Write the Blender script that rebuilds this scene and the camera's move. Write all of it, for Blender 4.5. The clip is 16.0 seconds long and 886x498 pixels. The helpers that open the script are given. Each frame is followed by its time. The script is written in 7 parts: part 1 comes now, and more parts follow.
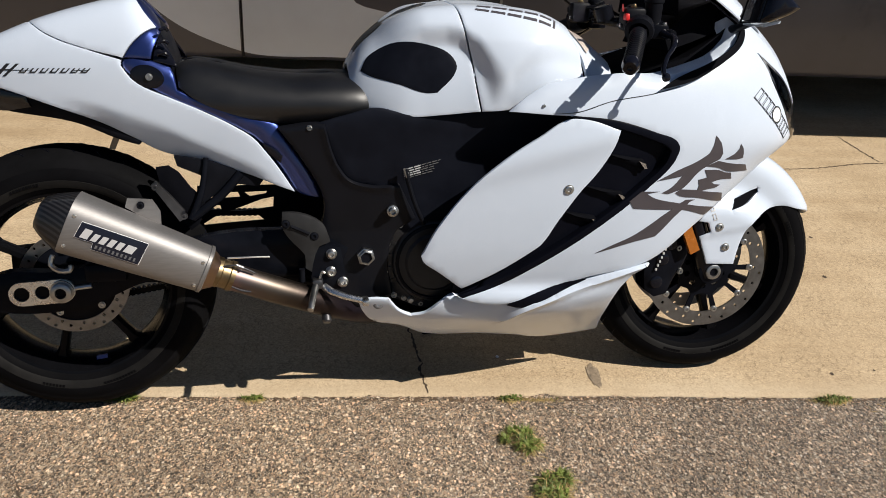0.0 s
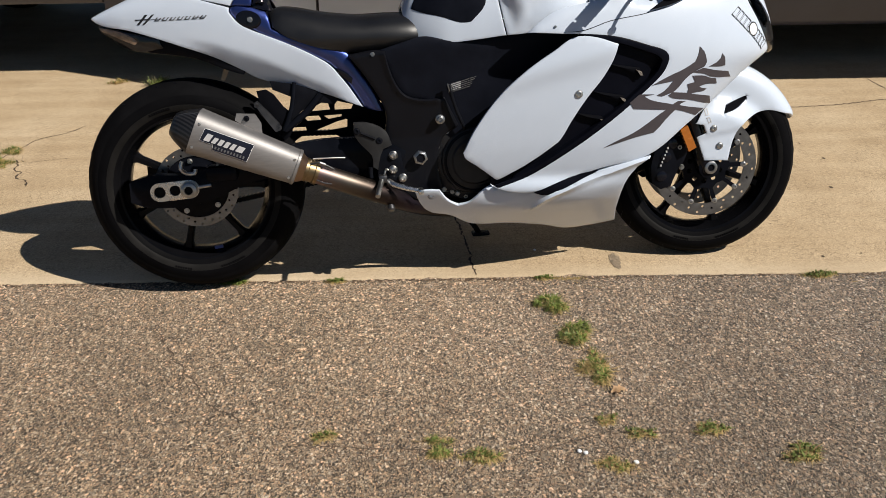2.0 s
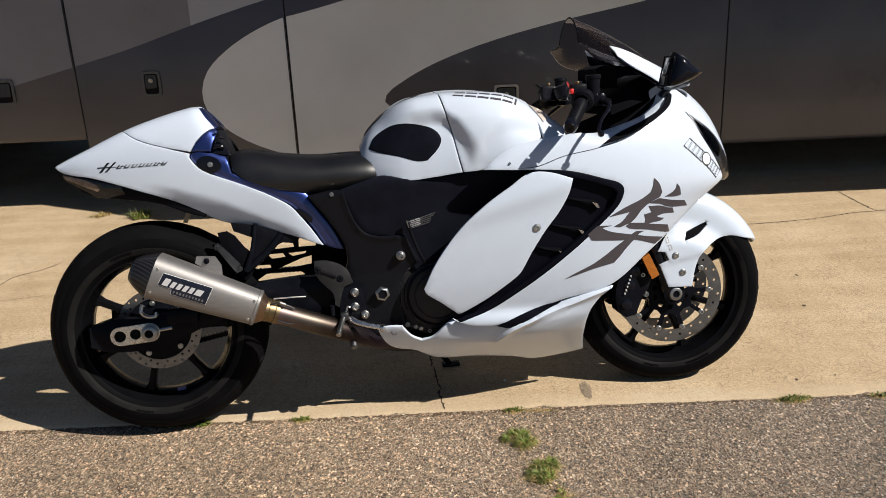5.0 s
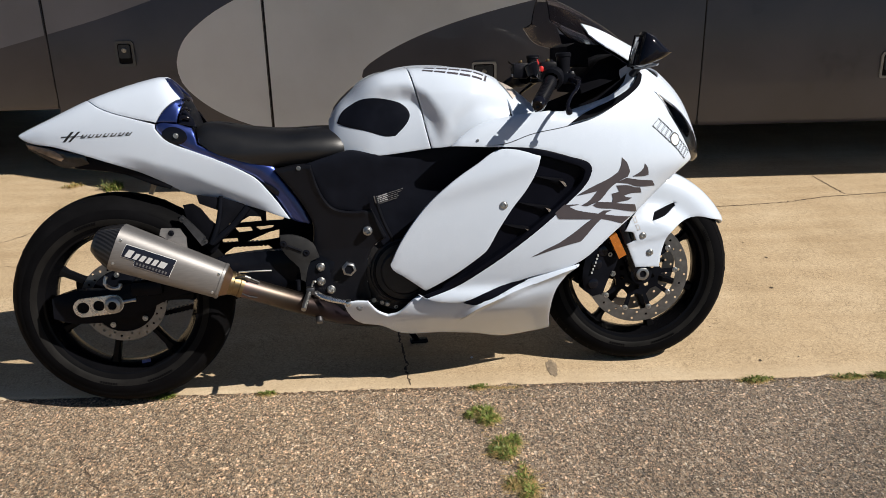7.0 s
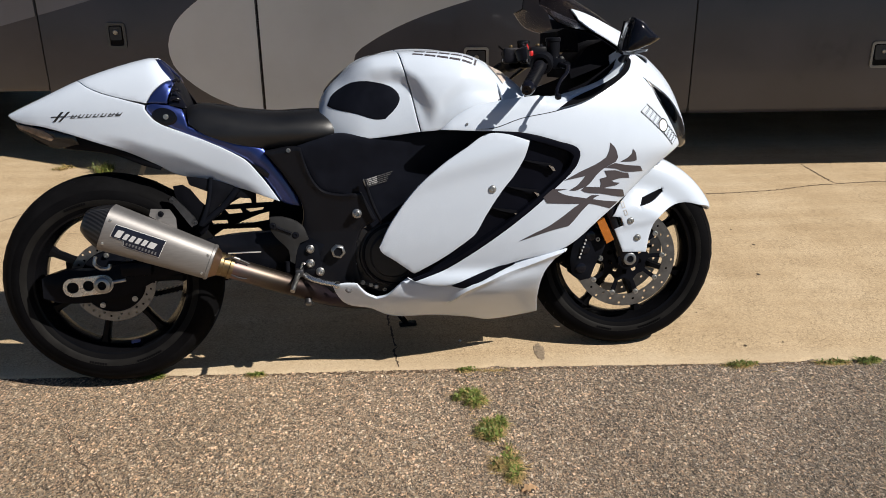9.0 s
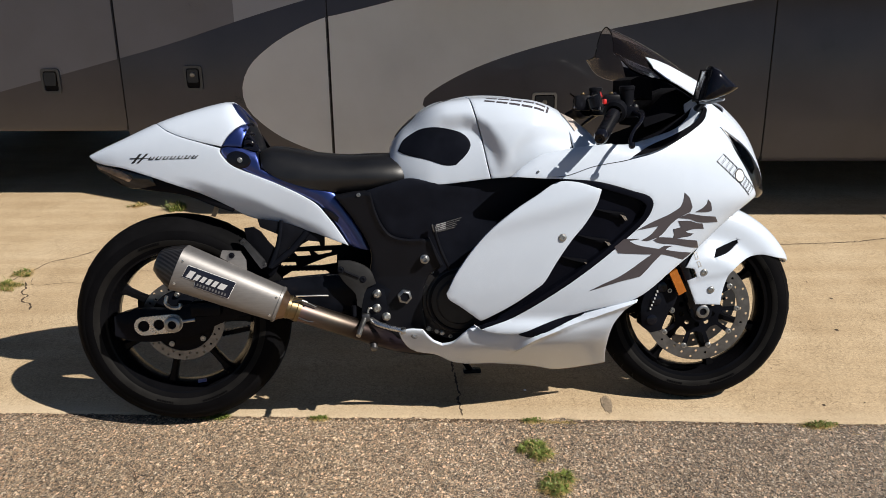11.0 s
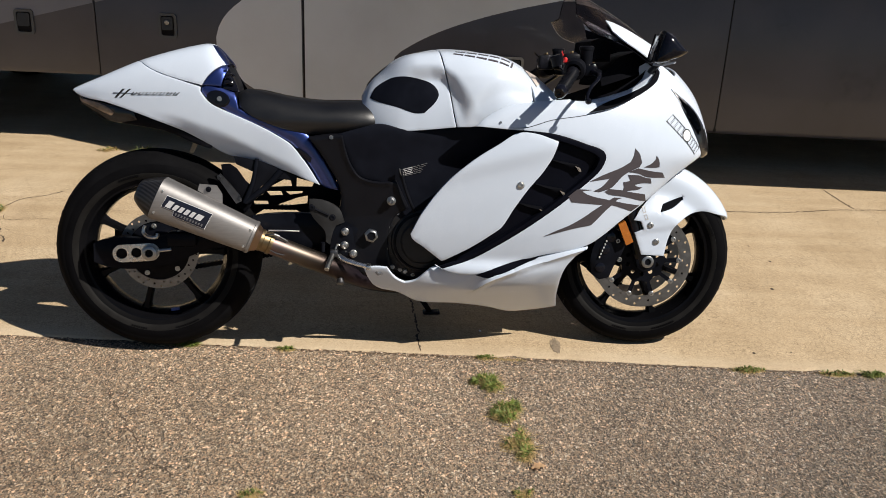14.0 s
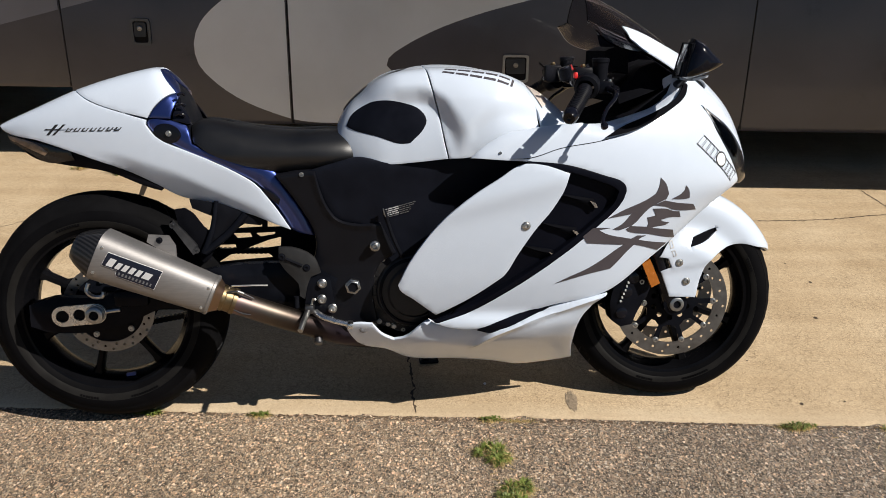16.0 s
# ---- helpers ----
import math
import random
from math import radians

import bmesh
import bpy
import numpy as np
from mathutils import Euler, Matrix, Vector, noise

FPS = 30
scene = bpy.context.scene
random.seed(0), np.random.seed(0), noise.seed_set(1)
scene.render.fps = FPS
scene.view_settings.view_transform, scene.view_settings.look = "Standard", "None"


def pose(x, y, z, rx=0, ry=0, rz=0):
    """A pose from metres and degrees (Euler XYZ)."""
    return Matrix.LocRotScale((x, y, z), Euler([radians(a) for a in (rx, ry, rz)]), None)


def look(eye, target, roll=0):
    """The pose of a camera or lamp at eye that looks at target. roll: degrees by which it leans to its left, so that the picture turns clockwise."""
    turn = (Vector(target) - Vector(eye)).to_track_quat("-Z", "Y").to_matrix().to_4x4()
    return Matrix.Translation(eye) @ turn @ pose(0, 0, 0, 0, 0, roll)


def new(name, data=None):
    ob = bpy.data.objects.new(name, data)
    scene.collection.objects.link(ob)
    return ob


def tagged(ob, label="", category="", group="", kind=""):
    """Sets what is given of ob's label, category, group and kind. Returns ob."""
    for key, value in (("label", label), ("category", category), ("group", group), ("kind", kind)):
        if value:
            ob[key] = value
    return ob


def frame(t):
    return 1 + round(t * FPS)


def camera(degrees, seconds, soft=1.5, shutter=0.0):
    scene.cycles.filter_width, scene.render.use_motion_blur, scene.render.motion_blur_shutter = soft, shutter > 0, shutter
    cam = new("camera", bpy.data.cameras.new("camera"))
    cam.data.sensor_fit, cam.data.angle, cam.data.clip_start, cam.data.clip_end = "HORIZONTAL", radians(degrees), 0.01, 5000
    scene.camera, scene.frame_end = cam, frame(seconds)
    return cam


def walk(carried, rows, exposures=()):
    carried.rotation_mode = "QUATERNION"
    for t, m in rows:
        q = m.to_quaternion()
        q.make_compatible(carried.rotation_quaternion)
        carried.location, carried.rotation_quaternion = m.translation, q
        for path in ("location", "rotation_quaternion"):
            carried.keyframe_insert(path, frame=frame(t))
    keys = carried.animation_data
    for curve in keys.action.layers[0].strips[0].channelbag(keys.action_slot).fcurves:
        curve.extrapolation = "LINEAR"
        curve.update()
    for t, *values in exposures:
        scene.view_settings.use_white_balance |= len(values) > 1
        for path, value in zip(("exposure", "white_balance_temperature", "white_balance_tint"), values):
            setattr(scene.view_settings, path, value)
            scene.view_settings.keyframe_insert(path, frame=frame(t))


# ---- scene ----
from mathutils import geometry

cam = camera(54.0, 16.0, soft=0.5)
# seconds, eye x y z, yaw, pitch, roll
PATH = [
    (0, -0.142, -1.802, 1.322, -5.33, -26.27, 3.26),
    (0.5, -0.142, -1.935, 1.342, -2.10, -24.52, 6.55),
    (1, -0.022, -2.146, 1.317, 0.87, -24.55, 6.19),
    (1.5, 0.031, -2.258, 1.284, 1.17, -26.97, 1.72),
    (2, -0.071, -2.390, 1.298, 0.49, -26.46, -1.08),
    (2.5, -0.019, -2.456, 1.341, -2.72, -23.21, -2.22),
    (3, 0.078, -2.393, 1.346, -1.89, -21.04, -2.38),
    (3.5, 0.069, -2.376, 1.350, -0.08, -20.58, -2.37),
    (4, 0.033, -2.353, 1.363, -1.13, -19.68, -3.42),
    (4.2, 0.025, -2.360, 1.359, -0.62, -18.98, -3.57),
    (6.3, 0.084, -2.330, 1.358, 0.86, -19.92, -1.94),
    (6.5, 0.086, -2.335, 1.352, 0.60, -19.88, -2.12),
    (7, 0.087, -2.349, 1.351, -0.85, -20.75, -1.28),
    (7.5, 0.083, -2.349, 1.347, -1.39, -21.56, 0.29),
    (8, 0.093, -2.363, 1.351, -1.64, -21.53, -0.63),
    (8.2, 0.094, -2.371, 1.346, -1.89, -21.65, -0.90),
    (10.3, 0.105, -2.346, 1.345, 1.47, -20.59, -0.66),
    (10.5, 0.098, -2.341, 1.350, 2.03, -20.09, -0.85),
    (11, 0.077, -2.339, 1.354, 2.86, -18.87, -0.74),
    (11.5, 0.094, -2.360, 1.362, 3.83, -18.78, -1.04),
    (12, 0.097, -2.368, 1.333, 5.27, -20.35, -1.32),
    (12.5, 0.058, -2.435, 1.334, 2.89, -21.22, -0.91),
    (13, -0.017, -2.579, 1.333, -0.84, -21.39, 1.34),
    (13.5, -0.015, -2.607, 1.335, -1.44, -20.64, 3.31),
    (14, 0.078, -2.525, 1.331, 0.16, -20.76, 2.49),
    (14.5, 0.152, -2.447, 1.328, 1.50, -23.24, -1.45),
    (15, 0.122, -2.251, 1.308, -1.23, -25.35, -2.55),
    (15.5, 0.060, -2.138, 1.341, -2.28, -23.59, 0.18),
    (16, 0.123, -2.094, 1.361, 1.06, -21.92, 0.63),
]
walk(cam, [(t, pose(x, y, z, 90 + pitch, 0, yaw) @ pose(0, 0, 0, 0, 0, roll)) for t, x, y, z, yaw, pitch, roll in PATH], exposures=[(0, 0.3), (1.5, 0.28), (2.0, 0.22), (2.5, 0.44), (3.2, 0.32), (16, 0.31)])


# ---- daylight ----
SUN_AZ, SUN_EL = radians(-27.4), radians(44.1)
sun_way = Vector((math.cos(SUN_EL) * math.cos(SUN_AZ), math.cos(SUN_EL) * math.sin(SUN_AZ), math.sin(SUN_EL)))
world = bpy.data.worlds.new("sky")
scene.world = world
world.use_nodes = True
wn = world.node_tree
wn.nodes.clear()
sky = wn.nodes.new("ShaderNodeTexSky")
sky.sky_type, sky.sun_disc = "NISHITA", False
sky.sun_elevation, sky.sun_rotation = SUN_EL, math.pi / 2 - SUN_AZ
sky.altitude, sky.air_density, sky.dust_density, sky.ozone_density = 300.0, 1.0, 0.2, 4.0
bg = wn.nodes.new("ShaderNodeBackground")
bg.inputs["Strength"].default_value = 0.036
out = wn.nodes.new("ShaderNodeOutputWorld")
wn.links.new(sky.outputs[0], bg.inputs["Color"])
wn.links.new(bg.outputs[0], out.inputs["Surface"])
sun = new("sun", bpy.data.lights.new("sun", "SUN"))
sun.data.energy, sun.data.angle, sun.data.color = 5.3, radians(0.53), (1.0, 0.94, 0.85)
sun.matrix_world = look(sun_way * 30, (0, 0, 0))


# ---- materials ----
def material(name, base=(0.5, 0.5, 0.5), rough=0.5, metal=0.0, coat=0.0, coat_rough=0.03, spec=0.5):
    m = bpy.data.materials.new(name)
    m.use_nodes = True
    b = m.node_tree.nodes["Principled BSDF"]
    b.inputs["Base Color"].default_value = (*base, 1)
    b.inputs["Roughness"].default_value = rough
    b.inputs["Metallic"].default_value = metal
    b.inputs["Coat Weight"].default_value = coat
    b.inputs["Coat Roughness"].default_value = coat_rough
    b.inputs["Specular IOR Level"].default_value = spec
    return m, m.node_tree, b


def coords(nt, scale=1.0):
    tc = nt.nodes.new("ShaderNodeTexCoord")
    mp = nt.nodes.new("ShaderNodeMapping")
    mp.inputs["Scale"].default_value = (scale, scale, scale) if not hasattr(scale, "__len__") else scale
    nt.links.new(tc.outputs["Object"], mp.inputs["Vector"])
    return mp.outputs[0]


def noise_tex(nt, vec, scale, detail=4.0, rough=0.55):
    n = nt.nodes.new("ShaderNodeTexNoise")
    n.inputs["Scale"].default_value, n.inputs["Detail"].default_value, n.inputs["Roughness"].default_value = scale, detail, rough
    nt.links.new(vec, n.inputs["Vector"])
    return n.outputs["Fac"]


def ramp(nt, fac, stops):
    r = nt.nodes.new("ShaderNodeValToRGB")
    while len(r.color_ramp.elements) < len(stops):
        r.color_ramp.elements.new(0.5)
    for e, (p, c) in zip(r.color_ramp.elements, stops):
        e.position, e.color = p, (*c, 1) if len(c) == 3 else c
    nt.links.new(fac, r.inputs["Fac"])
    return r.outputs["Color"]


def mixed(nt, fac, a, b, kind="MIX"):
    m = nt.nodes.new("ShaderNodeMix")
    m.data_type, m.blend_type = "RGBA", kind
    for k, v in ((0, fac), (6, a), (7, b)):
        if isinstance(v, (int, float)):
            m.inputs[k].default_value = v
        elif isinstance(v, tuple):
            m.inputs[k].default_value = (*v, 1) if len(v) == 3 else v
        else:
            nt.links.new(v, m.inputs[k])
    return m.outputs[2]


def bump(nt, b, height, strength=0.3, dist=0.002, under=None):
    n = nt.nodes.new("ShaderNodeBump")
    n.inputs["Strength"].default_value, n.inputs["Distance"].default_value = strength, dist
    nt.links.new(height, n.inputs["Height"])
    if under is not None:
        nt.links.new(under, n.inputs["Normal"])
    nt.links.new(n.outputs[0], b.inputs["Normal"])
    return n.outputs[0]


def grained(name, base, rough, metal=0.0, coat=0.0, vary=0.15, scale=30.0, fine=400.0, relief=0.1, depth=0.0005, spec=0.5):
    """A plain surface with two scales of uneven tone and roughness and a fine relief."""
    m, nt, b = material(name, base, rough, metal, coat, spec=spec)
    v = coords(nt)
    big, small = noise_tex(nt, v, scale), noise_tex(nt, v, fine, 2.0)
    c0 = tuple(c * (1 - vary) for c in base)
    c1 = tuple(min(1.0, c * (1 + vary)) for c in base)
    col = ramp(nt, big, [(0.3, c0), (0.7, c1)])
    nt.links.new(col, b.inputs["Base Color"])
    rr = ramp(nt, mixed(nt, 0.35, big, small), [(0.3, (rough * 0.8,) * 3), (0.7, (min(1, rough * 1.2),) * 3)])
    nt.links.new(rr, b.inputs["Roughness"])
    if relief:
        bump(nt, b, small, relief, depth)
    return m


white_paint = grained("pearl_white_paint", (0.525, 0.588, 0.685), 0.26, coat=0.4, vary=0.015, scale=4, fine=900, relief=0.015, depth=0.0003)
navy_paint = grained("navy_metallic_paint", (0.024, 0.042, 0.17), 0.34, metal=0.8, coat=0.9, vary=0.1, scale=20, fine=1500, relief=0.02)
black_gloss = grained("black_gloss", (0.0042, 0.0044, 0.0075), 0.14, coat=0.08, vary=0.2, scale=12, relief=0.0, spec=0.25)
duct_black = grained("deep_black_trim", (0.0038, 0.0043, 0.0076), 0.32, vary=0.2, scale=12, relief=0.0, spec=0.05)
trim_matte = grained("matt_black_trim", (0.0034, 0.0036, 0.0052), 0.8, vary=0.2, scale=30, fine=900, relief=0.1, spec=0.03)
nut_steel = grained("dull_nut_steel", (0.36, 0.36, 0.355), 0.34, metal=1.0, vary=0.15, scale=60, relief=0.08)
black_navy = grained("dark_matte_side_cover", (0.0055, 0.0065, 0.0108), 0.46, vary=0.25, scale=14, fine=700, relief=0.10, spec=0.08)
black_plastic = grained("black_plastic", (0.0055, 0.006, 0.0085), 0.40, vary=0.25, scale=20, fine=900, relief=0.15, spec=0.07)
black_metal = grained("black_satin_metal", (0.0048, 0.0054, 0.008), 0.21, vary=0.3, scale=18, fine=600, relief=0.04, spec=0.07)
frame_black = grained("frame_satin_black", (0.0056, 0.006, 0.0084), 0.34, vary=0.08, scale=16, fine=600, relief=0.04, spec=0.15)
guard_grey = grained("cast_guard_grey", (0.016, 0.016, 0.0168), 0.5, vary=0.2, scale=25, fine=500, relief=0.2, spec=0.25)
engine_black = grained("engine_case_black", (0.015, 0.0142, 0.015), 0.38, vary=0.3, scale=25, fine=500, relief=0.2, spec=0.3)
wheel_black = grained("wheel_black", (0.0036, 0.0037, 0.0046), 0.24, coat=0.03, vary=0.2, scale=10, relief=0.0, spec=0.07)
tyre_rubber = grained("tyre_rubber", (0.0036, 0.0036, 0.0042), 0.62, vary=0.3, scale=9, fine=350, relief=0.12, depth=0.0004, spec=0.022)
scrubbed_rubber = grained("scrubbed_sidewall_rubber", (0.0098, 0.0094, 0.0092), 0.55, vary=0.3, scale=14, fine=400, relief=0.25, depth=0.0006, spec=0.08)
pale_rubber = grained("pale_tread_rubber", (0.0044, 0.0044, 0.005), 0.7, vary=0.35, scale=12, fine=300, relief=0.3, depth=0.0006, spec=0.03)
seat_vinyl = grained("seat_vinyl", (0.004, 0.0043, 0.0056), 0.42, vary=0.15, scale=12, fine=650, relief=0.25, depth=0.0004, spec=0.55)
graphite = grained("graphite_decal", (0.055, 0.048, 0.055), 0.35, coat=0.3, vary=0.08, scale=20, relief=0.0)
ink_black = grained("decal_black", (0.012, 0.012, 0.014), 0.4, vary=0.1, relief=0.0)
decal_white = grained("decal_white", (0.78, 0.78, 0.78), 0.4, vary=0.04, relief=0.0)
decal_silver = grained("decal_silver", (0.45, 0.45, 0.46), 0.35, vary=0.05, relief=0.0)
dark_steel = grained("dark_steel", (0.09, 0.09, 0.095), 0.38, metal=0.9, vary=0.15, scale=40, relief=0.1)
decal_grey = grained("decal_grey", (0.11, 0.11, 0.115), 0.5, vary=0.1, relief=0.0)
chrome = grained("polished_steel", (0.70, 0.70, 0.69), 0.16, metal=1.0, vary=0.06, scale=60, relief=0.03)
steel = grained("brushed_steel", (0.52, 0.51, 0.49), 0.33, metal=1.0, vary=0.12, scale=40, relief=0.08)
disc_steel = grained("brake_disc_steel", (0.24, 0.23, 0.22), 0.38, metal=1.0, vary=0.15, scale=60, relief=0.15)
alloy = grained("machined_alloy", (0.66, 0.66, 0.65), 0.28, metal=1.0, vary=0.08, scale=50, relief=0.06)
brass = grained("gold_anodised", (0.21, 0.155, 0.085), 0.40, metal=1.0, vary=0.2, scale=50, relief=0.05)
amber = grained("amber_reflector", (0.34, 0.105, 0.010), 0.25, coat=0.6, vary=0.12, scale=90, fine=500, relief=0.5)
red_plastic = grained("red_switch", (0.60, 0.02, 0.02), 0.4, vary=0.1, relief=0.0)
lamp_lens = grained("smoked_lamp_lens", (0.010, 0.0095, 0.010), 0.14, coat=0.25, vary=0.4, scale=30, relief=0.0)
lamp_grey = grained("lamp_reflector_grey", (0.16, 0.16, 0.165), 0.35, metal=0.6, vary=0.5, scale=70, fine=400, relief=0.2)
tail_lens = grained("tinted_tail_lens", (0.20, 0.135, 0.09), 0.12, coat=0.8, vary=0.5, scale=60, fine=300, relief=0.1)
tan_film = grained("tan_film", (0.50, 0.43, 0.39), 0.3, coat=0.5, vary=0.1, relief=0.0)
blue_clip = grained("blue_label", (0.02, 0.06, 0.25), 0.4, vary=0.1, relief=0.0)


def titanium_material():
    m, nt, b = material("brushed_titanium", (0.40, 0.37, 0.34), 0.60, 1.0)
    v = coords(nt, (14, 300, 300))
    n = noise_tex(nt, v, 1.0, 3.0)
    c = ramp(nt, n, [(0.3, (0.268, 0.258, 0.254)), (0.7, (0.305, 0.295, 0.290))])
    nt.links.new(c, b.inputs["Base Color"])
    bump(nt, b, n, 0.03, 0.0003)
    return m


def heat_material():
    """Titanium pipe with straw, rose and brown heat bands along its length, and shade put into its front half."""
    m, nt, b = material("heat_stained_shaded_titanium", (0.4, 0.3, 0.25), 0.44, 1.0)
    tc = nt.nodes.new("ShaderNodeTexCoord")
    sep = nt.nodes.new("ShaderNodeSeparateXYZ")
    nt.links.new(tc.outputs["Object"], sep.inputs[0])
    mr = nt.nodes.new("ShaderNodeMapRange")
    mr.inputs[1].default_value, mr.inputs[2].default_value = 0.33, 0.72
    nt.links.new(sep.outputs[0], mr.inputs[0])
    n = noise_tex(nt, tc.outputs["Object"], 40)
    f = mixed(nt, 0.08, mr.outputs[0], n)
    # stops past 0.4 are darkened for the shade that falls there
    c = ramp(nt, f, [(0.0, (0.27, 0.18, 0.085)), (0.09, (0.20, 0.130, 0.128)), (0.17, (0.138, 0.108, 0.102)), (0.30, (0.108, 0.090, 0.075)), (0.42, (0.066, 0.053, 0.044)), (0.50, (0.040, 0.031, 0.028)), (0.60, (0.034, 0.026, 0.026)), (0.75, (0.040, 0.031, 0.042)), (0.9, (0.03, 0.025, 0.024))])
    nt.links.new(c, b.inputs["Base Color"])
    bump(nt, b, n, 0.06, 0.0004)
    return m


def carbon_material():
    m, nt, b = material("carbon_weave", (0.02, 0.02, 0.02), 0.3, 0.0, 0.25, spec=0.25)
    v = coords(nt, 1.0)
    ch = nt.nodes.new("ShaderNodeTexWave")
    ch.inputs["Scale"].default_value = 42
    ch.inputs["Distortion"].default_value = 0.0
    ch.bands_direction = "DIAGONAL"
    nt.links.new(v, ch.inputs["Vector"])
    c = ramp(nt, ch.outputs["Fac"], [(0.35, (0.006, 0.006, 0.007)), (0.7, (0.018, 0.018, 0.02))])
    nt.links.new(c, b.inputs["Base Color"])
    bump(nt, b, ch.outputs["Fac"], 0.15, 0.0005)
    return m


def glass_material(name, tint, rough=0.02, ior=1.12):
    m, nt, b = material(name, tint, rough)
    b.inputs["Transmission Weight"].default_value = 1.0
    b.inputs["IOR"].default_value = ior
    return m


titanium, heat_shade_pipe, carbon = titanium_material(), heat_material(), carbon_material()
smoke_screen = glass_material("smoked_screen", (0.62, 0.57, 0.57), ior=1.13)
lamp_glass = glass_material("dark_lamp_glass", (0.10, 0.10, 0.11))


def asphalt_material():
    m, nt, b = material("asphalt", (0.1, 0.1, 0.1), 0.85)
    v = coords(nt, (1.0, 0.74, 1.0))
    warp = nt.nodes.new("ShaderNodeVectorMath")
    warp.operation = "MULTIPLY_ADD"
    wn_ = nt.nodes.new("ShaderNodeTexNoise")
    wn_.inputs["Scale"].default_value = 180
    nt.links.new(v, wn_.inputs["Vector"])
    nt.links.new(wn_.outputs["Color"], warp.inputs[0])
    warp.inputs[1].default_value = (0.011, 0.011, 0.0)
    nt.links.new(v, warp.inputs[2])
    col, heights = None, []
    layers = (
        (285, 0.56, [(0.0, (0.095, 0.080, 0.064)), (0.3, (0.175, 0.142, 0.108)), (0.55, (0.255, 0.206, 0.153)), (0.8, (0.345, 0.29, 0.222)), (1.0, (0.52, 0.45, 0.36))], -1.0),
        (180, 0.47, [(0.0, (0.12, 0.105, 0.09)), (0.25, (0.20, 0.165, 0.13)), (0.5, (0.30, 0.24, 0.18)), (0.75, (0.46, 0.375, 0.285)), (1.0, (0.74, 0.63, 0.50))], 0.45),
        (122, 0.42, [(0.0, (0.17, 0.15, 0.13)), (0.4, (0.30, 0.245, 0.19)), (0.75, (0.50, 0.41, 0.315)), (1.0, (0.78, 0.67, 0.54))], 0.78))
    for scale, size, tones, share in layers:
        vo = nt.nodes.new("ShaderNodeTexVoronoi")
        vo.inputs["Scale"].default_value = scale
        nt.links.new(warp.outputs[0], vo.inputs["Vector"])
        sep = nt.nodes.new("ShaderNodeSeparateColor")
        nt.links.new(vo.outputs["Color"], sep.inputs[0])
        stone = mixed(nt, 1.0, ramp(nt, sep.outputs[0], tones), ramp(nt, sep.outputs[2], [(0.0, (1.04, 0.90, 0.84)), (0.35, (0.95, 0.94, 0.97)), (0.7, (0.90, 0.95, 1.03)), (1.0, (0.82, 0.93, 1.12))]), "MULTIPLY")
        chip = ramp(nt, vo.outputs["Distance"], [(size - 0.08, (1, 1, 1)), (size + 0.12, (0, 0, 0))])
        if share > 0:
            pick = ramp(nt, sep.outputs[1], [(share, (0, 0, 0)), (share + 0.02, (1, 1, 1))])
            chip = mixed(nt, 1.0, chip, pick, "MULTIPLY")
        col = mixed(nt, chip, col if col is not None else (0.036, 0.030, 0.024), stone)
        heights.append(chip)
    blot = ramp(nt, noise_tex(nt, v, 1.4, 5), [(0.35, (1.07, 1.02, 0.94)), (0.68, (1.44, 1.37, 1.27))])
    col = mixed(nt, 1.0, col, blot, "MULTIPLY")
    # paler and warmer towards negative x
    sx = nt.nodes.new("ShaderNodeSeparateXYZ")
    nt.links.new(v, sx.inputs[0])
    mr = nt.nodes.new("ShaderNodeMapRange")
    mr.inputs[1].default_value, mr.inputs[2].default_value = -0.5, 1.1
    nt.links.new(sx.outputs[0], mr.inputs[0])
    end_tone = ramp(nt, mixed(nt, 0.3, mr.outputs[0], noise_tex(nt, v, 2.2, 4)), [(0.2, (1.066, 1.0, 0.918)), (0.85, (0.61, 0.61, 0.625))])
    col = mixed(nt, 1.0, col, end_tone, "MULTIPLY")
    # darker towards negative y
    my = nt.nodes.new("ShaderNodeMapRange")
    my.inputs[1].default_value, my.inputs[2].default_value = -0.6, 0.0
    nt.links.new(sx.outputs[1], my.inputs[0])
    col = mixed(nt, 1.0, col, ramp(nt, mixed(nt, 0.3, my.outputs[0], noise_tex(nt, v, 3.1, 4)), [(0.15, (0.88, 0.87, 0.85)), (0.85, (1.1, 1.1, 1.1))]), "MULTIPLY")
    fine = noise_tex(nt, v, 900, 2)
    col = mixed(nt, 0.22, col, ramp(nt, fine, [(0.3, (0.66, 0.64, 0.62)), (0.7, (1.3, 1.28, 1.25))]), "MULTIPLY")
    nt.links.new(col, b.inputs["Base Color"])
    h = mixed(nt, 0.5, heights[0], mixed(nt, 0.5, heights[1], heights[2]))
    bump(nt, b, h, 0.85, 0.003)
    return m


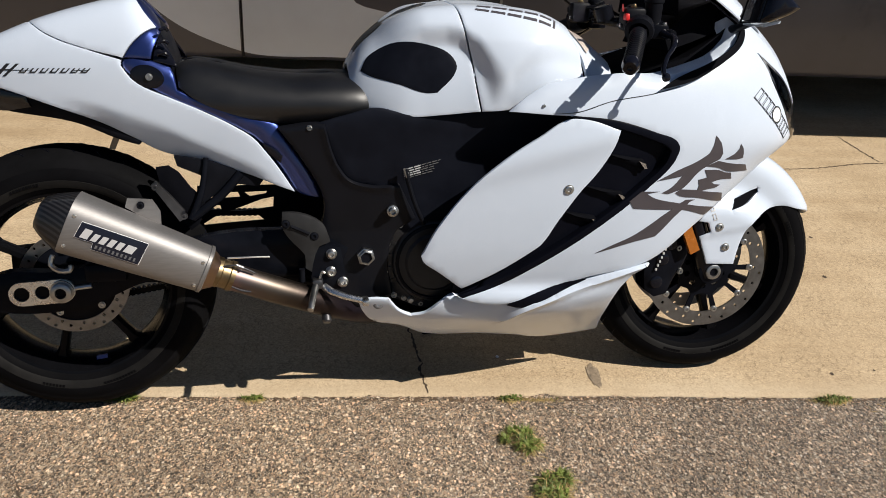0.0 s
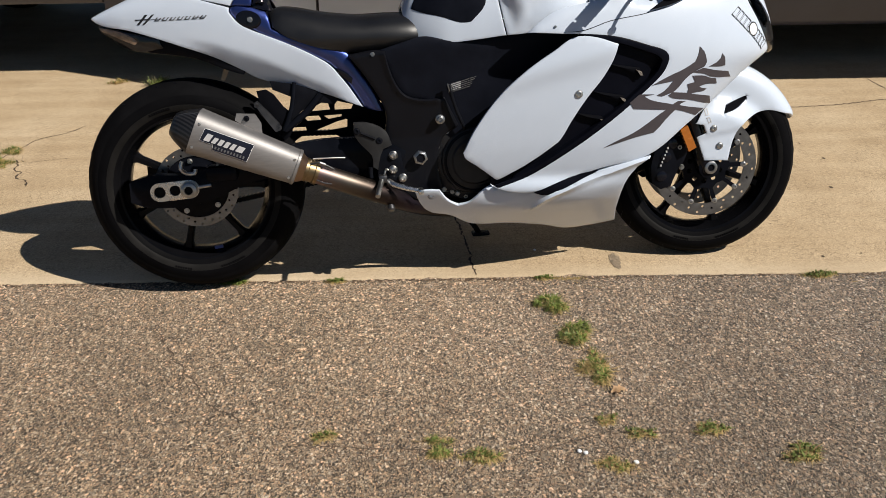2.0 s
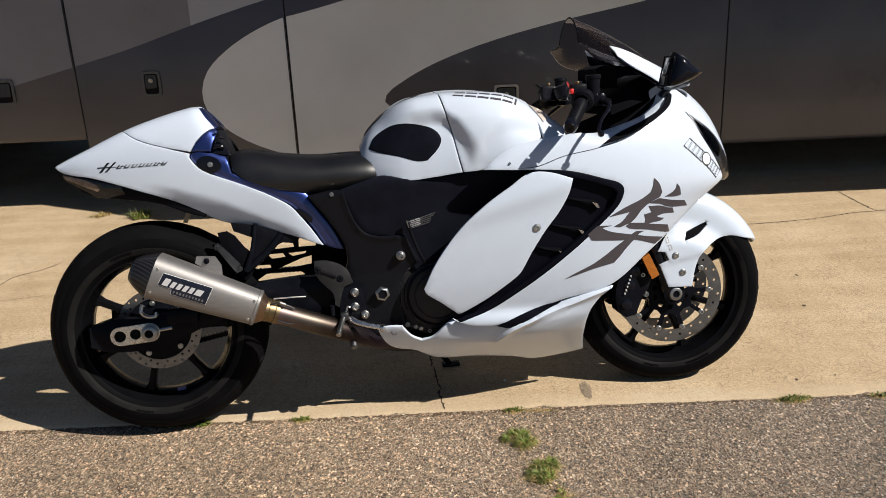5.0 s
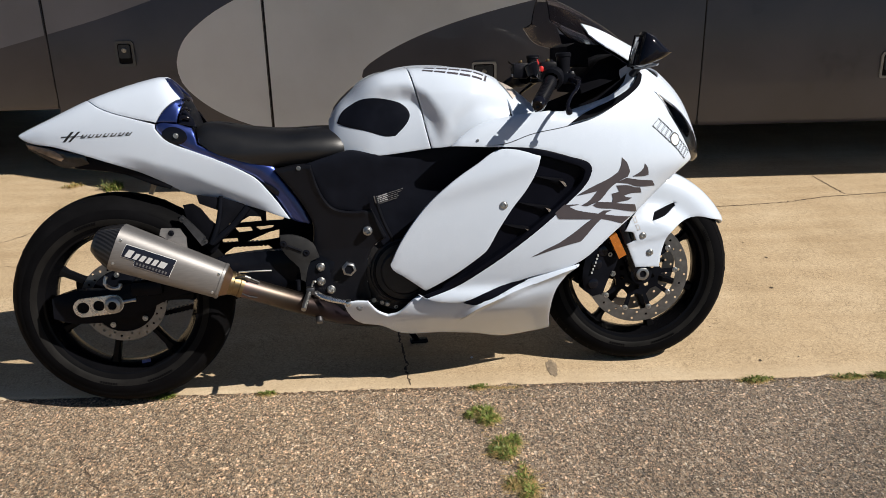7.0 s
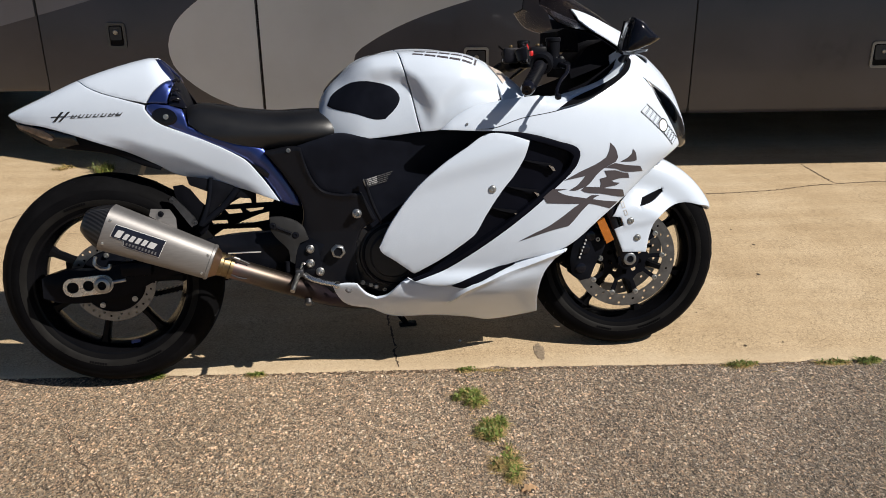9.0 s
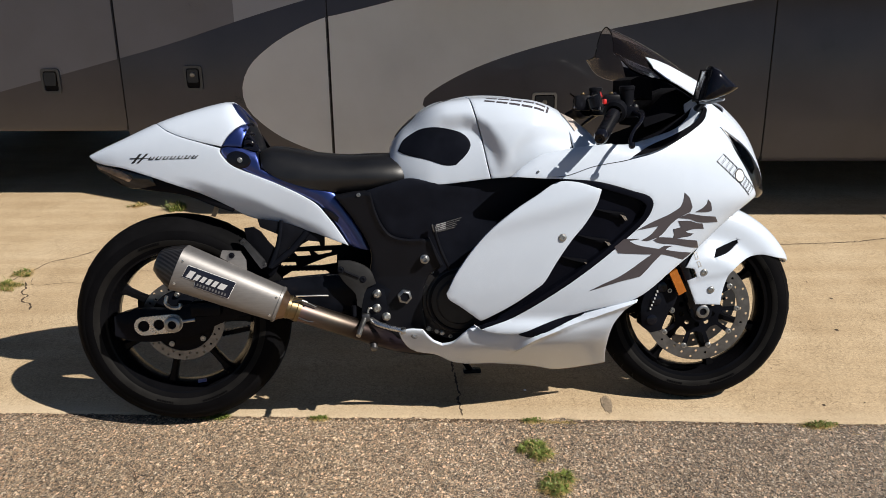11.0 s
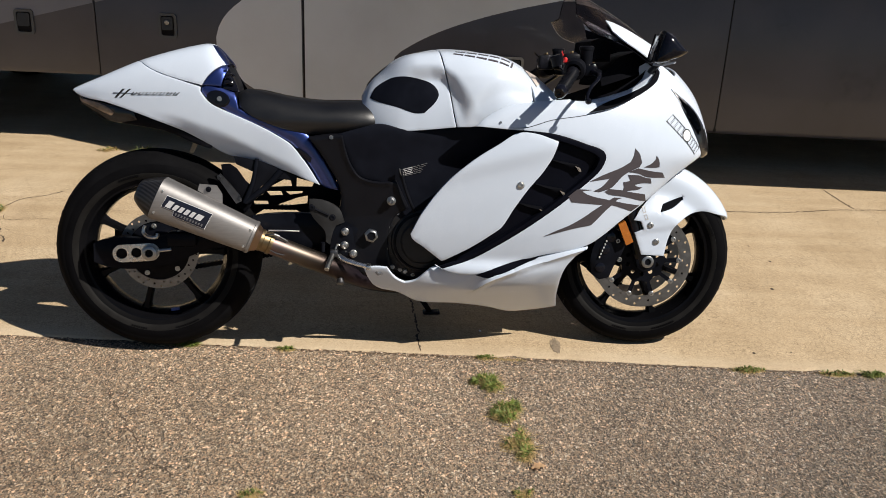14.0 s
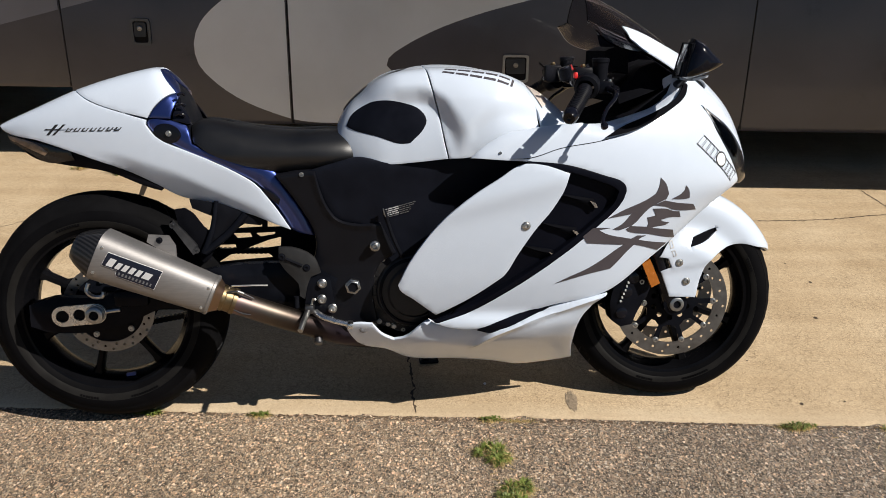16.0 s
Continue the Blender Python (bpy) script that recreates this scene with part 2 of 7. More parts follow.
def concrete_material():
    m, nt, b = material("sandy_concrete", (0.5, 0.4, 0.28), 0.85)
    v = coords(nt)
    big = ramp(nt, noise_tex(nt, v, 2.1, 7), [(0.3, (0.385, 0.280, 0.168)), (0.5, (0.492, 0.374, 0.240)), (0.72, (0.570, 0.456, 0.315))])
    band = noise_tex(nt, coords(nt, (0.5, 9.0, 1.0)), 1.0, 4)
    col = mixed(nt, 0.30, big, ramp(nt, band, [(0.35, (0.353, 0.254, 0.143)), (0.65, (0.541, 0.43, 0.287))]))
    # a smooth trowelled strip along the front edge
    sy = nt.nodes.new("ShaderNodeSeparateXYZ")
    nt.links.new(v, sy.inputs[0])
    ey = nt.nodes.new("ShaderNodeMapRange")
    ey.inputs[1].default_value, ey.inputs[2].default_value = 0.02, 0.16
    nt.links.new(sy.outputs[1], ey.inputs[0])
    strip = ramp(nt, mixed(nt, 0.25, ey.outputs[0], noise_tex(nt, v, 14, 4)), [(0.28, (0, 0, 0)), (0.62, (1, 1, 1))])
    vo = nt.nodes.new("ShaderNodeTexVoronoi")
    vo.inputs["Scale"].default_value = 230
    nt.links.new(v, vo.inputs["Vector"])
    sep = nt.nodes.new("ShaderNodeSeparateColor")
    nt.links.new(vo.outputs["Color"], sep.inputs[0])
    speck = ramp(nt, sep.outputs[1], [(0.0, (0.50, 0.46, 0.41)), (0.15, (0.82, 0.80, 0.76)), (0.7, (1.0, 1.0, 1.0)), (1.0, (1.22, 1.2, 1.16))])
    col = mixed(nt, mixed(nt, strip, (0.35, 0.35, 0.35), (0.7, 0.7, 0.7)), col, speck, "MULTIPLY")
    grit = ramp(nt, noise_tex(nt, v, 330, 2, 0.7), [(0.32, (0.70, 0.67, 0.62)), (0.5, (1.0, 1.0, 1.0)), (0.68, (1.18, 1.17, 1.15))])
    col = mixed(nt, mixed(nt, strip, (0.3, 0.3, 0.3), (0.62, 0.62, 0.62)), col, grit, "MULTIPLY")
    # fine map-like crazing, stronger in some patches
    wv = nt.nodes.new("ShaderNodeTexVoronoi")
    wv.feature = "DISTANCE_TO_EDGE"
    wv.inputs["Scale"].default_value = 42
    dist = nt.nodes.new("ShaderNodeVectorMath")
    dist.operation = "MULTIPLY_ADD"
    dn = nt.nodes.new("ShaderNodeTexNoise")
    dn.inputs["Scale"].default_value = 60
    nt.links.new(v, dn.inputs["Vector"])
    nt.links.new(dn.outputs["Color"], dist.inputs[0])
    dist.inputs[1].default_value = (0.02, 0.02, 0.0)
    nt.links.new(v, dist.inputs[2])
    nt.links.new(dist.outputs[0], wv.inputs["Vector"])
    line = ramp(nt, wv.outputs["Distance"], [(0.014, (1, 1, 1)), (0.040, (0, 0, 0))])
    some = ramp(nt, noise_tex(nt, v, 9, 4), [(0.36, (0.05, 0.05, 0.05)), (0.60, (0.66, 0.66, 0.66))])
    craze = mixed(nt, 1.0, line, some, "MULTIPLY")
    craze = mixed(nt, 1.0, craze, strip, "MULTIPLY")
    col = mixed(nt, 1.0, col, mixed(nt, strip, (1.0, 1.03, 1.08), (0.97, 0.97, 0.97)), "MULTIPLY")
    col = mixed(nt, craze, col, (0.20, 0.145, 0.085))
    pits = ramp(nt, noise_tex(nt, v, 38, 5, 0.7), [(0.27, (0.35, 0.28, 0.2)), (0.34, (1, 1, 1))])
    col = mixed(nt, 0.8, col, pits, "MULTIPLY")
    nt.links.new(col, b.inputs["Base Color"])
    h = mixed(nt, 0.5, noise_tex(nt, v, 220, 3, 0.7), noise_tex(nt, v, 38, 5, 0.7))
    bump(nt, b, mixed(nt, craze, h, (0.0, 0.0, 0.0)), 0.6, 0.003)
    return m


asphalt, concrete = asphalt_material(), concrete_material()
crack_dirt = grained("crack_dirt", (0.07, 0.047, 0.03), 0.95, vary=0.5, scale=40, fine=300, relief=0.5)
joint_dirt = grained("joint_soil", (0.100, 0.064, 0.038), 0.95, vary=0.55, scale=60, fine=300, relief=0.5)
patch_stone = grained("patched_concrete", (0.22, 0.168, 0.115), 0.9, vary=0.5, scale=60, fine=400, relief=0.6, depth=0.003)
weed_green = grained("weed_green", (0.112, 0.142, 0.024), 0.6, vary=0.5, scale=25, relief=0.0)
weed_dry = grained("dry_grass", (0.36, 0.25, 0.1), 0.7, vary=0.35, scale=25, relief=0.0)
dead_leaf = grained("dead_leaf", (0.60, 0.40, 0.23), 0.7, vary=0.2, scale=60, relief=0.1)
rv_brown = grained("motorhome_brown_paint", (0.0665, 0.0655, 0.08), 0.32, metal=0.2, coat=0.2, vary=0.12, scale=3, fine=800, relief=0.02)
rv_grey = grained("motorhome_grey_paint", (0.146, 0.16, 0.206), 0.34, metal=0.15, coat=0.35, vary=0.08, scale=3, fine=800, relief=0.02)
rv_pale = grained("motorhome_pale_grey", (0.29, 0.32, 0.4), 0.34, metal=0.15, coat=0.35, vary=0.06, scale=3, fine=800, relief=0.02)
rv_silver = grained("motorhome_silver_paint", (0.57, 0.62, 0.7), 0.34, metal=0.15, coat=0.3, vary=0.06, scale=3, fine=800, relief=0.02)
rv_under = grained("underbody_black", (0.012, 0.012, 0.013), 0.8, vary=0.3, scale=5, relief=0.2)


# ---- building tools ----
def part(name, bm, mat, parent=None, label="", smooth=True, angle=40.0):
    """Links a bmesh as one mesh object, under a thing or a part."""
    me = bpy.data.meshes.new(name)
    bmesh.ops.recalc_face_normals(bm, faces=bm.faces)
    bm.to_mesh(me)
    bm.free()
    me.materials.append(mat)
    if smooth:
        me.shade_smooth()
        me.set_sharp_from_angle(angle=radians(angle))
    ob = new(name, me)
    if parent is not None:
        ob.parent = parent
    return tagged(ob, label)


def join(dst, src):
    """Adds the geometry of src to dst."""
    me = bpy.data.meshes.new("join")
    src.to_mesh(me)
    src.free()
    dst.from_mesh(me)
    bpy.data.meshes.remove(me)
    return dst


def box(x0, x1, y0, y1, z0, z1, bevel=0.0, seg=2):
    bm = bmesh.new()
    bmesh.ops.create_cube(bm, size=1.0)
    for v in bm.verts:
        v.co = ((x0 + x1) / 2 + v.co.x * (x1 - x0), (y0 + y1) / 2 + v.co.y * (y1 - y0), (z0 + z1) / 2 + v.co.z * (z1 - z0))
    if bevel:
        bmesh.ops.bevel(bm, geom=list(bm.edges), offset=bevel, segments=seg, profile=0.5, affect="EDGES")
    return bm


def spline(points, closed=True, step=0.01, corner=42.0):
    """A smooth line through points that keeps corners sharper than the given turn."""
    p = [Vector(q) for q in points]
    n = len(p)
    tin, tout = [], []
    for i in range(n):
        a, b, c = p[i - 1] if closed or i else p[0], p[i], p[(i + 1) % n] if closed or i < n - 1 else p[-1]
        d0, d1 = b - a, c - b
        if d0.length < 1e-9 or d1.length < 1e-9 or math.degrees(d0.angle(d1)) > corner:
            tin.append(d0), tout.append(d1)
        else:
            m = (d0.normalized() + d1.normalized()).normalized()
            tin.append(m * d0.length), tout.append(m * d1.length)
    res = []
    for i in range(n if closed else n - 1):
        a, b = p[i], p[(i + 1) % n]
        k = max(1, int((b - a).length / step))
        for j in range(k):
            s = j / k
            res.append((2 * s**3 - 3 * s**2 + 1) * a + (s**3 - 2 * s**2 + s) * tout[i] + (3 * s**2 - 2 * s**3) * b + (s**3 - s**2) * tin[(i + 1) % n])
    if not closed:
        res.append(p[-1])
    return res


def rim_distance(pts, loops):
    """For each point its distance to the nearest loop segment."""
    best = np.full(len(pts), 9.0)
    for lp in loops:
        a = np.array(lp)
        b = np.roll(a, -1, axis=0)
        for p0, p1 in zip(a, b):
            d = p1 - p0
            t = np.clip(((pts - p0) @ d) / max(d @ d, 1e-12), 0, 1)
            best = np.minimum(best, np.linalg.norm(pts - p0 - t[:, None] * d, axis=1))
    return best


def inside(pts, loop):
    a = np.array(loop)
    b = np.roll(a, -1, axis=0)
    x, y = pts[:, 0:1], pts[:, 1:2]
    cross = ((a[:, 1] > y) != (b[:, 1] > y)) & (x < (b[:, 0] - a[:, 0]) * (y - a[:, 1]) / (b[:, 1] - a[:, 1] + 1e-15) + a[:, 0])
    return cross.sum(1) % 2 == 1


def filled(outline, holes=(), step=0.015, smooth=True, corner=42.0, insets=(), lines=()):
    """Fills a flat outline with an even net of triangles: points, faces, distance to the rim, loops."""
    loops = [[tuple(q) for q in (spline(o, True, step * 0.7, corner) if smooth else [Vector(v) for v in o])] for o in (outline, *holes)]
    a = np.array(loops[0])
    lo, hi = a.min(0), a.max(0)
    gx, gy = np.meshgrid(np.arange(lo[0], hi[0], step), np.arange(lo[1], hi[1], step * 0.87))
    gx[1::2] += step / 2
    g = np.stack([gx.ravel(), gy.ravel()], 1)
    if len(g):
        ok = inside(g, loops[0])
        for h in loops[1:]:
            ok &= ~inside(g, h)
        g = g[ok]
        if len(g):
            g = g[rim_distance(g, loops) > step * 0.45]
    extra = []
    for dist in insets:
        for lp in loops:
            a = np.array(lp)
            w = np.roll(a, -1, axis=0) - np.roll(a, 1, axis=0)
            w /= np.maximum(np.linalg.norm(w, axis=1, keepdims=True), 1e-12)
            n = np.stack([-w[:, 1], w[:, 0]], 1)
            for q in (a + n * dist, a - n * dist):
                ok = inside(q, loops[0])
                for h in loops[1:]:
                    ok &= ~inside(q, h)
                q = q[ok]
                if len(q):
                    extra.append(q[rim_distance(q, loops) > dist * 0.93])
    if extra:
        e = np.concatenate(extra)
        if len(g):
            g = g[rim_distance(g, loops) > max(insets) + step * 0.4]
        g = np.concatenate([g, e]) if len(g) else e
    verts, edges = [], []
    for lp in loops:
        k = len(verts)
        verts += [Vector(q) for q in lp]
        edges += [(k + i, k + (i + 1) % len(lp)) for i in range(len(lp))]
    for ln in lines:
        q = np.array([tuple(p) for p in spline(ln, False, step * 0.7, 80)])
        ok = inside(q, loops[0]) & (rim_distance(q, loops) > step * 0.25)
        if len(g):
            d = np.min(np.linalg.norm(g[:, None, :] - q[None], axis=2), axis=1)
            g = g[d > step * 0.5]
        k = len(verts)
        verts += [Vector(p) for p in q]
        edges += [(k + i, k + i + 1) for i in range(len(q) - 1) if ok[i] and ok[i + 1]]
    verts += [Vector(q) for q in g]
    vs, es, fs, *_ = geometry.delaunay_2d_cdt(verts, edges, [], 0, 1e-7)
    pts = np.array([tuple(v) for v in vs])
    mid = np.array([pts[list(f)].mean(0) for f in fs])
    ok = inside(mid, loops[0])
    for h in loops[1:]:
        ok &= ~inside(mid, h)
    fs = [f for f, k in zip(fs, ok) if k]
    return pts, fs, rim_distance(pts, loops), loops


def sheet(place, outline, holes=(), step=0.015, thick=0.004, roll=0.005, lift=0.0, smooth=True, relief=None, flip=False, corner=42.0, lines=()):
    """A curved panel with thickness and rolled edges: its outline lies in the (u, v) of place(u, v)."""
    pts, fs, rim, _ = filled(outline, holes, step, smooth, corner, (roll * 0.3, roll) if roll else (), lines)
    co, no = [], []
    for (u, v), d in zip(pts, rim):
        p = Vector(place(u, v))
        e = 2e-3
        n = (Vector(place(u + e, v)) - Vector(place(u - e, v))).cross(Vector(place(u, v + e)) - Vector(place(u, v - e)))
        n = n.normalized() if n.length > 1e-9 else Vector((0, -1, 0))
        drop = roll * (1 - math.sqrt(max(0.0, 1 - (1 - d / roll) ** 2))) if roll and d < roll else 0.0
        k = lift - drop + (relief(u, v) if relief else 0.0)
        co.append(p + n * k)
        no.append(n)
    bm = bmesh.new()
    sgn = -1 if flip else 1
    top = [bm.verts.new((p.x, sgn * p.y, p.z)) for p in co]
    low = [bm.verts.new(((p - n * thick).x, sgn * (p - n * thick).y, (p - n * thick).z)) for p, n in zip(co, no)]
    count = {}
    for f in fs:
        for i in range(len(f)):
            a, b = f[i], f[(i + 1) % len(f)]
            count[(min(a, b), max(a, b))] = count.get((min(a, b), max(a, b)), 0) + 1
    for f in fs:
        bm.faces.new([top[i] for i in f])
        bm.faces.new([low[i] for i in reversed(f)])
    for (a, b), k in count.items():
        if k == 1:
            bm.faces.new([top[a], top[b], low[b], low[a]])
    bmesh.ops.delete(bm, geom=[v for v in bm.verts if not v.link_faces], context="VERTS")
    return bm


def pair(name, place, outline, mat, parent, label="", **kw):
    """A body panel on each side of the bike."""
    kw["roll"] = min(kw.get("roll", 0.004), 0.008)
    right = part(name, sheet(place, outline, **kw), mat, parent, label)
    left = part(name, sheet(place, outline, flip=True, **kw), mat, parent, label)
    return right, left


def plate(pts, y0, y1, holes=(), bevel=0.002, step=0.02, smooth=False, corner=42.0):
    """A flat plate in the bike's side plane (x, z), from y0 to y1, with chamfered rims."""
    p, fs, rim, _ = filled(pts, holes, step, smooth, corner)
    bm = bmesh.new()
    ym = (y0 + y1) / 2
    front = [bm.verts.new((x, y0 + math.copysign(bevel if d < 1e-6 else 0.0, ym - y0), z)) for (x, z), d in zip(p, rim)]
    back = [bm.verts.new((x, y1, z)) for x, z in p]
    count = {}
    for f in fs:
        bm.faces.new([front[i] for i in f])
        bm.faces.new([back[i] for i in reversed(f)])
        for i in range(len(f)):
            a, b = f[i], f[(i + 1) % len(f)]
            count[(min(a, b), max(a, b))] = count.get((min(a, b), max(a, b)), 0) + 1
    for (a, b), k in count.items():
        if k == 1:
            bm.faces.new([front[a], front[b], back[b], back[a]])
    bmesh.ops.delete(bm, geom=[v for v in bm.verts if not v.link_faces], context="VERTS")
    return bm


def lathe(profile, centre, axis=(0, 1, 0), seg=32):
    """Turns (along, radius) pairs about an axis through centre."""
    bm = bmesh.new()
    w = Vector(axis).normalized()
    a = w.orthogonal().normalized()
    b = w.cross(a)
    rings = []
    for s, r in profile:
        o = Vector(centre) + w * s
        if r < 1e-6:
            rings.append([bm.verts.new(o)])
        else:
            rings.append([bm.verts.new(o + (a * math.cos(2 * math.pi * i / seg) + b * math.sin(2 * math.pi * i / seg)) * r) for i in range(seg)])
    for r0, r1 in zip(rings, rings[1:]):
        for i in range(seg):
            j = (i + 1) % seg
            q = [r0[i % len(r0)], r0[j % len(r0)], r1[j % len(r1)], r1[i % len(r1)]]
            q = list(dict.fromkeys(q))
            if len(q) > 2:
                bm.faces.new(q)
    return bm


def tube(points, radius, seg=12, step=0.01, smooth=True, flat=1.0):
    """A rod or hose along points; radius is a number or a list, one for each point."""
    n = len(points)
    rad = [radius] * n if isinstance(radius, (int, float)) else list(radius)
    if smooth and n > 2:
        line, rr = [], []
        for i, (a, b) in enumerate(zip(points, points[1:])):
            k = max(2, int((Vector(b) - Vector(a)).length / step))
            p0, p3 = Vector(points[max(i - 1, 0)]), Vector(points[min(i + 2, n - 1)])
            a, b = Vector(a), Vector(b)
            for j in range(k):
                s = j / k
                line.append((2 * s**3 - 3 * s**2 + 1) * a + (s**3 - 2 * s**2 + s) * (b - p0) * 0.5 + (3 * s**2 - 2 * s**3) * b + (s**3 - s**2) * (p3 - a) * 0.5)
                rr.append(rad[i] + (rad[i + 1] - rad[i]) * s)
        line.append(Vector(points[-1]))
        rr.append(rad[-1])
    else:
        line, rr = [Vector(p) for p in points], rad
    bm = bmesh.new()
    rings, up = [], None
    for i, p in enumerate(line):
        w = (line[min(i + 1, len(line) - 1)] - line[max(i - 1, 0)]).normalized()
        a = w.orthogonal() if up is None else up - w * up.dot(w)
        a.normalize()
        up = a
        b = w.cross(a)
        rings.append([bm.verts.new(p + (a * math.cos(2 * math.pi * k / seg) + b * math.sin(2 * math.pi * k / seg) * flat) * rr[i]) for k in range(seg)])
    for r0, r1 in zip(rings, rings[1:]):
        for k in range(seg):
            bm.faces.new([r0[k], r0[(k + 1) % seg], r1[(k + 1) % seg], r1[k]])
    bm.faces.new(rings[0][::-1])
    bm.faces.new(rings[-1])
    return bm


def loft(sections, closed_ends=True):
    """Skins rings of equal count."""
    bm = bmesh.new()
    rings = [[bm.verts.new(p) for p in s] for s in sections]
    n = len(rings[0])
    for r0, r1 in zip(rings, rings[1:]):
        for k in range(n):
            bm.faces.new([r0[k], r0[(k + 1) % n], r1[(k + 1) % n], r1[k]])
    if closed_ends:
        bm.faces.new(rings[0][::-1])
        bm.faces.new(rings[-1])
    return bm


def bolt(x, y, z, r=0.008, depth=0.006, socket=True, axis=(0, -1, 0)):
    """A round bolt head that faces along axis, with its socket."""
    prof = [(-0.012, r * 0.7), (0, r * 1.25), (0.0015, r * 1.25), (0.0015, r), (depth * 0.8, r), (depth, r * 0.85)]
    prof += [(depth, r * 0.5), (depth * 0.35, r * 0.45), (depth * 0.35, 0.0)] if socket else [(depth * 1.1, 0.0)]
    return lathe(prof, (x, y, z), axis, 18)



def clipped(poly, x0, x1):
    """The part of a flat outline between two uprights."""
    for limit, keep in ((x0, 1), (x1, -1)):
        res = []
        for i, a in enumerate(poly):
            b = poly[(i + 1) % len(poly)]
            ia, ib = (a[0] - limit) * keep >= 0, (b[0] - limit) * keep >= 0
            if ia:
                res.append(a)
            if ia != ib:
                t = (limit - a[0]) / (b[0] - a[0])
                res.append((limit, a[1] + t * (b[1] - a[1])))
        poly = res
        if len(poly) < 3:
            return []
    return poly


# ---- ground ----
def sheet_ground():
    bm = bmesh.new()
    xs = [-300, -40, -12, -6, 6, 12, 40, 300]
    for x0, x1 in zip(xs, xs[1:]):
        for y0, y1 in zip(xs, xs[1:]):
            bm.faces.new([bm.verts.new((x, y, -0.006)) for x, y in ((x0, y0), (x1, y0), (x1, y1), (x0, y1))])
    bmesh.ops.remove_doubles(bm, verts=bm.verts, dist=1e-4)
    return bm


ground = tagged(part("ground", sheet_ground(), asphalt, smooth=False), "coarse worn asphalt with pale exposed stones", "asphalt", kind="structure")


def slab():
    """The concrete apron: a wavering, chipped front edge, about a finger's breadth above the asphalt."""
    bm = bmesh.new()
    n, x0, x1 = 900, -9.0, 9.0
    cols = []
    for i in range(n + 1):
        x = x0 + (x1 - x0) * i / n
        e = 0.022 + 0.007 * noise.noise((x * 1.3, 0, 0)) + 0.0035 * noise.noise((x * 7, 3, 0)) + 0.003 * noise.noise((x * 35, 9, 0))
        chip = max(0.0, noise.noise((x * 11, 5, 7)) - 0.38) * 0.05
        e += chip
        cols.append([bm.verts.new(p) for p in ((x, e - 0.004, -0.03), (x, e, -0.006), (x, e + 0.005, -0.0012), (x, e + 0.016, 0.0), (x, 0.5, 0.0), (x, 3.2, 0.0), (x, 7.0, 0.0))])
    for a, b in zip(cols, cols[1:]):
        for k in range(len(a) - 1):
            bm.faces.new([a[k], b[k], b[k + 1], a[k + 1]])
    return bm


pavement = tagged(part("pavement", slab(), concrete), "sandy beige concrete apron with cracks and worn bands", "concrete", kind="structure")


def ribbon(points, width, z=0.0012, rough=0.5, seed=0, step=0.012, jag=0.0):
    """A narrow, ragged, dirt-filled crack along points."""
    line = spline([(x, y, 0) for x, y in points], False, step, 180)
    bm = bmesh.new()
    prev = None
    for i, p in enumerate(line):
        w = (line[min(i + 1, len(line) - 1)] - line[max(i - 1, 0)]).normalized()
        s = Vector((-w.y, w.x, 0))
        j = noise.noise((i * 0.35, seed, 0)) * width * 1.6 + jag * (noise.noise((i * 0.21, seed, 17)) + 0.6 * noise.noise((i * 0.9, seed, 23)))
        k = width * (0.55 + rough * noise.noise((i * 0.6, seed, 4)) + 0.35 * noise.noise((i * 0.13, seed, 8)))
        k = max(k, width * 0.12) * min(1.0, (i + 1) / 4, (len(line) - i) / 4)
        row = [bm.verts.new(p + s * (j + k) + Vector((0, 0, z))), bm.verts.new(p + s * (j - k) + Vector((0, 0, z)))]
        if prev:
            bm.faces.new([prev[0], prev[1], row[1], row[0]])
        prev = row
    return bm


def crack(points, width, seed, z=0.0012, parent=None, jag=0.004):
    return part("crack", ribbon(points, width, z, rough=0.9, seed=seed, step=0.008, jag=jag), crack_dirt, parent, smooth=False)


crack([(1.45, 1.70), (1.563, 1.706), (1.708, 1.72), (1.889, 1.751), (2.053, 1.802), (2.208, 1.827), (2.393, 1.849), (2.9, 1.90), (3.6, 1.95)], 0.006, 1, parent=pavement)
crack([(2.178, 2.20), (2.184, 2.106), (2.194, 1.957), (2.204, 1.837)], 0.006, 2, parent=pavement)
crack([(0.012, 0.03), (0.004, 0.064), (-0.003, 0.158), (-0.017, 0.276), (-0.033, 0.381), (-0.06, 0.52)], 0.0052, 3, parent=pavement, jag=0.007)
crack([(-2.06, 0.72), (-2.049, 0.809), (-2.052, 0.915), (-2.04, 1.015), (-2.005, 1.195), (-1.973, 1.311), (-1.954, 1.405), (-1.894, 1.456), (-1.837, 1.52), (-1.801, 1.594)], 0.0045, 4, parent=pavement)
crack([(-1.934, 1.197), (-1.887, 1.113), (-1.834, 1.119), (-1.78, 1.135), (-1.701, 1.154)], 0.002, 5, parent=pavement)
crack([(-1.94, 1.148), (-1.906, 1.089), (-1.895, 1.03), (-1.850, 0.985), (-1.845, 0.93), (-1.795, 0.90), (-1.761, 0.834)], 0.006, 11, parent=pavement)
crack([(-0.93, -0.235), (-0.911, -0.264), (-0.835, -0.392), (-0.734, -0.535), (-0.657, -0.639), (-0.55, -0.70)], 0.0030, 6, -0.0048, ground, 0.012)
crack([(0.215, 0.01), (0.228, -0.17), (0.27, -0.33), (0.30, -0.46), (0.325, -0.60), (0.30, -0.76), (0.29, -0.90)], 0.0013, 7, -0.0048, ground)
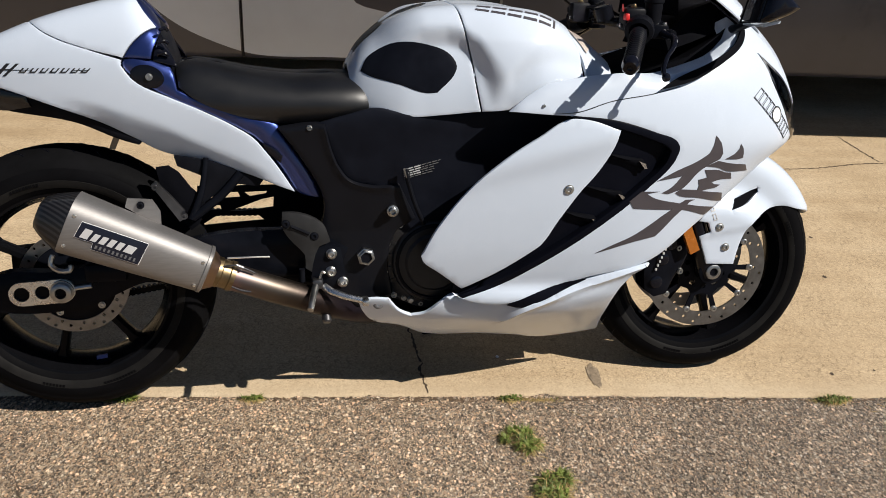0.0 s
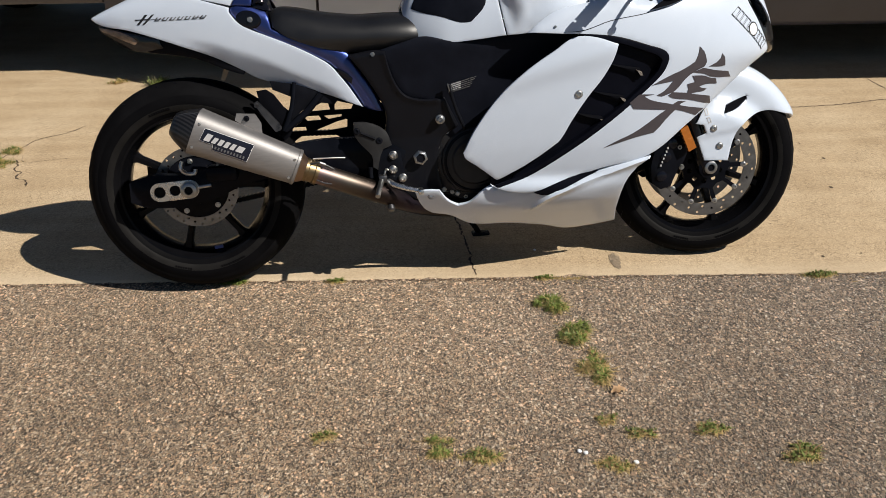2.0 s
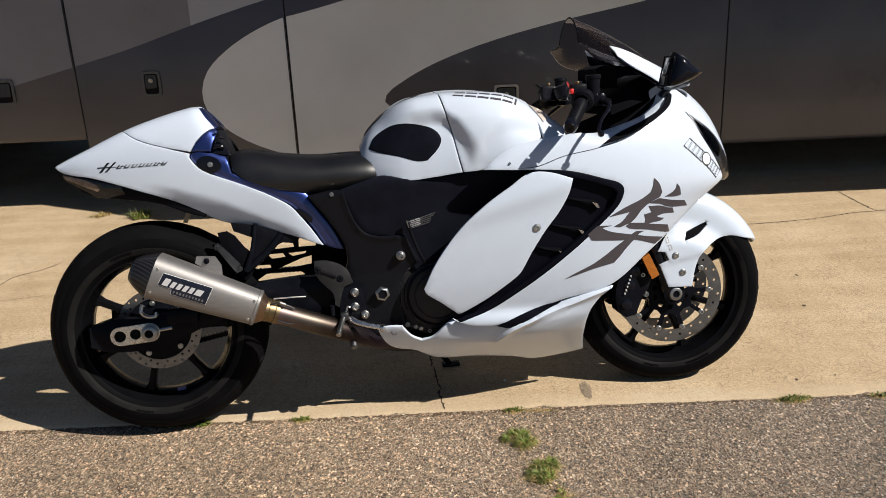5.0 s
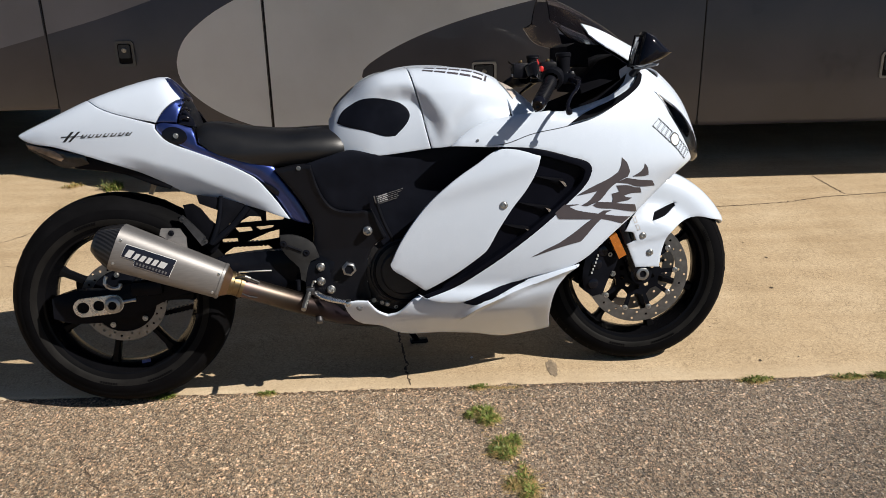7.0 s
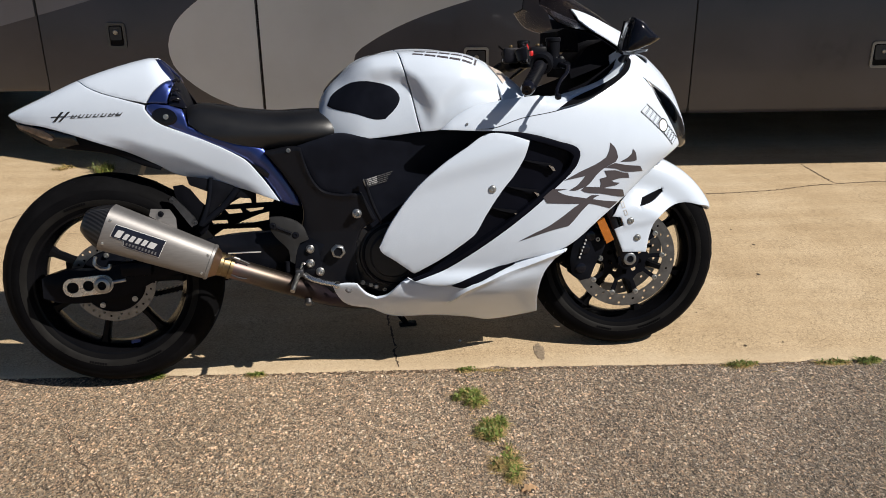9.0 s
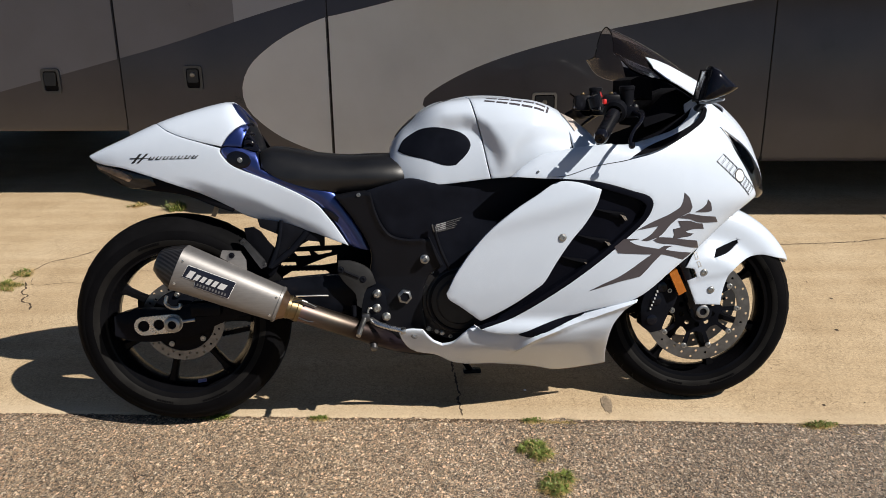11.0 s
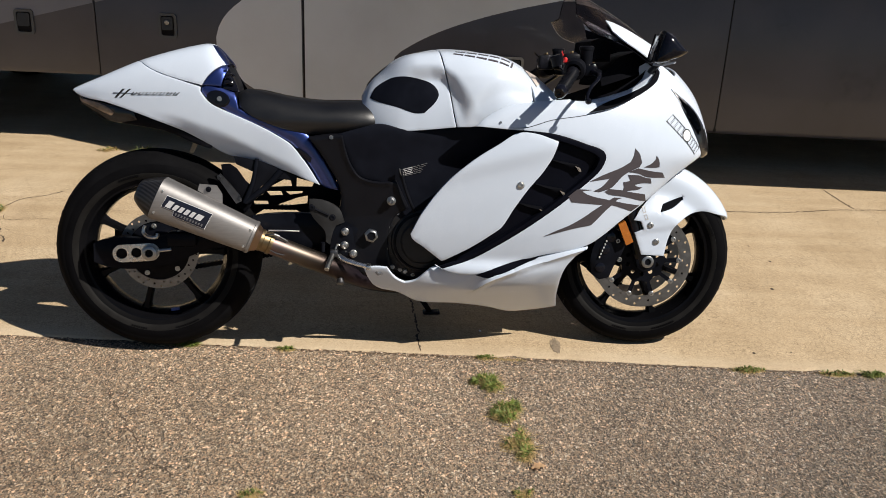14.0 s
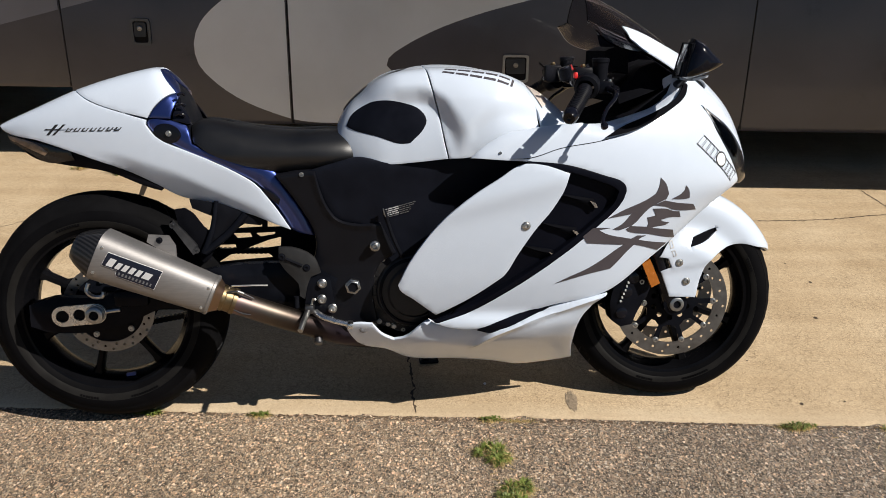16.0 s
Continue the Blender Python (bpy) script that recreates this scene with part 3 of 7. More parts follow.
crack([(-0.45, -0.78), (-0.25, -0.80), (-0.10, -0.81), (0.05, -0.83), (0.29, -0.76), (0.45, -0.755), (0.60, -0.78), (0.75, -0.84)], 0.0022, 8, -0.0048, ground)

def ragged(x, y, rx, ry, z, seed, n=26):
    bm = bmesh.new()
    mid = bm.verts.new((x, y, z))
    ring = []
    for i in range(n):
        a = 2 * math.pi * i / n
        k = 1 + 0.35 * noise.noise((math.cos(a) * 1.7, math.sin(a) * 1.7, seed)) + 0.22 * noise.noise((math.cos(a) * 6, math.sin(a) * 6, seed))
        ring.append(bm.verts.new((x + rx * k * math.cos(a), y + ry * k * math.sin(a), z)))
    for i in range(n):
        bm.faces.new([mid, ring[i], ring[(i + 1) % n]])
    return bm


# soil and rubble gathered in the joint
rnd = random.Random(5)
soil = bmesh.new()
for i in range(900):
    x = rnd.uniform(-1.7, 1.9)
    if noise.noise((x * 2.2, 1, 2)) > -0.25:
        join(soil, ragged(x, rnd.gauss(0.010, 0.006), rnd.uniform(0.0015, 0.007), rnd.uniform(0.001, 0.004), -0.0048 + 0.0001 * (i % 9), i, 8))
part("joint_soil", soil, joint_dirt, ground, "brown soil in the joint", smooth=False)
for i, (x, y, r) in enumerate(((1.138, 0.122, 0.005), (1.392, 0.697, 0.007), (1.488, 1.009, 0.006), (1.454, 1.195, 0.004), (1.27, 0.14, 0.003), (1.054, 0.375, 0.003))):
    part("pit", ragged(x, y, r, r * 1.4, 0.0013, 50 + i, 16), crack_dirt, pavement, "dark pit in the concrete", smooth=False)
part("repair_patch", ragged(0.464, 0.115, 0.017, 0.050, 0.0014, 3, 60), patch_stone, pavement, "grey-brown mortar patch", smooth=False)


# ---- motorhome ----
RV_Y = 2.45
motorhome = tagged(new("motorhome"), "large brown and silver motorhome with swoosh graphics and luggage bays", "motorhome")
part("chassis", box(-7.6, 6.2, RV_Y + 0.35, RV_Y + 2.4, 0.45, 0.75, 0.02), rv_under, motorhome)
part("bay_box", box(-1.90, 6.2, RV_Y + 0.06, RV_Y + 2.45, 0.26, 0.745, 0.02), rv_under, motorhome, "black underside of the luggage bays")
part("bay_box", box(-2.70, -1.94, RV_Y + 0.06, RV_Y + 2.45, 0.44, 0.745, 0.02), rv_under, motorhome, "black underside of the luggage bays")
part("body", box(-8.0, 6.5, RV_Y + 0.03, RV_Y + 2.55, 0.75, 3.3, 0.06, 3), rv_brown, motorhome, "brown painted body")
part("roof", box(-7.95, 6.45, RV_Y + 0.08, RV_Y + 2.5, 3.3, 3.36, 0.025), decal_white, motorhome, "white roof")
# unseen board, added only to keep the sun off this stretch of wall
part("shade_board", box(-4.6, -0.305, 1.72, RV_Y + 0.05, 1.95, 2.01, 0.01), rv_grey, motorhome, "grey board added out of view to shade the side")
# out of view; placed by the edges of its shadow on the ground
part("slide_out", box(-0.30, 6.0, 1.57, RV_Y + 0.05, 1.32, 2.75, 0.02), rv_grey, motorhome, "grey slide-out room")


def bay_panel(x0, x1, z0, z1):
    """One luggage-bay door: gently crowned skin with a rolled bottom lip."""
    sec = [(RV_Y + 0.03, z1), (RV_Y + 0.006, z1), (RV_Y, z1 - 0.01), (RV_Y, z0 + 0.22), (RV_Y + 0.001, z0 + 0.12), (RV_Y + 0.006, z0 + 0.03), (RV_Y + 0.008, z0 + 0.014), (RV_Y + 0.016, z0), (RV_Y + 0.04, z0)]
    bm = bmesh.new()
    rows = []
    n = 12
    for i in range(n + 1):
        s = i / n
        x = x0 + (x1 - x0) * s
        e = 0.006 if i in (0, n) else 0.0
        rows.append([bm.verts.new((x, y + e, z)) for y, z in sec])
    for a, b in zip(rows, rows[1:]):
        for k in range(len(sec) - 1):
            bm.faces.new([a[k], b[k], b[k + 1], a[k + 1]])
    bm.faces.new(rows[0])
    bm.faces.new(rows[-1][::-1])
    return bm


def on_wall(lift):
    return lambda u, v: (u, RV_Y - lift, v)


SEAMS = [(-2.738, -1.943), (-1.935, -0.776), (-0.768, 1.602), (1.610, 3.9)]
FOOT = [0.415, 0.232, 0.232, 0.232]
bays = []
for (x0, x1), z0 in zip(SEAMS, FOOT):
    bays.append(part("bay_door", bay_panel(x0, x1, z0, 1.36), rv_brown, motorhome, "dark brown luggage-bay door"))
for x0, x1, z0 in ((-2.744, -2.738, 0.43), (-1.943, -1.935, 0.42), (-0.776, -0.768, 0.24), (1.602, 1.610, 0.24)):
    part("seal", box(x0 - 0.004, x1 + 0.004, RV_Y + 0.012, RV_Y + 0.03, z0, 1.36), rv_under, motorhome, "black rubber seal")

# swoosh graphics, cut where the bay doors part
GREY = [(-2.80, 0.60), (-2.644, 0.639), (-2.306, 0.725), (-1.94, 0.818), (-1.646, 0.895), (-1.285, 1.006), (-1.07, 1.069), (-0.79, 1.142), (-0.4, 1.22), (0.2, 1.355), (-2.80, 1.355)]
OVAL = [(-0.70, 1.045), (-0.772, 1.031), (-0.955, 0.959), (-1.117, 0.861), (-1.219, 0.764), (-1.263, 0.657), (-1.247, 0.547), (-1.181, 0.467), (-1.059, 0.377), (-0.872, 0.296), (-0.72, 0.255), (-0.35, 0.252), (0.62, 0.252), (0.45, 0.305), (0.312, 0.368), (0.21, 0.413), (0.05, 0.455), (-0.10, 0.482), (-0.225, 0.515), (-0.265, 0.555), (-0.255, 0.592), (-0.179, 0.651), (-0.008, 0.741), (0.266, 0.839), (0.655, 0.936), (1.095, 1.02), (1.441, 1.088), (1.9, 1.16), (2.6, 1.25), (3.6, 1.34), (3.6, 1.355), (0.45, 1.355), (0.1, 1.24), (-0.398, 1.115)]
# the grey swoosh is darker below this x and paler beyond it
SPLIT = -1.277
for shape, mat, lab, lo, hi in ((GREY, rv_grey, "dark grey part of the swoosh", -9, SPLIT), (GREY, rv_pale, "pale grey part of the swoosh", SPLIT, 9), (OVAL, rv_silver, "silver painted swoosh", -9, 9)):
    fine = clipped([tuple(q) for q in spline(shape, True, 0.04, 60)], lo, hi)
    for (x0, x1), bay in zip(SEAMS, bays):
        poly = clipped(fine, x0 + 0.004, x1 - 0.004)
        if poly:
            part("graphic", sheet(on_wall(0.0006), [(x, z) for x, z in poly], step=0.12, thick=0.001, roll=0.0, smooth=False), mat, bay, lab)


def bay_latch(x, z, w, h, mat_ring, keyed, rim):
    """A paddle latch: rounded bezel, recessed dish, tilted paddle and, on some, a key lock."""
    ob = tagged(new("bay_latch"), "", "")
    ob.parent = motorhome

    def rr(w, h, r, cz=0.0, k=6):
        pts = []
        for cx, dz, a0 in ((w - r, h - r, 0), (-w + r, h - r, 90), (-w + r, -h + r, 180), (w - r, -h + r, 270)):
            pts += [(x + cx + r * math.cos(radians(a0 + 90 * i / k)), z + cz + dz + r * math.sin(radians(a0 + 90 * i / k))) for i in range(k + 1)]
        return pts
    part("bezel", plate(rr(w, h, 0.018), RV_Y - 0.014, RV_Y + 0.001, [rr(w - rim, h - rim, 0.012)], 0.004), mat_ring, ob, "bezel")
    part("dish", plate(rr(w - rim + 0.001, h - rim + 0.001, 0.012), RV_Y - 0.003, RV_Y + 0.001, bevel=0.0), black_plastic, ob, "recessed dish")
    pw, ph, pz = w - rim - 0.006, (h - rim) * 0.66, (h - rim) * 0.24
    face = rr(pw, ph, 0.010, pz)
    part("paddle", loft([[(q, RV_Y + d - 0.007 * (z + pz + ph - v) / (2 * ph), v) for q, v in face] for d in (-0.002, -0.010, -0.0115)]), latch_face, ob, "black paddle")
    if keyed:
        part("lock", lathe([(-0.004, 0.013), (0.006, 0.013), (0.008, 0.010), (0.006, 0.008), (0.006, 0.0)], (x, RV_Y - 0.014, z + 0.020), (0, -1, 0), 18), nut_steel, ob, "round key lock")
    return ob


latch_dark = grained("latch_bezel_dark", (0.060, 0.068, 0.080), 0.42, vary=0.1, relief=0.1)
latch_grey = grained("latch_bezel_grey", (0.26, 0.27, 0.275), 0.4, vary=0.1, relief=0.1)
latch_face = grained("latch_paddle", (0.022, 0.024, 0.028), 0.40, vary=0.15, relief=0.1)
for x, z, w, h, m, keyed, rim in ((-2.338, 0.698, 0.054, 0.069, latch_dark, False, 0.014), (-1.531, 0.710, 0.051, 0.068, latch_dark, True, 0.014), (0.405, 0.549, 0.068, 0.072, latch_grey, True, 0.013), (2.664, 0.549, 0.068, 0.072, latch_grey, True, 0.013)):
    bay_latch(x, z, w, h, m, keyed, rim)

# rounded rear edge of the wheel arch
ARCH = [(-2.744, 0.412), (-2.790, 0.414), (-2.804, 0.428), (-2.803, 0.48), (-2.806, 0.578), (-2.827, 0.659), (-2.862, 0.716), (-2.93, 0.80), (-3.05, 0.92), (-3.25, 1.03), (-3.42, 1.06), (-3.42, 1.10), (-2.744, 1.36)]
part("arch_panel", plate(ARCH, RV_Y + 0.001, RV_Y + 0.02, bevel=0.002, step=0.08), rv_brown, motorhome, "brown wheel-arch panel")
part("graphic", plate([(-2.746, 0.612), (-2.808, 0.598), (-2.829, 0.659), (-2.864, 0.716), (-2.932, 0.80), (-3.052, 0.92), (-3.25, 1.03), (-3.40, 1.06), (-3.40, 1.09), (-2.746, 1.34)], RV_Y - 0.0006, RV_Y + 0.001, bevel=0.0, step=0.08), rv_grey, motorhome, "dark grey part of the swoosh")

# wheel behind the arch, at the far end
part("wheel", lathe([(-0.14, 0.30), (-0.15, 0.42), (-0.13, 0.47), (-0.06, 0.50), (0.06, 0.50), (0.13, 0.47), (0.15, 0.42), (0.14, 0.30), (-0.02, 0.26), (-0.03, 0.0)], (-3.42, RV_Y + 0.28, 0.50), (0, 1, 0), 40), tyre_rubber, motorhome, "large black tyre")
part("skirt", box(-8.0, -4.05, RV_Y + 0.004, RV_Y + 0.03, 0.43, 1.36, 0.004), rv_brown, motorhome)
part("skirt", box(3.91, 6.5, RV_Y + 0.004, RV_Y + 0.03, 0.232, 1.36, 0.004), rv_brown, motorhome)
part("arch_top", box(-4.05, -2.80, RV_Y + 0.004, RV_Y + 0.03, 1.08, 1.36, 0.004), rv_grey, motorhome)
for x in (-3.42, 3.0):
    part("wheel", lathe([(-0.14, 0.30), (-0.15, 0.42), (-0.13, 0.47), (-0.06, 0.50), (0.06, 0.50), (0.13, 0.47), (0.15, 0.42), (0.14, 0.30), (-0.02, 0.26), (-0.03, 0.0)], (x, RV_Y + 2.2, 0.50), (0, 1, 0), 32), tyre_rubber, motorhome, "large black tyre")


def curve1(table, x):
    """Smooth interpolation through (x, y) pairs, held flat beyond the ends."""
    n = len(table)
    if x <= table[0][0]:
        return table[0][1]
    if x >= table[-1][0]:
        return table[-1][1]
    for i in range(n - 1):
        x0, y0 = table[i]
        x1, y1 = table[i + 1]
        if x <= x1:
            def slope(k):
                if k == 0 or k == n - 1:
                    j = min(k, n - 2)
                    return (table[j + 1][1] - table[j][1]) / (table[j + 1][0] - table[j][0])
                return (table[k + 1][1] - table[k - 1][1]) / (table[k + 1][0] - table[k - 1][0])
            h = x1 - x0
            s = (x - x0) / h
            return ((2 * s**3 - 3 * s**2 + 1) * y0 + (s**3 - 2 * s**2 + s) * h * slope(i)
                    + (3 * s**2 - 2 * s**3) * y1 + (s**3 - s**2) * h * slope(i + 1))


def wrap(base, a, b, s, p=0.8):
    """Follows a side to base, then rounds it off to the centre plane: along, half-width."""
    if s <= base:
        return s, b
    th = min((s - base) / a, math.pi / 2)
    return base + a * math.sin(th), b * max(math.cos(th), 0.0) ** p


def ease(x):
    x = min(1.0, max(0.0, x))
    return x * x * (3 - 2 * x)


BELLY_SWELL = [(0.62, 0.0), (0.75, 0.014), (0.88, 0.038), (1.0, 0.052), (1.1, 0.042), (1.2, 0.018), (1.27, 0.0)]
FAIR_B = [(0.10, 0.012), (0.13, 0.046), (0.15, 0.068), (0.20, 0.122), (0.25, 0.172), (0.30, 0.210), (0.40, 0.245), (0.50, 0.263), (0.60, 0.272), (0.70, 0.276), (0.80, 0.258), (0.88, 0.222), (0.95, 0.18), (1.05, 0.10)]
FAIR_N = [(0.10, 1.45), (0.30, 1.50), (0.50, 1.60), (0.594, 1.69), (0.643, 1.748), (0.67, 1.757), (0.75, 1.738), (0.85, 1.690), (0.93, 1.615), (1.0, 1.525), (1.1, 1.38)]


def fairing(u, v):
    """The side of the fairing, rounded to the nose: u along the bike, v height."""
    b = curve1(FAIR_B, v) * (1 - 0.12 * max(0.0, (1.15 - u) / 0.5) ** 1.5)
    x, d = wrap(1.2, curve1(FAIR_N, v) - 1.2, b, u, 0.75)
    swell = curve1(BELLY_SWELL, u) * curve1(((0.10, 0.16), (0.13, 0.36), (0.16, 0.58), (0.20, 0.90), (0.235, 1.0), (0.28, 0.70), (0.33, 0.0)), v)
    return x, -d - swell, v + 0.335 * swell


TAIL_T = [(-0.26, 0.80), (-0.24, 0.816), (-0.15, 0.856), (-0.04, 0.903), (0.06, 0.935), (0.16, 0.958), (0.185, 0.954), (0.205, 0.938), (0.23, 0.908), (0.26, 0.872), (0.34, 0.84), (0.70, 0.80)]
TAIL_B = [(-0.26, 0.006), (-0.24, 0.02), (-0.15, 0.06), (0.0, 0.098), (0.15, 0.122), (0.3, 0.135), (0.45, 0.142), (0.6, 0.135), (0.7, 0.12)]


def tail(u, v):
    """The tail: u along the bike, v height up to 0.80 and round over the top beyond it."""
    b = curve1(TAIL_B, u) * (1 - 0.42 * max(0.0, (0.80 - v) / 0.25) ** 2 * curve1(((0.10, 1.0), (0.30, 0.75), (0.45, 0.2), (0.6, 0.1)), u))
    base = min(0.80, curve1(TAIL_T, u) - 0.012)
    z, d = wrap(base, curve1(TAIL_T, u) - base, b, v, 0.62)
    return u, -d, z


TANK_T = [(0.60, 0.765), (0.622, 0.80), (0.648, 0.848), (0.69, 0.89), (0.735, 0.921), (0.79, 0.944), (0.853, 0.958), (0.92, 0.960), (0.988, 0.953), (1.06, 0.934), (1.133, 0.906), (1.19, 0.873), (1.26, 0.81)]
TANK_B = [(0.60, 0.085), (0.66, 0.135), (0.73, 0.168), (0.80, 0.182), (0.88, 0.196), (0.96, 0.214), (1.05, 0.222), (1.15, 0.215), (1.26, 0.18)]


def tank(u, v):
    """The tank: u along the bike, v height up to 0.74 and round over the top beyond it."""
    b = curve1(TANK_B, u)
    top = curve1(TANK_T, u)
    z, d = wrap(0.74, top - 0.74, b, v, 0.62)
    return u, -d, z


SEAT_T = [(0.22, 0.79), (0.27, 0.822), (0.32, 0.822), (0.40, 0.806), (0.50, 0.795), (0.60, 0.796), (0.66, 0.79), (0.72, 0.76)]
SEAT_B = [(0.22, 0.110), (0.27, 0.130), (0.33, 0.139), (0.40, 0.146), (0.50, 0.151), (0.58, 0.152), (0.63, 0.150), (0.665, 0.142), (0.69, 0.121), (0.708, 0.08)]


def seat(u, v):
    """The saddle: u along the bike, v height up to 0.735 and round over the top beyond it."""
    b = curve1(SEAT_B, u) * (1 - 0.20 * max(0.0, (0.735 - v) / 0.05) ** 1.5)
    z, d = wrap(0.735, curve1(SEAT_T, u) - 0.735, b, v, 0.5)
    return u, -d, z


def mid(u, v):
    """The side of frame, cover and engine between the wheels."""
    return u, -(0.150 + 0.03 * min(1.0, max(0.0, (v - 0.45) / 0.25)) - 0.03 * min(1.0, max(0.0, (0.75 - u) / 0.3))), v


AXLE = (1.560, 0.300)


def fender(u, v):
    """The front mudguard: a side that rounds over the tyre's crown, about the front axle."""
    dx, dz = u - AXLE[0], v - AXLE[1]
    r = max(math.hypot(dx, dz), 1e-6)
    s, d = wrap(0.262, 0.064, 0.078, r, 0.7)
    k = 1.0 if r < 0.262 else s / r
    f = min(1.0, max(0.0, (0.235 - r) / 0.085))
    d += 0.038 * f * f * (3 - 2 * f)
    return AXLE[0] + dx * k, -d, AXLE[1] + dz * k


# ---- motorcycle: x forward from under the rear axle, y to its left, z up; it leans on its side stand ----
BASE, HEADING, LEAN, WHEELBASE = (-0.8166, 0.0049, 0.0), 6.5, 9.0, 1.560
motorcycle = tagged(new("motorcycle"), "white sports motorcycle with black and navy trim, leaning on its stand", "motorcycle")
motorcycle.matrix_world = pose(*BASE, -LEAN, 0, HEADING)
M = motorcycle


def arc_v(table, base, u):
    """The height parameter at which a wrapped side meets the centre plane."""
    b = min(base, curve1(table, u) - 0.012)
    return b + (curve1(table, u) - b) * math.pi / 2


def over(table, base, *us):
    return [(u, arc_v(table, base, u)) for u in us]


# fairing
COWL = [(0.957, 0.74), (0.997, 0.774), (1.044, 0.8), (1.107, 0.813), (1.154, 0.82), (1.225, 0.822), (1.281, 0.828), (1.369, 0.848), (1.46, 0.873), (1.513, 0.903), (1.530, 0.945),
        (1.60, 0.935), (1.672, 0.90), (1.745, 0.852), (1.80, 0.795), (1.845, 0.735),
        (1.79, 0.775), (1.73, 0.808), (1.675, 0.832), (1.616, 0.861), (1.655, 0.822), (1.672, 0.793), (1.715, 0.745), (1.765, 0.69), (1.795, 0.657),
        (1.694, 0.607), (1.558, 0.52), (1.443, 0.455), (1.325, 0.38), (1.162, 0.343), (1.051, 0.301), (0.955, 0.272), (0.859, 0.304), (0.852, 0.313),
        (0.874, 0.297), (0.96, 0.332), (1.038, 0.38), (1.17, 0.473), (1.279, 0.563), (1.34, 0.624), (1.352, 0.656), (1.341, 0.672), (1.291, 0.692), (1.196, 0.72), (1.103, 0.73), (1.049, 0.733)]
SIDE = [(0.775, 0.413), (0.807, 0.479), (0.886, 0.583), (0.956, 0.643), (1.025, 0.688), (1.083, 0.723), (1.134, 0.722), (1.202, 0.70), (1.189, 0.657), (1.16, 0.607), (1.123, 0.561), (1.082, 0.499), (1.044, 0.435), (1.030, 0.424), (0.958, 0.373), (0.873, 0.325), (0.815, 0.372), (0.779, 0.4)]
BELLY = [(0.637, 0.297), (0.651, 0.258), (0.677, 0.222), (0.744, 0.2), (0.806, 0.162), (0.936, 0.150), (1.042, 0.133), (1.118, 0.113), (1.206, 0.122), (1.276, 0.136), (1.258, 0.206), (1.259, 0.297), (1.296, 0.35), (1.325, 0.376),
         (1.21, 0.35), (1.131, 0.323), (1.054, 0.277), (0.965, 0.263), (0.89, 0.282), (0.850, 0.299), (0.823, 0.272), (0.792, 0.246), (0.763, 0.24), (0.735, 0.26), (0.707, 0.301), (0.674, 0.303)]
LIP = [(1.225, 0.822), (1.281, 0.828), (1.369, 0.848), (1.46, 0.873), (1.513, 0.903), (1.530, 0.945)]
FOLD = [(1.26, 0.806), (1.326, 0.816), (1.419, 0.846), (1.494, 0.874), (1.534, 0.898), (1.545, 0.945)]


def cowl_lip(u, v):
    """The inner edge under the screen folds down into the nose."""
    if u < 1.24:
        e = curve1(((0.957, 0.742), (0.997, 0.774), (1.044, 0.80), (1.107, 0.813), (1.154, 0.82), (1.24, 0.823)), u) - v
        return -0.012 * max(0.0, 1 - e / 0.032) ** 2 * ease((1.22 - u) / 0.06) if v > 0.735 else 0.0
    if v < 0.80 or not 1.22 < u < 1.56:
        return 0.0
    p, best = Vector((u, v)), 9.0
    for a, b in zip(LIP, LIP[1:]):
        a, b = Vector(a), Vector(b)
        t = min(1.0, max(0.0, (p - a).dot(b - a) / (b - a).length_squared))
        best = min(best, (p - a - (b - a) * t).length)
    return -0.034 * max(0.0, 1 - best / 0.024) * min(1.0, (u - 1.22) / 0.08)


pair("upper_cowl", fairing, COWL, white_paint, M, "pearl white front cowl", roll=0.002, thick=0.006, relief=cowl_lip, lines=[FOLD])


def side_crease(u, v):
    """The pressed edge that crosses the side panel."""
    s = v - (0.665 + 0.28 * (u - 1.1))
    return 0.006 * math.exp(-(s / 0.03) ** 2) + 0.004


pair("side_panel", fairing, SIDE, white_paint, M, "pearl white side panel", roll=0.0025, thick=0.006, relief=side_crease)


RIDGE = [(0.95, 0.207), (0.971, 0.215), (1.024, 0.255), (1.10, 0.292), (1.187, 0.329), (1.255, 0.353), (1.33, 0.374)]
CREASE = [(0.64, 0.228), (0.685, 0.222), (0.794, 0.225), (0.877, 0.232), (0.96, 0.215)]


def belly_fold(u, v):
    """A sharp lip runs up to the front; behind it the upper half is scooped inwards above a crease."""
    s = v - curve1(RIDGE, u)
    lip = 0.010 * max(0.0, 1 - (s / 0.012 if s > 0 else -s / 0.020)) * min(1.0, max(0.0, (u - 0.955) / 0.03))
    deep = curve1(((0.64, -0.05), (0.78, -0.02), (0.87, 0.42), (1.0, 0.42)), u)
    return lip - deep * max(0.0, v - curve1(CREASE + [(1.03, 0.255)], u)) * min(1.0, max(0.0, (1.04 - u) / 0.06))


pair("belly_cowl", fairing, BELLY, white_paint, M, "white lower cowl", roll=0.002, thick=0.006, relief=belly_fold, step=0.009, lines=[RIDGE, [(u, v + 0.012) for u, v in RIDGE], [(u, v - 0.020) for u, v in RIDGE], CREASE])
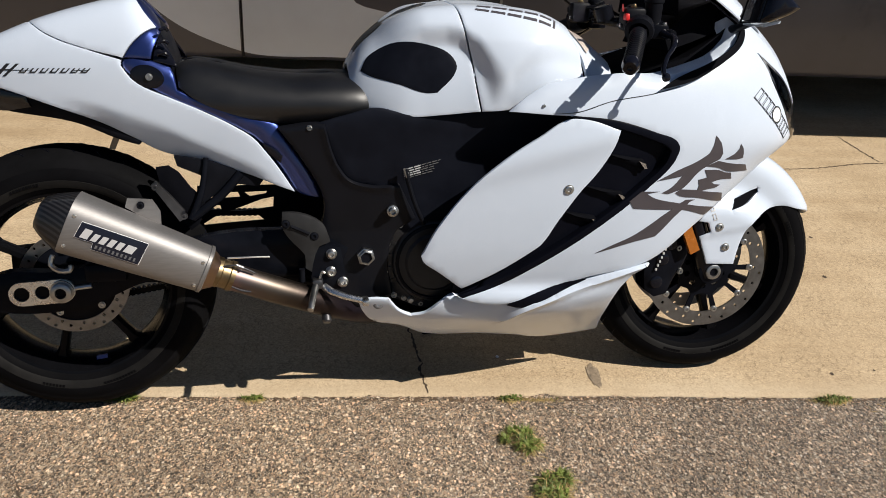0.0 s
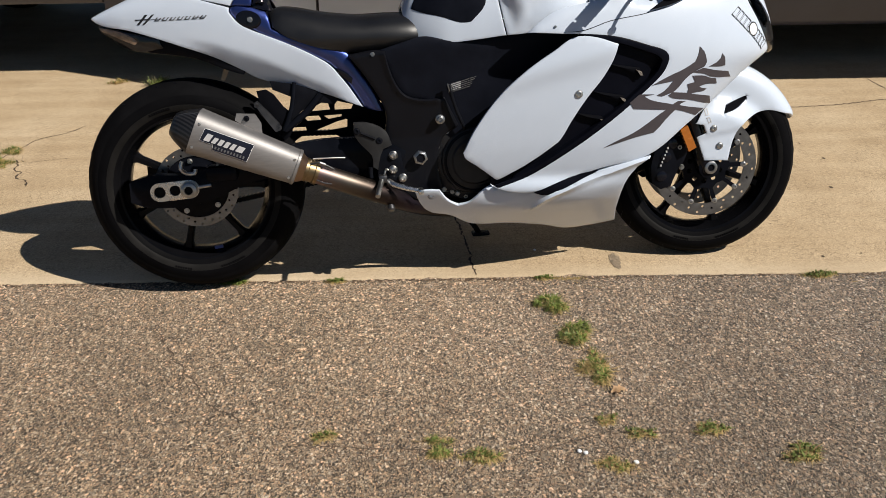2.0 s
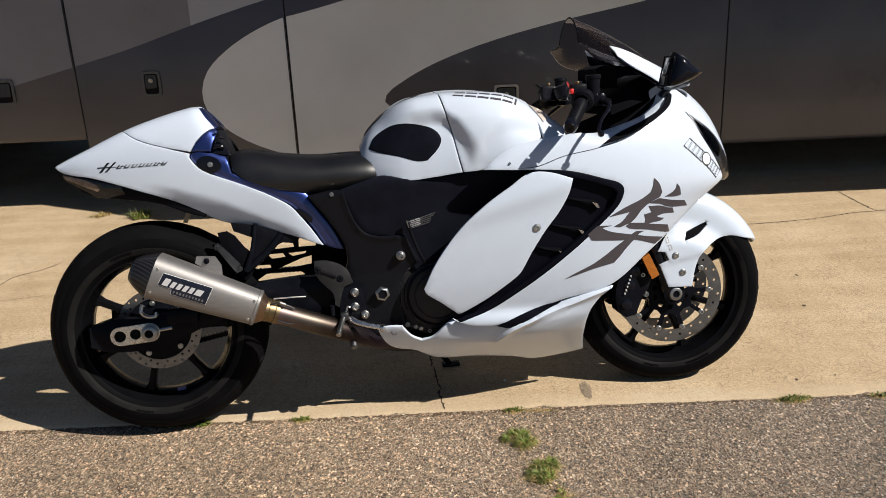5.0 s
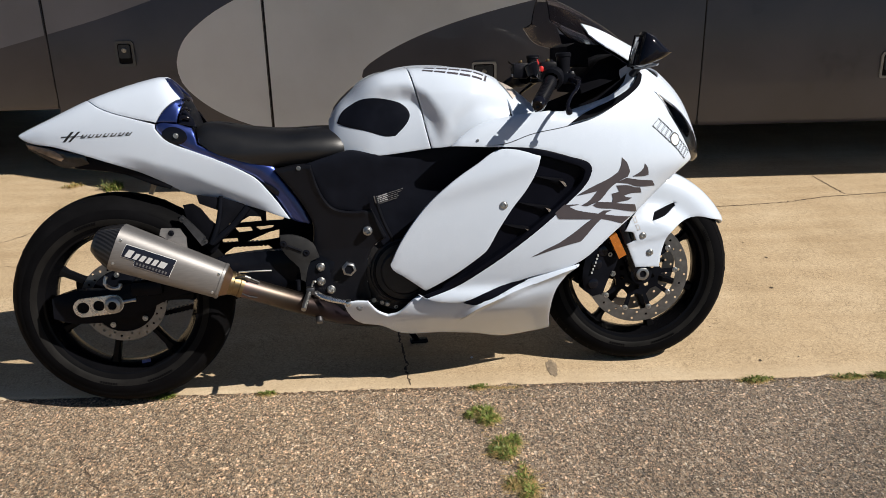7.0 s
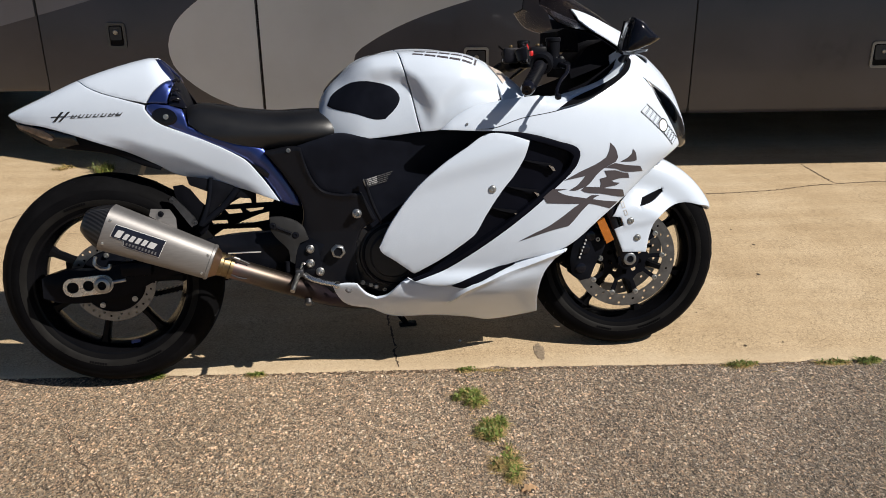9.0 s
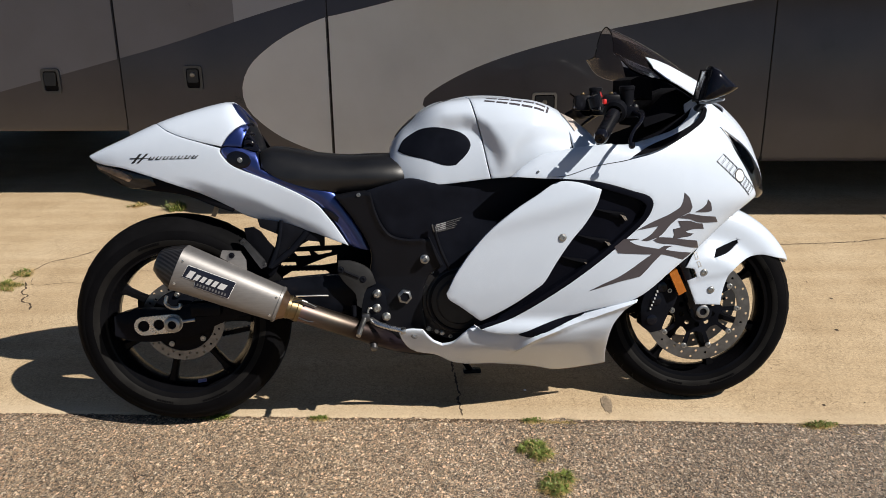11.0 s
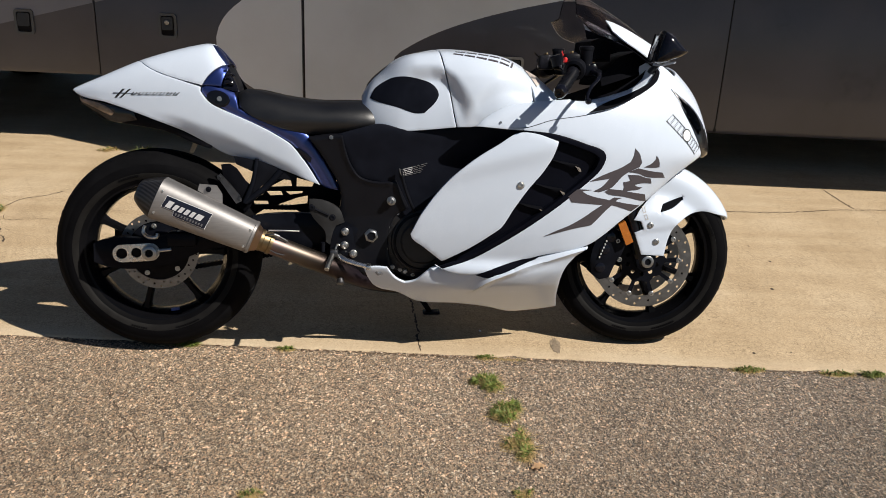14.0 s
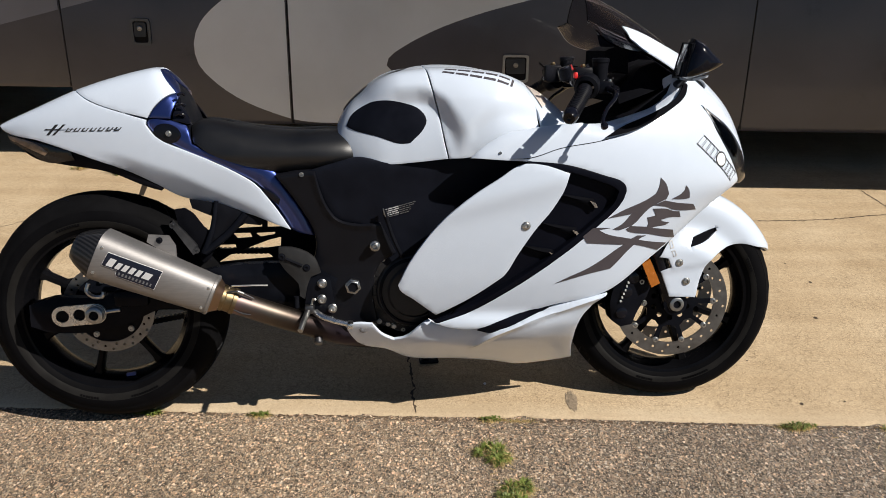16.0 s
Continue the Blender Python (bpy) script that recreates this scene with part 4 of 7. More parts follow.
# tail
CAP = over(TAIL_T, 0.80, -0.047, 0.0, 0.046, 0.09, 0.132, 0.172) + [(0.202, 0.957), (0.226, 0.916), (0.196, 0.888), (0.172, 0.862), (0.156, 0.836), (0.091, 0.852), (0.025, 0.876), (-0.009, 0.899)]
TAIL_SIDE = [(-0.248, 0.818)] + over(TAIL_T, 0.80, -0.235, -0.19, -0.15, -0.1, -0.05) + [(-0.009, 0.897), (0.025, 0.874), (0.091, 0.850), (0.153, 0.831), (0.151, 0.819), (0.168, 0.795), (0.199, 0.773), (0.245, 0.753), (0.323, 0.719), (0.385, 0.686), (0.416, 0.665), (0.461, 0.609), (0.502, 0.544),
             (0.411, 0.577), (0.297, 0.605), (0.212, 0.623), (0.156, 0.66), (0.095, 0.694), (0.001, 0.733), (-0.131, 0.776), (-0.229, 0.799)]
NAVY = [(0.151, 0.819), (0.168, 0.795), (0.199, 0.773), (0.245, 0.753), (0.323, 0.719), (0.385, 0.686), (0.416, 0.665), (0.461, 0.609), (0.502, 0.544), (0.563, 0.524), (0.556, 0.547), (0.518, 0.616), (0.48, 0.672), (0.468, 0.698), (0.41, 0.710), (0.354, 0.728), (0.3, 0.750), (0.262, 0.769), (0.256, 0.801), (0.25, 0.82), (0.218, 0.83), (0.179, 0.837), (0.154, 0.831)]
pair("tail_cap", tail, CAP, white_paint, M, "white seat cowl", roll=0.002)


TURN = [(0.0, 0.755), (0.05, 0.748), (0.10, 0.736), (0.14, 0.722), (0.179, 0.710), (0.223, 0.694), (0.277, 0.668), (0.33, 0.642), (0.40, 0.612), (0.45, 0.590)]


def tail_turn(u, v):
    """The lower part of the panel turns in under the tail."""
    f = max(0.0, curve1(TURN, u) - v) / 0.06
    return -0.020 * f ** 1.15 * ease((u + 0.02) / 0.12) * ease((0.48 - u) / 0.08)


pair("tail_panel", tail, TAIL_SIDE, white_paint, M, "long white tail panel", roll=0.002, relief=tail_turn, step=0.009)
INSERT = [Vector(p) for p in ((0.17, 0.825), (0.21, 0.800), (0.27, 0.752), (0.36, 0.716), (0.43, 0.688), (0.47, 0.650), (0.51, 0.590), (0.54, 0.530))]


def insert_round(u, v):
    """The insert is rounded across its width."""
    p, e = Vector((u, v)), 9.0
    for a, b in zip(INSERT, INSERT[1:]):
        t = min(1.0, max(0.0, (p - a).dot(b - a) / (b - a).length_squared))
        e = min(e, (p - a - (b - a) * t).length)
    return -9.0 * min(e, 0.035) ** 2


pair("tail_insert", tail, NAVY, navy_paint, M, "navy blue metallic insert", roll=0.003, lift=-0.004, step=0.007, relief=insert_round)
# tank
REAR = over(TANK_T, 0.74, 0.629, 0.642, 0.682, 0.715, 0.751, 0.785, 0.816, 0.851) + [(0.864, 0.951), (0.883, 0.855), (0.898, 0.772), (0.907, 0.731), (0.832, 0.722), (0.753, 0.716), (0.699, 0.723), (0.667, 0.729), (0.640, 0.758)]
FRONT = over(TANK_T, 0.74, 0.854, 0.89, 0.929, 0.979, 1.025, 1.073, 1.113) + [(1.122, 0.90), (1.135, 0.86), (1.143, 0.80), (1.10, 0.77), (1.051, 0.755), (1.003, 0.745), (0.964, 0.735), (0.910, 0.731), (0.901, 0.772), (0.886, 0.855), (0.867, 0.951)]


KNEE = [Vector(p) for p in ((0.66, 0.872), (0.72, 0.897), (0.78, 0.911), (0.84, 0.914), (0.875, 0.905), (0.905, 0.882), (0.932, 0.843), (0.957, 0.798), (0.975, 0.760), (0.99, 0.72))]


def tank_form(u, v):
    """The knees press a hollow into the tank: above and ahead of a rounded edge it swells outwards, and low at the front it tucks in."""
    p, d = Vector((u, v)), 9.0
    for a, b in zip(KNEE, KNEE[1:]):
        t = min(1.0, max(0.0, (p - a).dot(b - a) / (b - a).length_squared))
        d = min(d, (p - a - (b - a) * t).length)
    if v < curve1([tuple(k) for k in KNEE], u):
        d = -d
    width = curve1(((0.74, 0.062), (0.84, 0.050), (0.90, 0.052), (0.95, 0.065)), u)
    flare = ease(d / width + 0.85) * ease((1.05 - v) / 0.12) * ease((u - 0.68) / 0.12) * ease((1.16 - u) / 0.14)
    tuck = ease((curve1(((0.90, 0.755), (0.94, 0.80), (1.00, 0.862), (1.06, 0.885), (1.16, 0.88)), u) - v) / 0.05) * ease((u - 0.93) / 0.05)
    return 0.029 * flare * curve1(((0.72, 0.20), (0.79, 0.52), (0.84, 0.80), (0.88, 1.0)), v) - 0.010 * tuck


pair("tank_cover", tank, REAR, white_paint, M, "white tank cover", roll=0.002, relief=tank_form, step=0.0075)
pair("tank_cover", tank, FRONT, white_paint, M, "white tank cover", roll=0.002, relief=tank_form, step=0.0075)
SEAT = over(SEAT_T, 0.735, 0.252, 0.29, 0.354, 0.436, 0.516, 0.613, 0.645, 0.673, 0.690) + [(0.699, 0.765), (0.700, 0.748), (0.690, 0.732), (0.667, 0.720), (0.626, 0.711), (0.546, 0.700), (0.482, 0.697), (0.418, 0.706), (0.356, 0.724), (0.302, 0.748), (0.265, 0.776)]
pair("seat", seat, SEAT, seat_vinyl, M, "black vinyl saddle", roll=0.002, thick=0.02, step=0.010)


# black and navy body parts
NAVY_CAP = over(TAIL_T, 0.80, 0.174, 0.196) + [(0.236, 0.915), (0.230, 0.884), (0.217, 0.85), (0.213, 0.834), (0.158, 0.836), (0.174, 0.862), (0.198, 0.888), (0.228, 0.916), (0.204, 0.957)]
BLACK_CAP = over(TAIL_T, 0.80, 0.228) + [(0.243, 0.924), (0.254, 0.875), (0.266, 0.822), (0.215, 0.829), (0.219, 0.85), (0.232, 0.884), (0.242, 0.917)]
pair("tail_cap_trim", tail, NAVY_CAP, navy_paint, M, "navy blue metallic trim", roll=0.003, lift=-0.002, step=0.007)
pad = pair("tail_pad", tail, BLACK_CAP, black_gloss, M, "black padded back stop", roll=0.003, lift=-0.012, step=0.007)
rows = []
for u, v, out in ((0.176, 0.985, 0.0), (0.208, 0.955, 0.004), (0.229, 0.915, 0.006), (0.240, 0.875, 0.005), (0.250, 0.835, 0.003), (0.258, 0.79, 0.0)):
    h = -tail(u, v)[1] - 0.016
    z = tail(u, v)[2] - 0.004
    rows.append([(u + out * (1 - (k / 6) ** 2), h * k / 6, z) for k in range(-6, 7)] + [(u - 0.03, h * k / 6, z - 0.004) for k in range(6, -7, -1)])
part("back_stop", loft(rows), black_plastic, M, "black padded back stop between the seat and the tail")
for z0, k in ((0.842, 0.0), (0.866, 0.004), (0.892, 0.009)):
    part("rib", tube([(0.226 + k, -0.120, z0), (0.240 + k * 0.6, -0.120 + k, z0 + 0.004), (0.250, -0.116 + k, z0 - 0.002)], 0.0035, 8), black_gloss, pad[0])
UNDER = [(-0.224, 0.79), (-0.167, 0.775), (-0.099, 0.755), (-0.0, 0.733), (0.094, 0.694), (0.178, 0.649), (0.168, 0.640), (0.130, 0.652), (0.041, 0.690), (-0.09, 0.712), (-0.148, 0.722), (-0.188, 0.742)]
pair("undertail", tail, UNDER, black_plastic, M, "black undertail", roll=0.004, lift=-0.018)
lamps = pair("tail_lamp", tail, [(-0.234, 0.790), (-0.14, 0.770), (-0.057, 0.750), (-0.048, 0.725), (-0.12, 0.717), (-0.17, 0.742), (-0.228, 0.772)], lamp_lens, M, "smoked rear lamp", roll=0.002, lift=-0.013)
for lamp, side in zip(lamps, (False, True)):
    part("lens", sheet(tail, [(-0.231, 0.787), (-0.184, 0.778), (-0.141, 0.764), (-0.117, 0.745), (-0.128, 0.736), (-0.169, 0.753), (-0.204, 0.768), (-0.224, 0.776)], step=0.008, thick=0.002, roll=0.001, lift=-0.0115, flip=side), tail_lens, lamp, "tan-tinted clear lens")
part("tail_floor", loft([[(x, -h, z), (x, h, z), (x, h, z + 0.02), (x, -h, z + 0.02)] for x, h, z in ((-0.21, 0.015, 0.765), (-0.12, 0.045, 0.722), (0.05, 0.07, 0.702), (0.2, 0.085, 0.665), (0.4, 0.085, 0.645))]), black_plastic, M, "black undertail tray")
DISH = [(0.237, 0.788), (0.226, 0.776), (0.207, 0.772), (0.186, 0.778), (0.172, 0.791), (0.17, 0.807), (0.181, 0.818), (0.2, 0.822), (0.221, 0.816), (0.235, 0.803)]
pair("insert_dish", tail, DISH, black_gloss, M, "dark recessed dish", roll=0.002, lift=-0.0015, thick=0.002, corner=60, step=0.005)
pair("insert_slot", tail, [(0.433, 0.657), (0.463, 0.641), (0.478, 0.626), (0.473, 0.61), (0.459, 0.622), (0.442, 0.639)], black_gloss, M, "dark slot", roll=0.002, lift=-0.001, thick=0.002, step=0.004)

# inner masses that close the view through the bike
part("airbox", box(0.60, 1.20, -0.135, 0.135, 0.56, 0.76, 0.03), black_plastic, M)
part("engine_block", box(0.70, 1.22, -0.145, 0.145, 0.275, 0.58, 0.03), engine_black, M, "black engine")
part("radiator", box(1.215, 1.265, -0.20, 0.20, 0.33, 0.66, 0.012), black_metal, M, "black radiator")
for s in (-1, 1):
    part("inner_fairing", loft([[(x, s * 0.055, z0), (x, s * 0.10, z0), (x, s * 0.15, z1), (x, s * 0.075, z1)] for x, z0, z1 in ((1.18, 0.20, 0.44), (1.21, 0.20, 0.43), (1.235, 0.21, 0.40), (1.245, 0.24, 0.36))]), black_plastic, M, "black inner fairing")
part("sump", box(0.74, 1.14, -0.055, 0.055, 0.19, 0.30, 0.025), black_metal, M)
part("seat_tray", box(0.27, 0.62, -0.10, 0.10, 0.64, 0.72, 0.02), black_plastic, M)
part("rear_frame", loft([[(x, -h, z - t), (x, h, z - t), (x, h, z + t), (x, -h, z + t)] for x, h, z, t in ((0.10, 0.06, 0.70, 0.02), (0.30, 0.075, 0.655, 0.03), (0.48, 0.09, 0.62, 0.05), (0.62, 0.10, 0.60, 0.06))]), black_metal, M)

COVER = [(0.546, 0.699), (0.626, 0.722), (0.678, 0.735), (0.753, 0.722), (0.91, 0.732), (0.969, 0.738), (1.106, 0.728), (1.138, 0.70), (1.0, 0.60), (0.94, 0.53), (0.87, 0.42), (0.80, 0.40), (0.745, 0.43), (0.705, 0.481), (0.672, 0.557), (0.622, 0.57), (0.594, 0.608), (0.572, 0.658)]
pair("side_cover", mid, COVER, black_navy, M, "matt blue-black side cover", roll=0.006, lift=-0.004)
FRAME = [(0.469, 0.688), (0.546, 0.700), (0.570, 0.699), (0.584, 0.642), (0.6, 0.603), (0.625, 0.573), (0.678, 0.559), (0.734, 0.564), (0.775, 0.479), (0.73, 0.447), (0.712, 0.38), (0.722, 0.295), (0.637, 0.262), (0.556, 0.331), (0.534, 0.399), (0.562, 0.483), (0.563, 0.529), (0.519, 0.618)]


SPAR = [Vector(p) for p in ((0.574, 0.69), (0.584, 0.642), (0.592, 0.622), (0.602, 0.6), (0.612, 0.585), (0.63, 0.572), (0.655, 0.563), (0.68, 0.559), (0.71, 0.560))]


def frame_swell(u, v):
    """A raised rim along the frame's front edge."""
    p, e = Vector((u, v)), 9.0
    for a, b in zip(SPAR, SPAR[1:]):
        t = min(1.0, max(0.0, (p - a).dot(b - a) / (b - a).length_squared))
        e = min(e, (p - a - (b - a) * t).length)
    return 0.007 * math.exp(-(e / 0.010) ** 2)


pair("main_frame", mid, FRAME, frame_black, M, "black cast frame spar", roll=0.010, lift=0.003, thick=0.02, relief=frame_swell, step=0.007)
part("bright_strip", tube([(0.742, -0.182, 0.604), (0.745, -0.183, 0.590), (0.750, -0.182, 0.578)], 0.0020, 6), nut_steel, M, "short bright strip")
part("loom", tube([(0.745, -0.179, 0.60), (0.752, -0.180, 0.57), (0.768, -0.178, 0.52), (0.790, -0.170, 0.47)], 0.0050, 8), black_plastic, M, "black wiring loom")
# intake duct between side panel and cowl, with its vanes
DUCT = [(1.088, 0.735), (1.196, 0.722), (1.291, 0.695), (1.345, 0.676), (1.358, 0.656), (1.345, 0.62), (1.283, 0.559), (1.174, 0.469), (1.04, 0.375), (0.96, 0.327), (0.876, 0.292), (0.855, 0.315), (0.86, 0.345), (0.95, 0.40), (1.015, 0.46), (1.08, 0.55), (1.14, 0.65), (1.10, 0.70)]
duct = pair("intake_duct", fairing, DUCT, duct_black, M, "gloss black intake duct", roll=0.004, lift=-0.020)
BEAD = [(1.090, 0.733), (1.196, 0.7215), (1.291, 0.694), (1.344, 0.674), (1.356, 0.656), (1.343, 0.622), (1.281, 0.561), (1.172, 0.471), (1.04, 0.378), (0.96, 0.33), (0.874, 0.295), (0.866, 0.305), (0.955, 0.346), (1.034, 0.394), (1.164, 0.487), (1.266, 0.570), (1.322, 0.625), (1.331, 0.650), (1.322, 0.660), (1.281, 0.677), (1.19, 0.706), (1.115, 0.722)]
pair("intake_rim", fairing, BEAD, duct_black, M, "gloss black rim", roll=0.003, lift=0.001, thick=0.02, step=0.008)
for u0, v0, k in ((1.215, 0.640, 1.0), (1.175, 0.565, 0.95), (1.125, 0.505, 0.8)):
    pts = []
    a, b = (u0 - 0.035 * k, v0 + 0.006), (u0 + 0.055 * k, v0 - 0.016 * k)
    vane = [(a[0], a[1]), (b[0], b[1] + 0.006), (b[0] + 0.012 * k, b[1] - 0.016 * k), (b[0] - 0.004, b[1] - 0.014 * k), (a[0] + 0.03 * k, a[1] - 0.012)]
    part("intake_vane", sheet(fairing, vane, step=0.006, thick=0.012, roll=0.003, lift=-0.008, smooth=False), trim_matte, duct[0], "black vane")
    # chrome sliver stands in for the sun's glint on the vane
    part("vane_glint", sheet(fairing, [(b[0] - 0.012 * k, b[1] + 0.004 * k), (b[0] + 0.004, b[1] - 0.002), (b[0] + 0.010 * k, b[1] - 0.014 * k), (b[0] + 0.003, b[1] - 0.014 * k)], step=0.004, thick=0.002, roll=0.0, lift=-0.005, smooth=False), chrome, duct[0], "chrome sliver for the glint on the vane's tip")
pair("belly_slot", fairing, [(0.979, 0.271), (1.05, 0.307), (1.114, 0.333), (1.168, 0.341), (1.131, 0.321), (1.054, 0.277), (1.015, 0.26)], duct_black, M, "black slot", roll=0.0, lift=0.0015, thick=0.003)
# headlamps and black nose
pair("headlamp", fairing, [(1.614, 0.864), (1.66, 0.846), (1.701, 0.824), (1.774, 0.797), (1.85, 0.755), (1.90, 0.70), (1.93, 0.65), (1.82, 0.645), (1.765, 0.69), (1.715, 0.745), (1.672, 0.793), (1.648, 0.822)], lamp_lens, M, "dark slanted headlamp", roll=0.004, lift=-0.004)
pair("lamp_reflector", fairing, [(1.626, 0.860), (1.668, 0.842), (1.702, 0.818), (1.722, 0.786), (1.708, 0.772), (1.680, 0.798), (1.652, 0.830)], lamp_grey, M, "grey lamp reflector", roll=0.001, lift=-0.001, thick=0.002, step=0.006)
pair("lamp_lens", fairing, [(1.655, 0.835), (1.70, 0.812), (1.76, 0.785), (1.80, 0.74), (1.775, 0.72), (1.715, 0.765), (1.675, 0.805)], lamp_glass, M, "clear lamp glass", roll=0.003, lift=0.002, thick=0.002)


def nose_mesh(flip):
    pts = [(1.85, 0.735), (1.80, 0.80), (1.745, 0.86), (1.70, 0.90)]
    c = [(1.2 + (curve1(FAIR_N, v) - 1.2) * math.pi / 2, v) for v in (0.93, 0.85, 0.75, 0.68, 0.64)]
    return sheet(fairing, pts + c + [(1.93, 0.645), (1.90, 0.70)], roll=0.003, lift=-0.006, flip=flip)


for side in (False, True):
    part("nose_panel", nose_mesh(side), white_paint, M, "white nose panel")
TRIM = [(1.291, 0.786), (1.368, 0.802), (1.467, 0.84), (1.547, 0.88), (1.568, 0.903), (1.548, 0.927), (1.506, 0.949), (1.501, 0.945), (1.543, 0.920), (1.548, 0.902), (1.512, 0.876), (1.430, 0.842), (1.330, 0.808)]
pair("cowl_trim", fairing, [(u, v - 0.002) for u, v in TRIM], trim_matte, M, "black blade-shaped trim", roll=0.0, lift=0.012, thick=0.006, step=0.012)
pair("cowl_seam", fairing, [(1.05, 0.737), (1.103, 0.7395), (1.182, 0.7625), (1.278, 0.7775), (1.345, 0.7925), (1.345, 0.7910), (1.278, 0.7757), (1.182, 0.7606), (1.103, 0.7375)], ink_black, M, "panel joint", roll=0.0, lift=0.0006, thick=0.001, step=0.006)
# tank nose, knee pads, tank filler strip
pair("tank_nose", tank, over(TANK_T, 0.74, 1.116, 1.14, 1.165, 1.205, 1.235) + [(1.215, 0.80), (1.175, 0.79), (1.147, 0.80), (1.138, 0.86), (1.125, 0.90)], white_paint, M, "white tank nose", roll=0.003, lift=-0.003)
pair("tank_film", tank, [(1.128, 0.985), (1.150, 0.968), (1.168, 0.930), (1.165, 0.885), (1.152, 0.870), (1.140, 0.905), (1.130, 0.945)], tan_film, M, "tan protective film", roll=0.0, lift=0.0, thick=0.0015)
pair("knee_pad", tank, [(0.652, 0.813), (0.671, 0.855), (0.712, 0.881), (0.751, 0.884), (0.802, 0.877), (0.830, 0.866), (0.848, 0.848), (0.855, 0.829), (0.848, 0.808), (0.813, 0.770), (0.786, 0.769), (0.732, 0.786), (0.669, 0.803)], black_navy, M, "matt black oval knee pad", relief=tank_form, roll=0.0015, lift=0.0015, thick=0.002, step=0.01)
part("tank_pad", sheet(lambda u, v: (u, v, tank(u, 2.0)[2]), [(0.645, -0.03), (0.70, -0.045), (0.80, -0.03), (0.815, 0.0), (0.80, 0.03), (0.70, 0.045), (0.645, 0.03)], lift=0.002, thick=0.002, roll=0.001, step=0.012), ink_black, M, "black tank pad")

# windscreen
SCREEN_C = [(0.0, 1.280, 1.151), (0.22, 1.345, 1.121), (0.45, 1.414, 1.083), (0.75, 1.502, 1.025), (1.0, 1.572, 0.965)]
SCREEN_B = [(0.0, 1.276, 0.112, 1.073), (0.3, 1.336, 0.138, 1.040), (0.6, 1.415, 0.145, 1.003), (1.0, 1.530, 0.125, 0.935)]
SCREEN_E = [(0.0, 1.266, 0.185, 1.063), (0.18, 1.301, 0.206, 1.022), (0.35, 1.342, 0.208, 1.003), (0.60, 1.412, 0.192, 0.985), (1.0, 1.540, 0.145, 0.915)]


def screen(u, v):
    """u from the top edge down to the nose, v from the centre line out: a bubble, then a flange beyond 0.65."""
    k = min(max(u, 0.0), 1.0)
    s = -1 if v < 0 else 1
    c = (curve1([(a, b) for a, b, _ in SCREEN_C], k), 0.0, curve1([(a, b) for a, _, b in SCREEN_C], k))
    b = [curve1([(r[0], r[j]) for r in SCREEN_B], k) for j in (1, 2, 3)]
    e = [curve1([(r[0], r[j]) for r in SCREEN_E], k) for j in (1, 2, 3)]
    a = abs(v)
    if a <= 0.65:
        f = a / 0.65
        q = (1 - math.cos(f * math.pi / 2)) * 0.6 + 0.4 * f ** 1.6
        return c[0] + (b[0] - c[0]) * q, -s * b[1] * (0.6 * math.sin(f * math.pi / 2) + 0.4 * f), c[2] + (b[2] - c[2]) * q
    f = (a - 0.65) / 0.35
    return b[0] + (e[0] - b[0]) * f, -s * (b[1] + (e[1] - b[1]) * f), b[2] + (e[2] - b[2]) * f - 0.010 * f * (1 - f)


def grid_sheet(place, us, vs, thick, flip=False):
    bm = bmesh.new()
    sgn = -1 if flip else 1
    layers = []
    for t in (0.0, thick):
        rows = []
        for u in us:
            row = []
            for v in vs:
                p, e = Vector(place(u, v)), 1e-3
                n = (Vector(place(u + e, v)) - Vector(place(u - e, v))).cross(Vector(place(u, v + e)) - Vector(place(u, v - e)))
                n = n.normalized() if n.length > 1e-12 else Vector((0, 0, 1))
                if n.z < 0:
                    n = -n
                q = p - n * t
                row.append(bm.verts.new((q.x, sgn * q.y, q.z)))
            rows.append(row)
        layers.append(rows)
    a, b = layers
    n, m = len(us), len(vs)
    for i in range(n - 1):
        for j in range(m - 1):
            bm.faces.new([a[i][j], a[i][j + 1], a[i + 1][j + 1], a[i + 1][j]])
            bm.faces.new([b[i][j], b[i + 1][j], b[i + 1][j + 1], b[i][j + 1]])
    ring = [(0, j) for j in range(m)] + [(i, m - 1) for i in range(1, n)] + [(n - 1, j) for j in range(m - 2, -1, -1)] + [(i, 0) for i in range(n - 2, 0, -1)]
    for (i, j), (k, l) in zip(ring, ring[1:] + ring[:1]):
        bm.faces.new([a[i][j], a[k][l], b[k][l], b[i][j]])
    bmesh.ops.remove_doubles(bm, verts=bm.verts, dist=1e-6)
    return bm


steps = [i / 24 for i in range(25)]
span = [-1 + i / 20 for i in range(41)]
windscreen = part("windscreen", grid_sheet(screen, steps, span, 0.003), smoke_screen, M, "smoked double-bubble windscreen")
windscreen.visible_shadow = False
part("screen_lip", tube([screen(0.0, v / 20) for v in range(-20, 21)], 0.0016, 8), lamp_glass, windscreen, "thick screen edge")


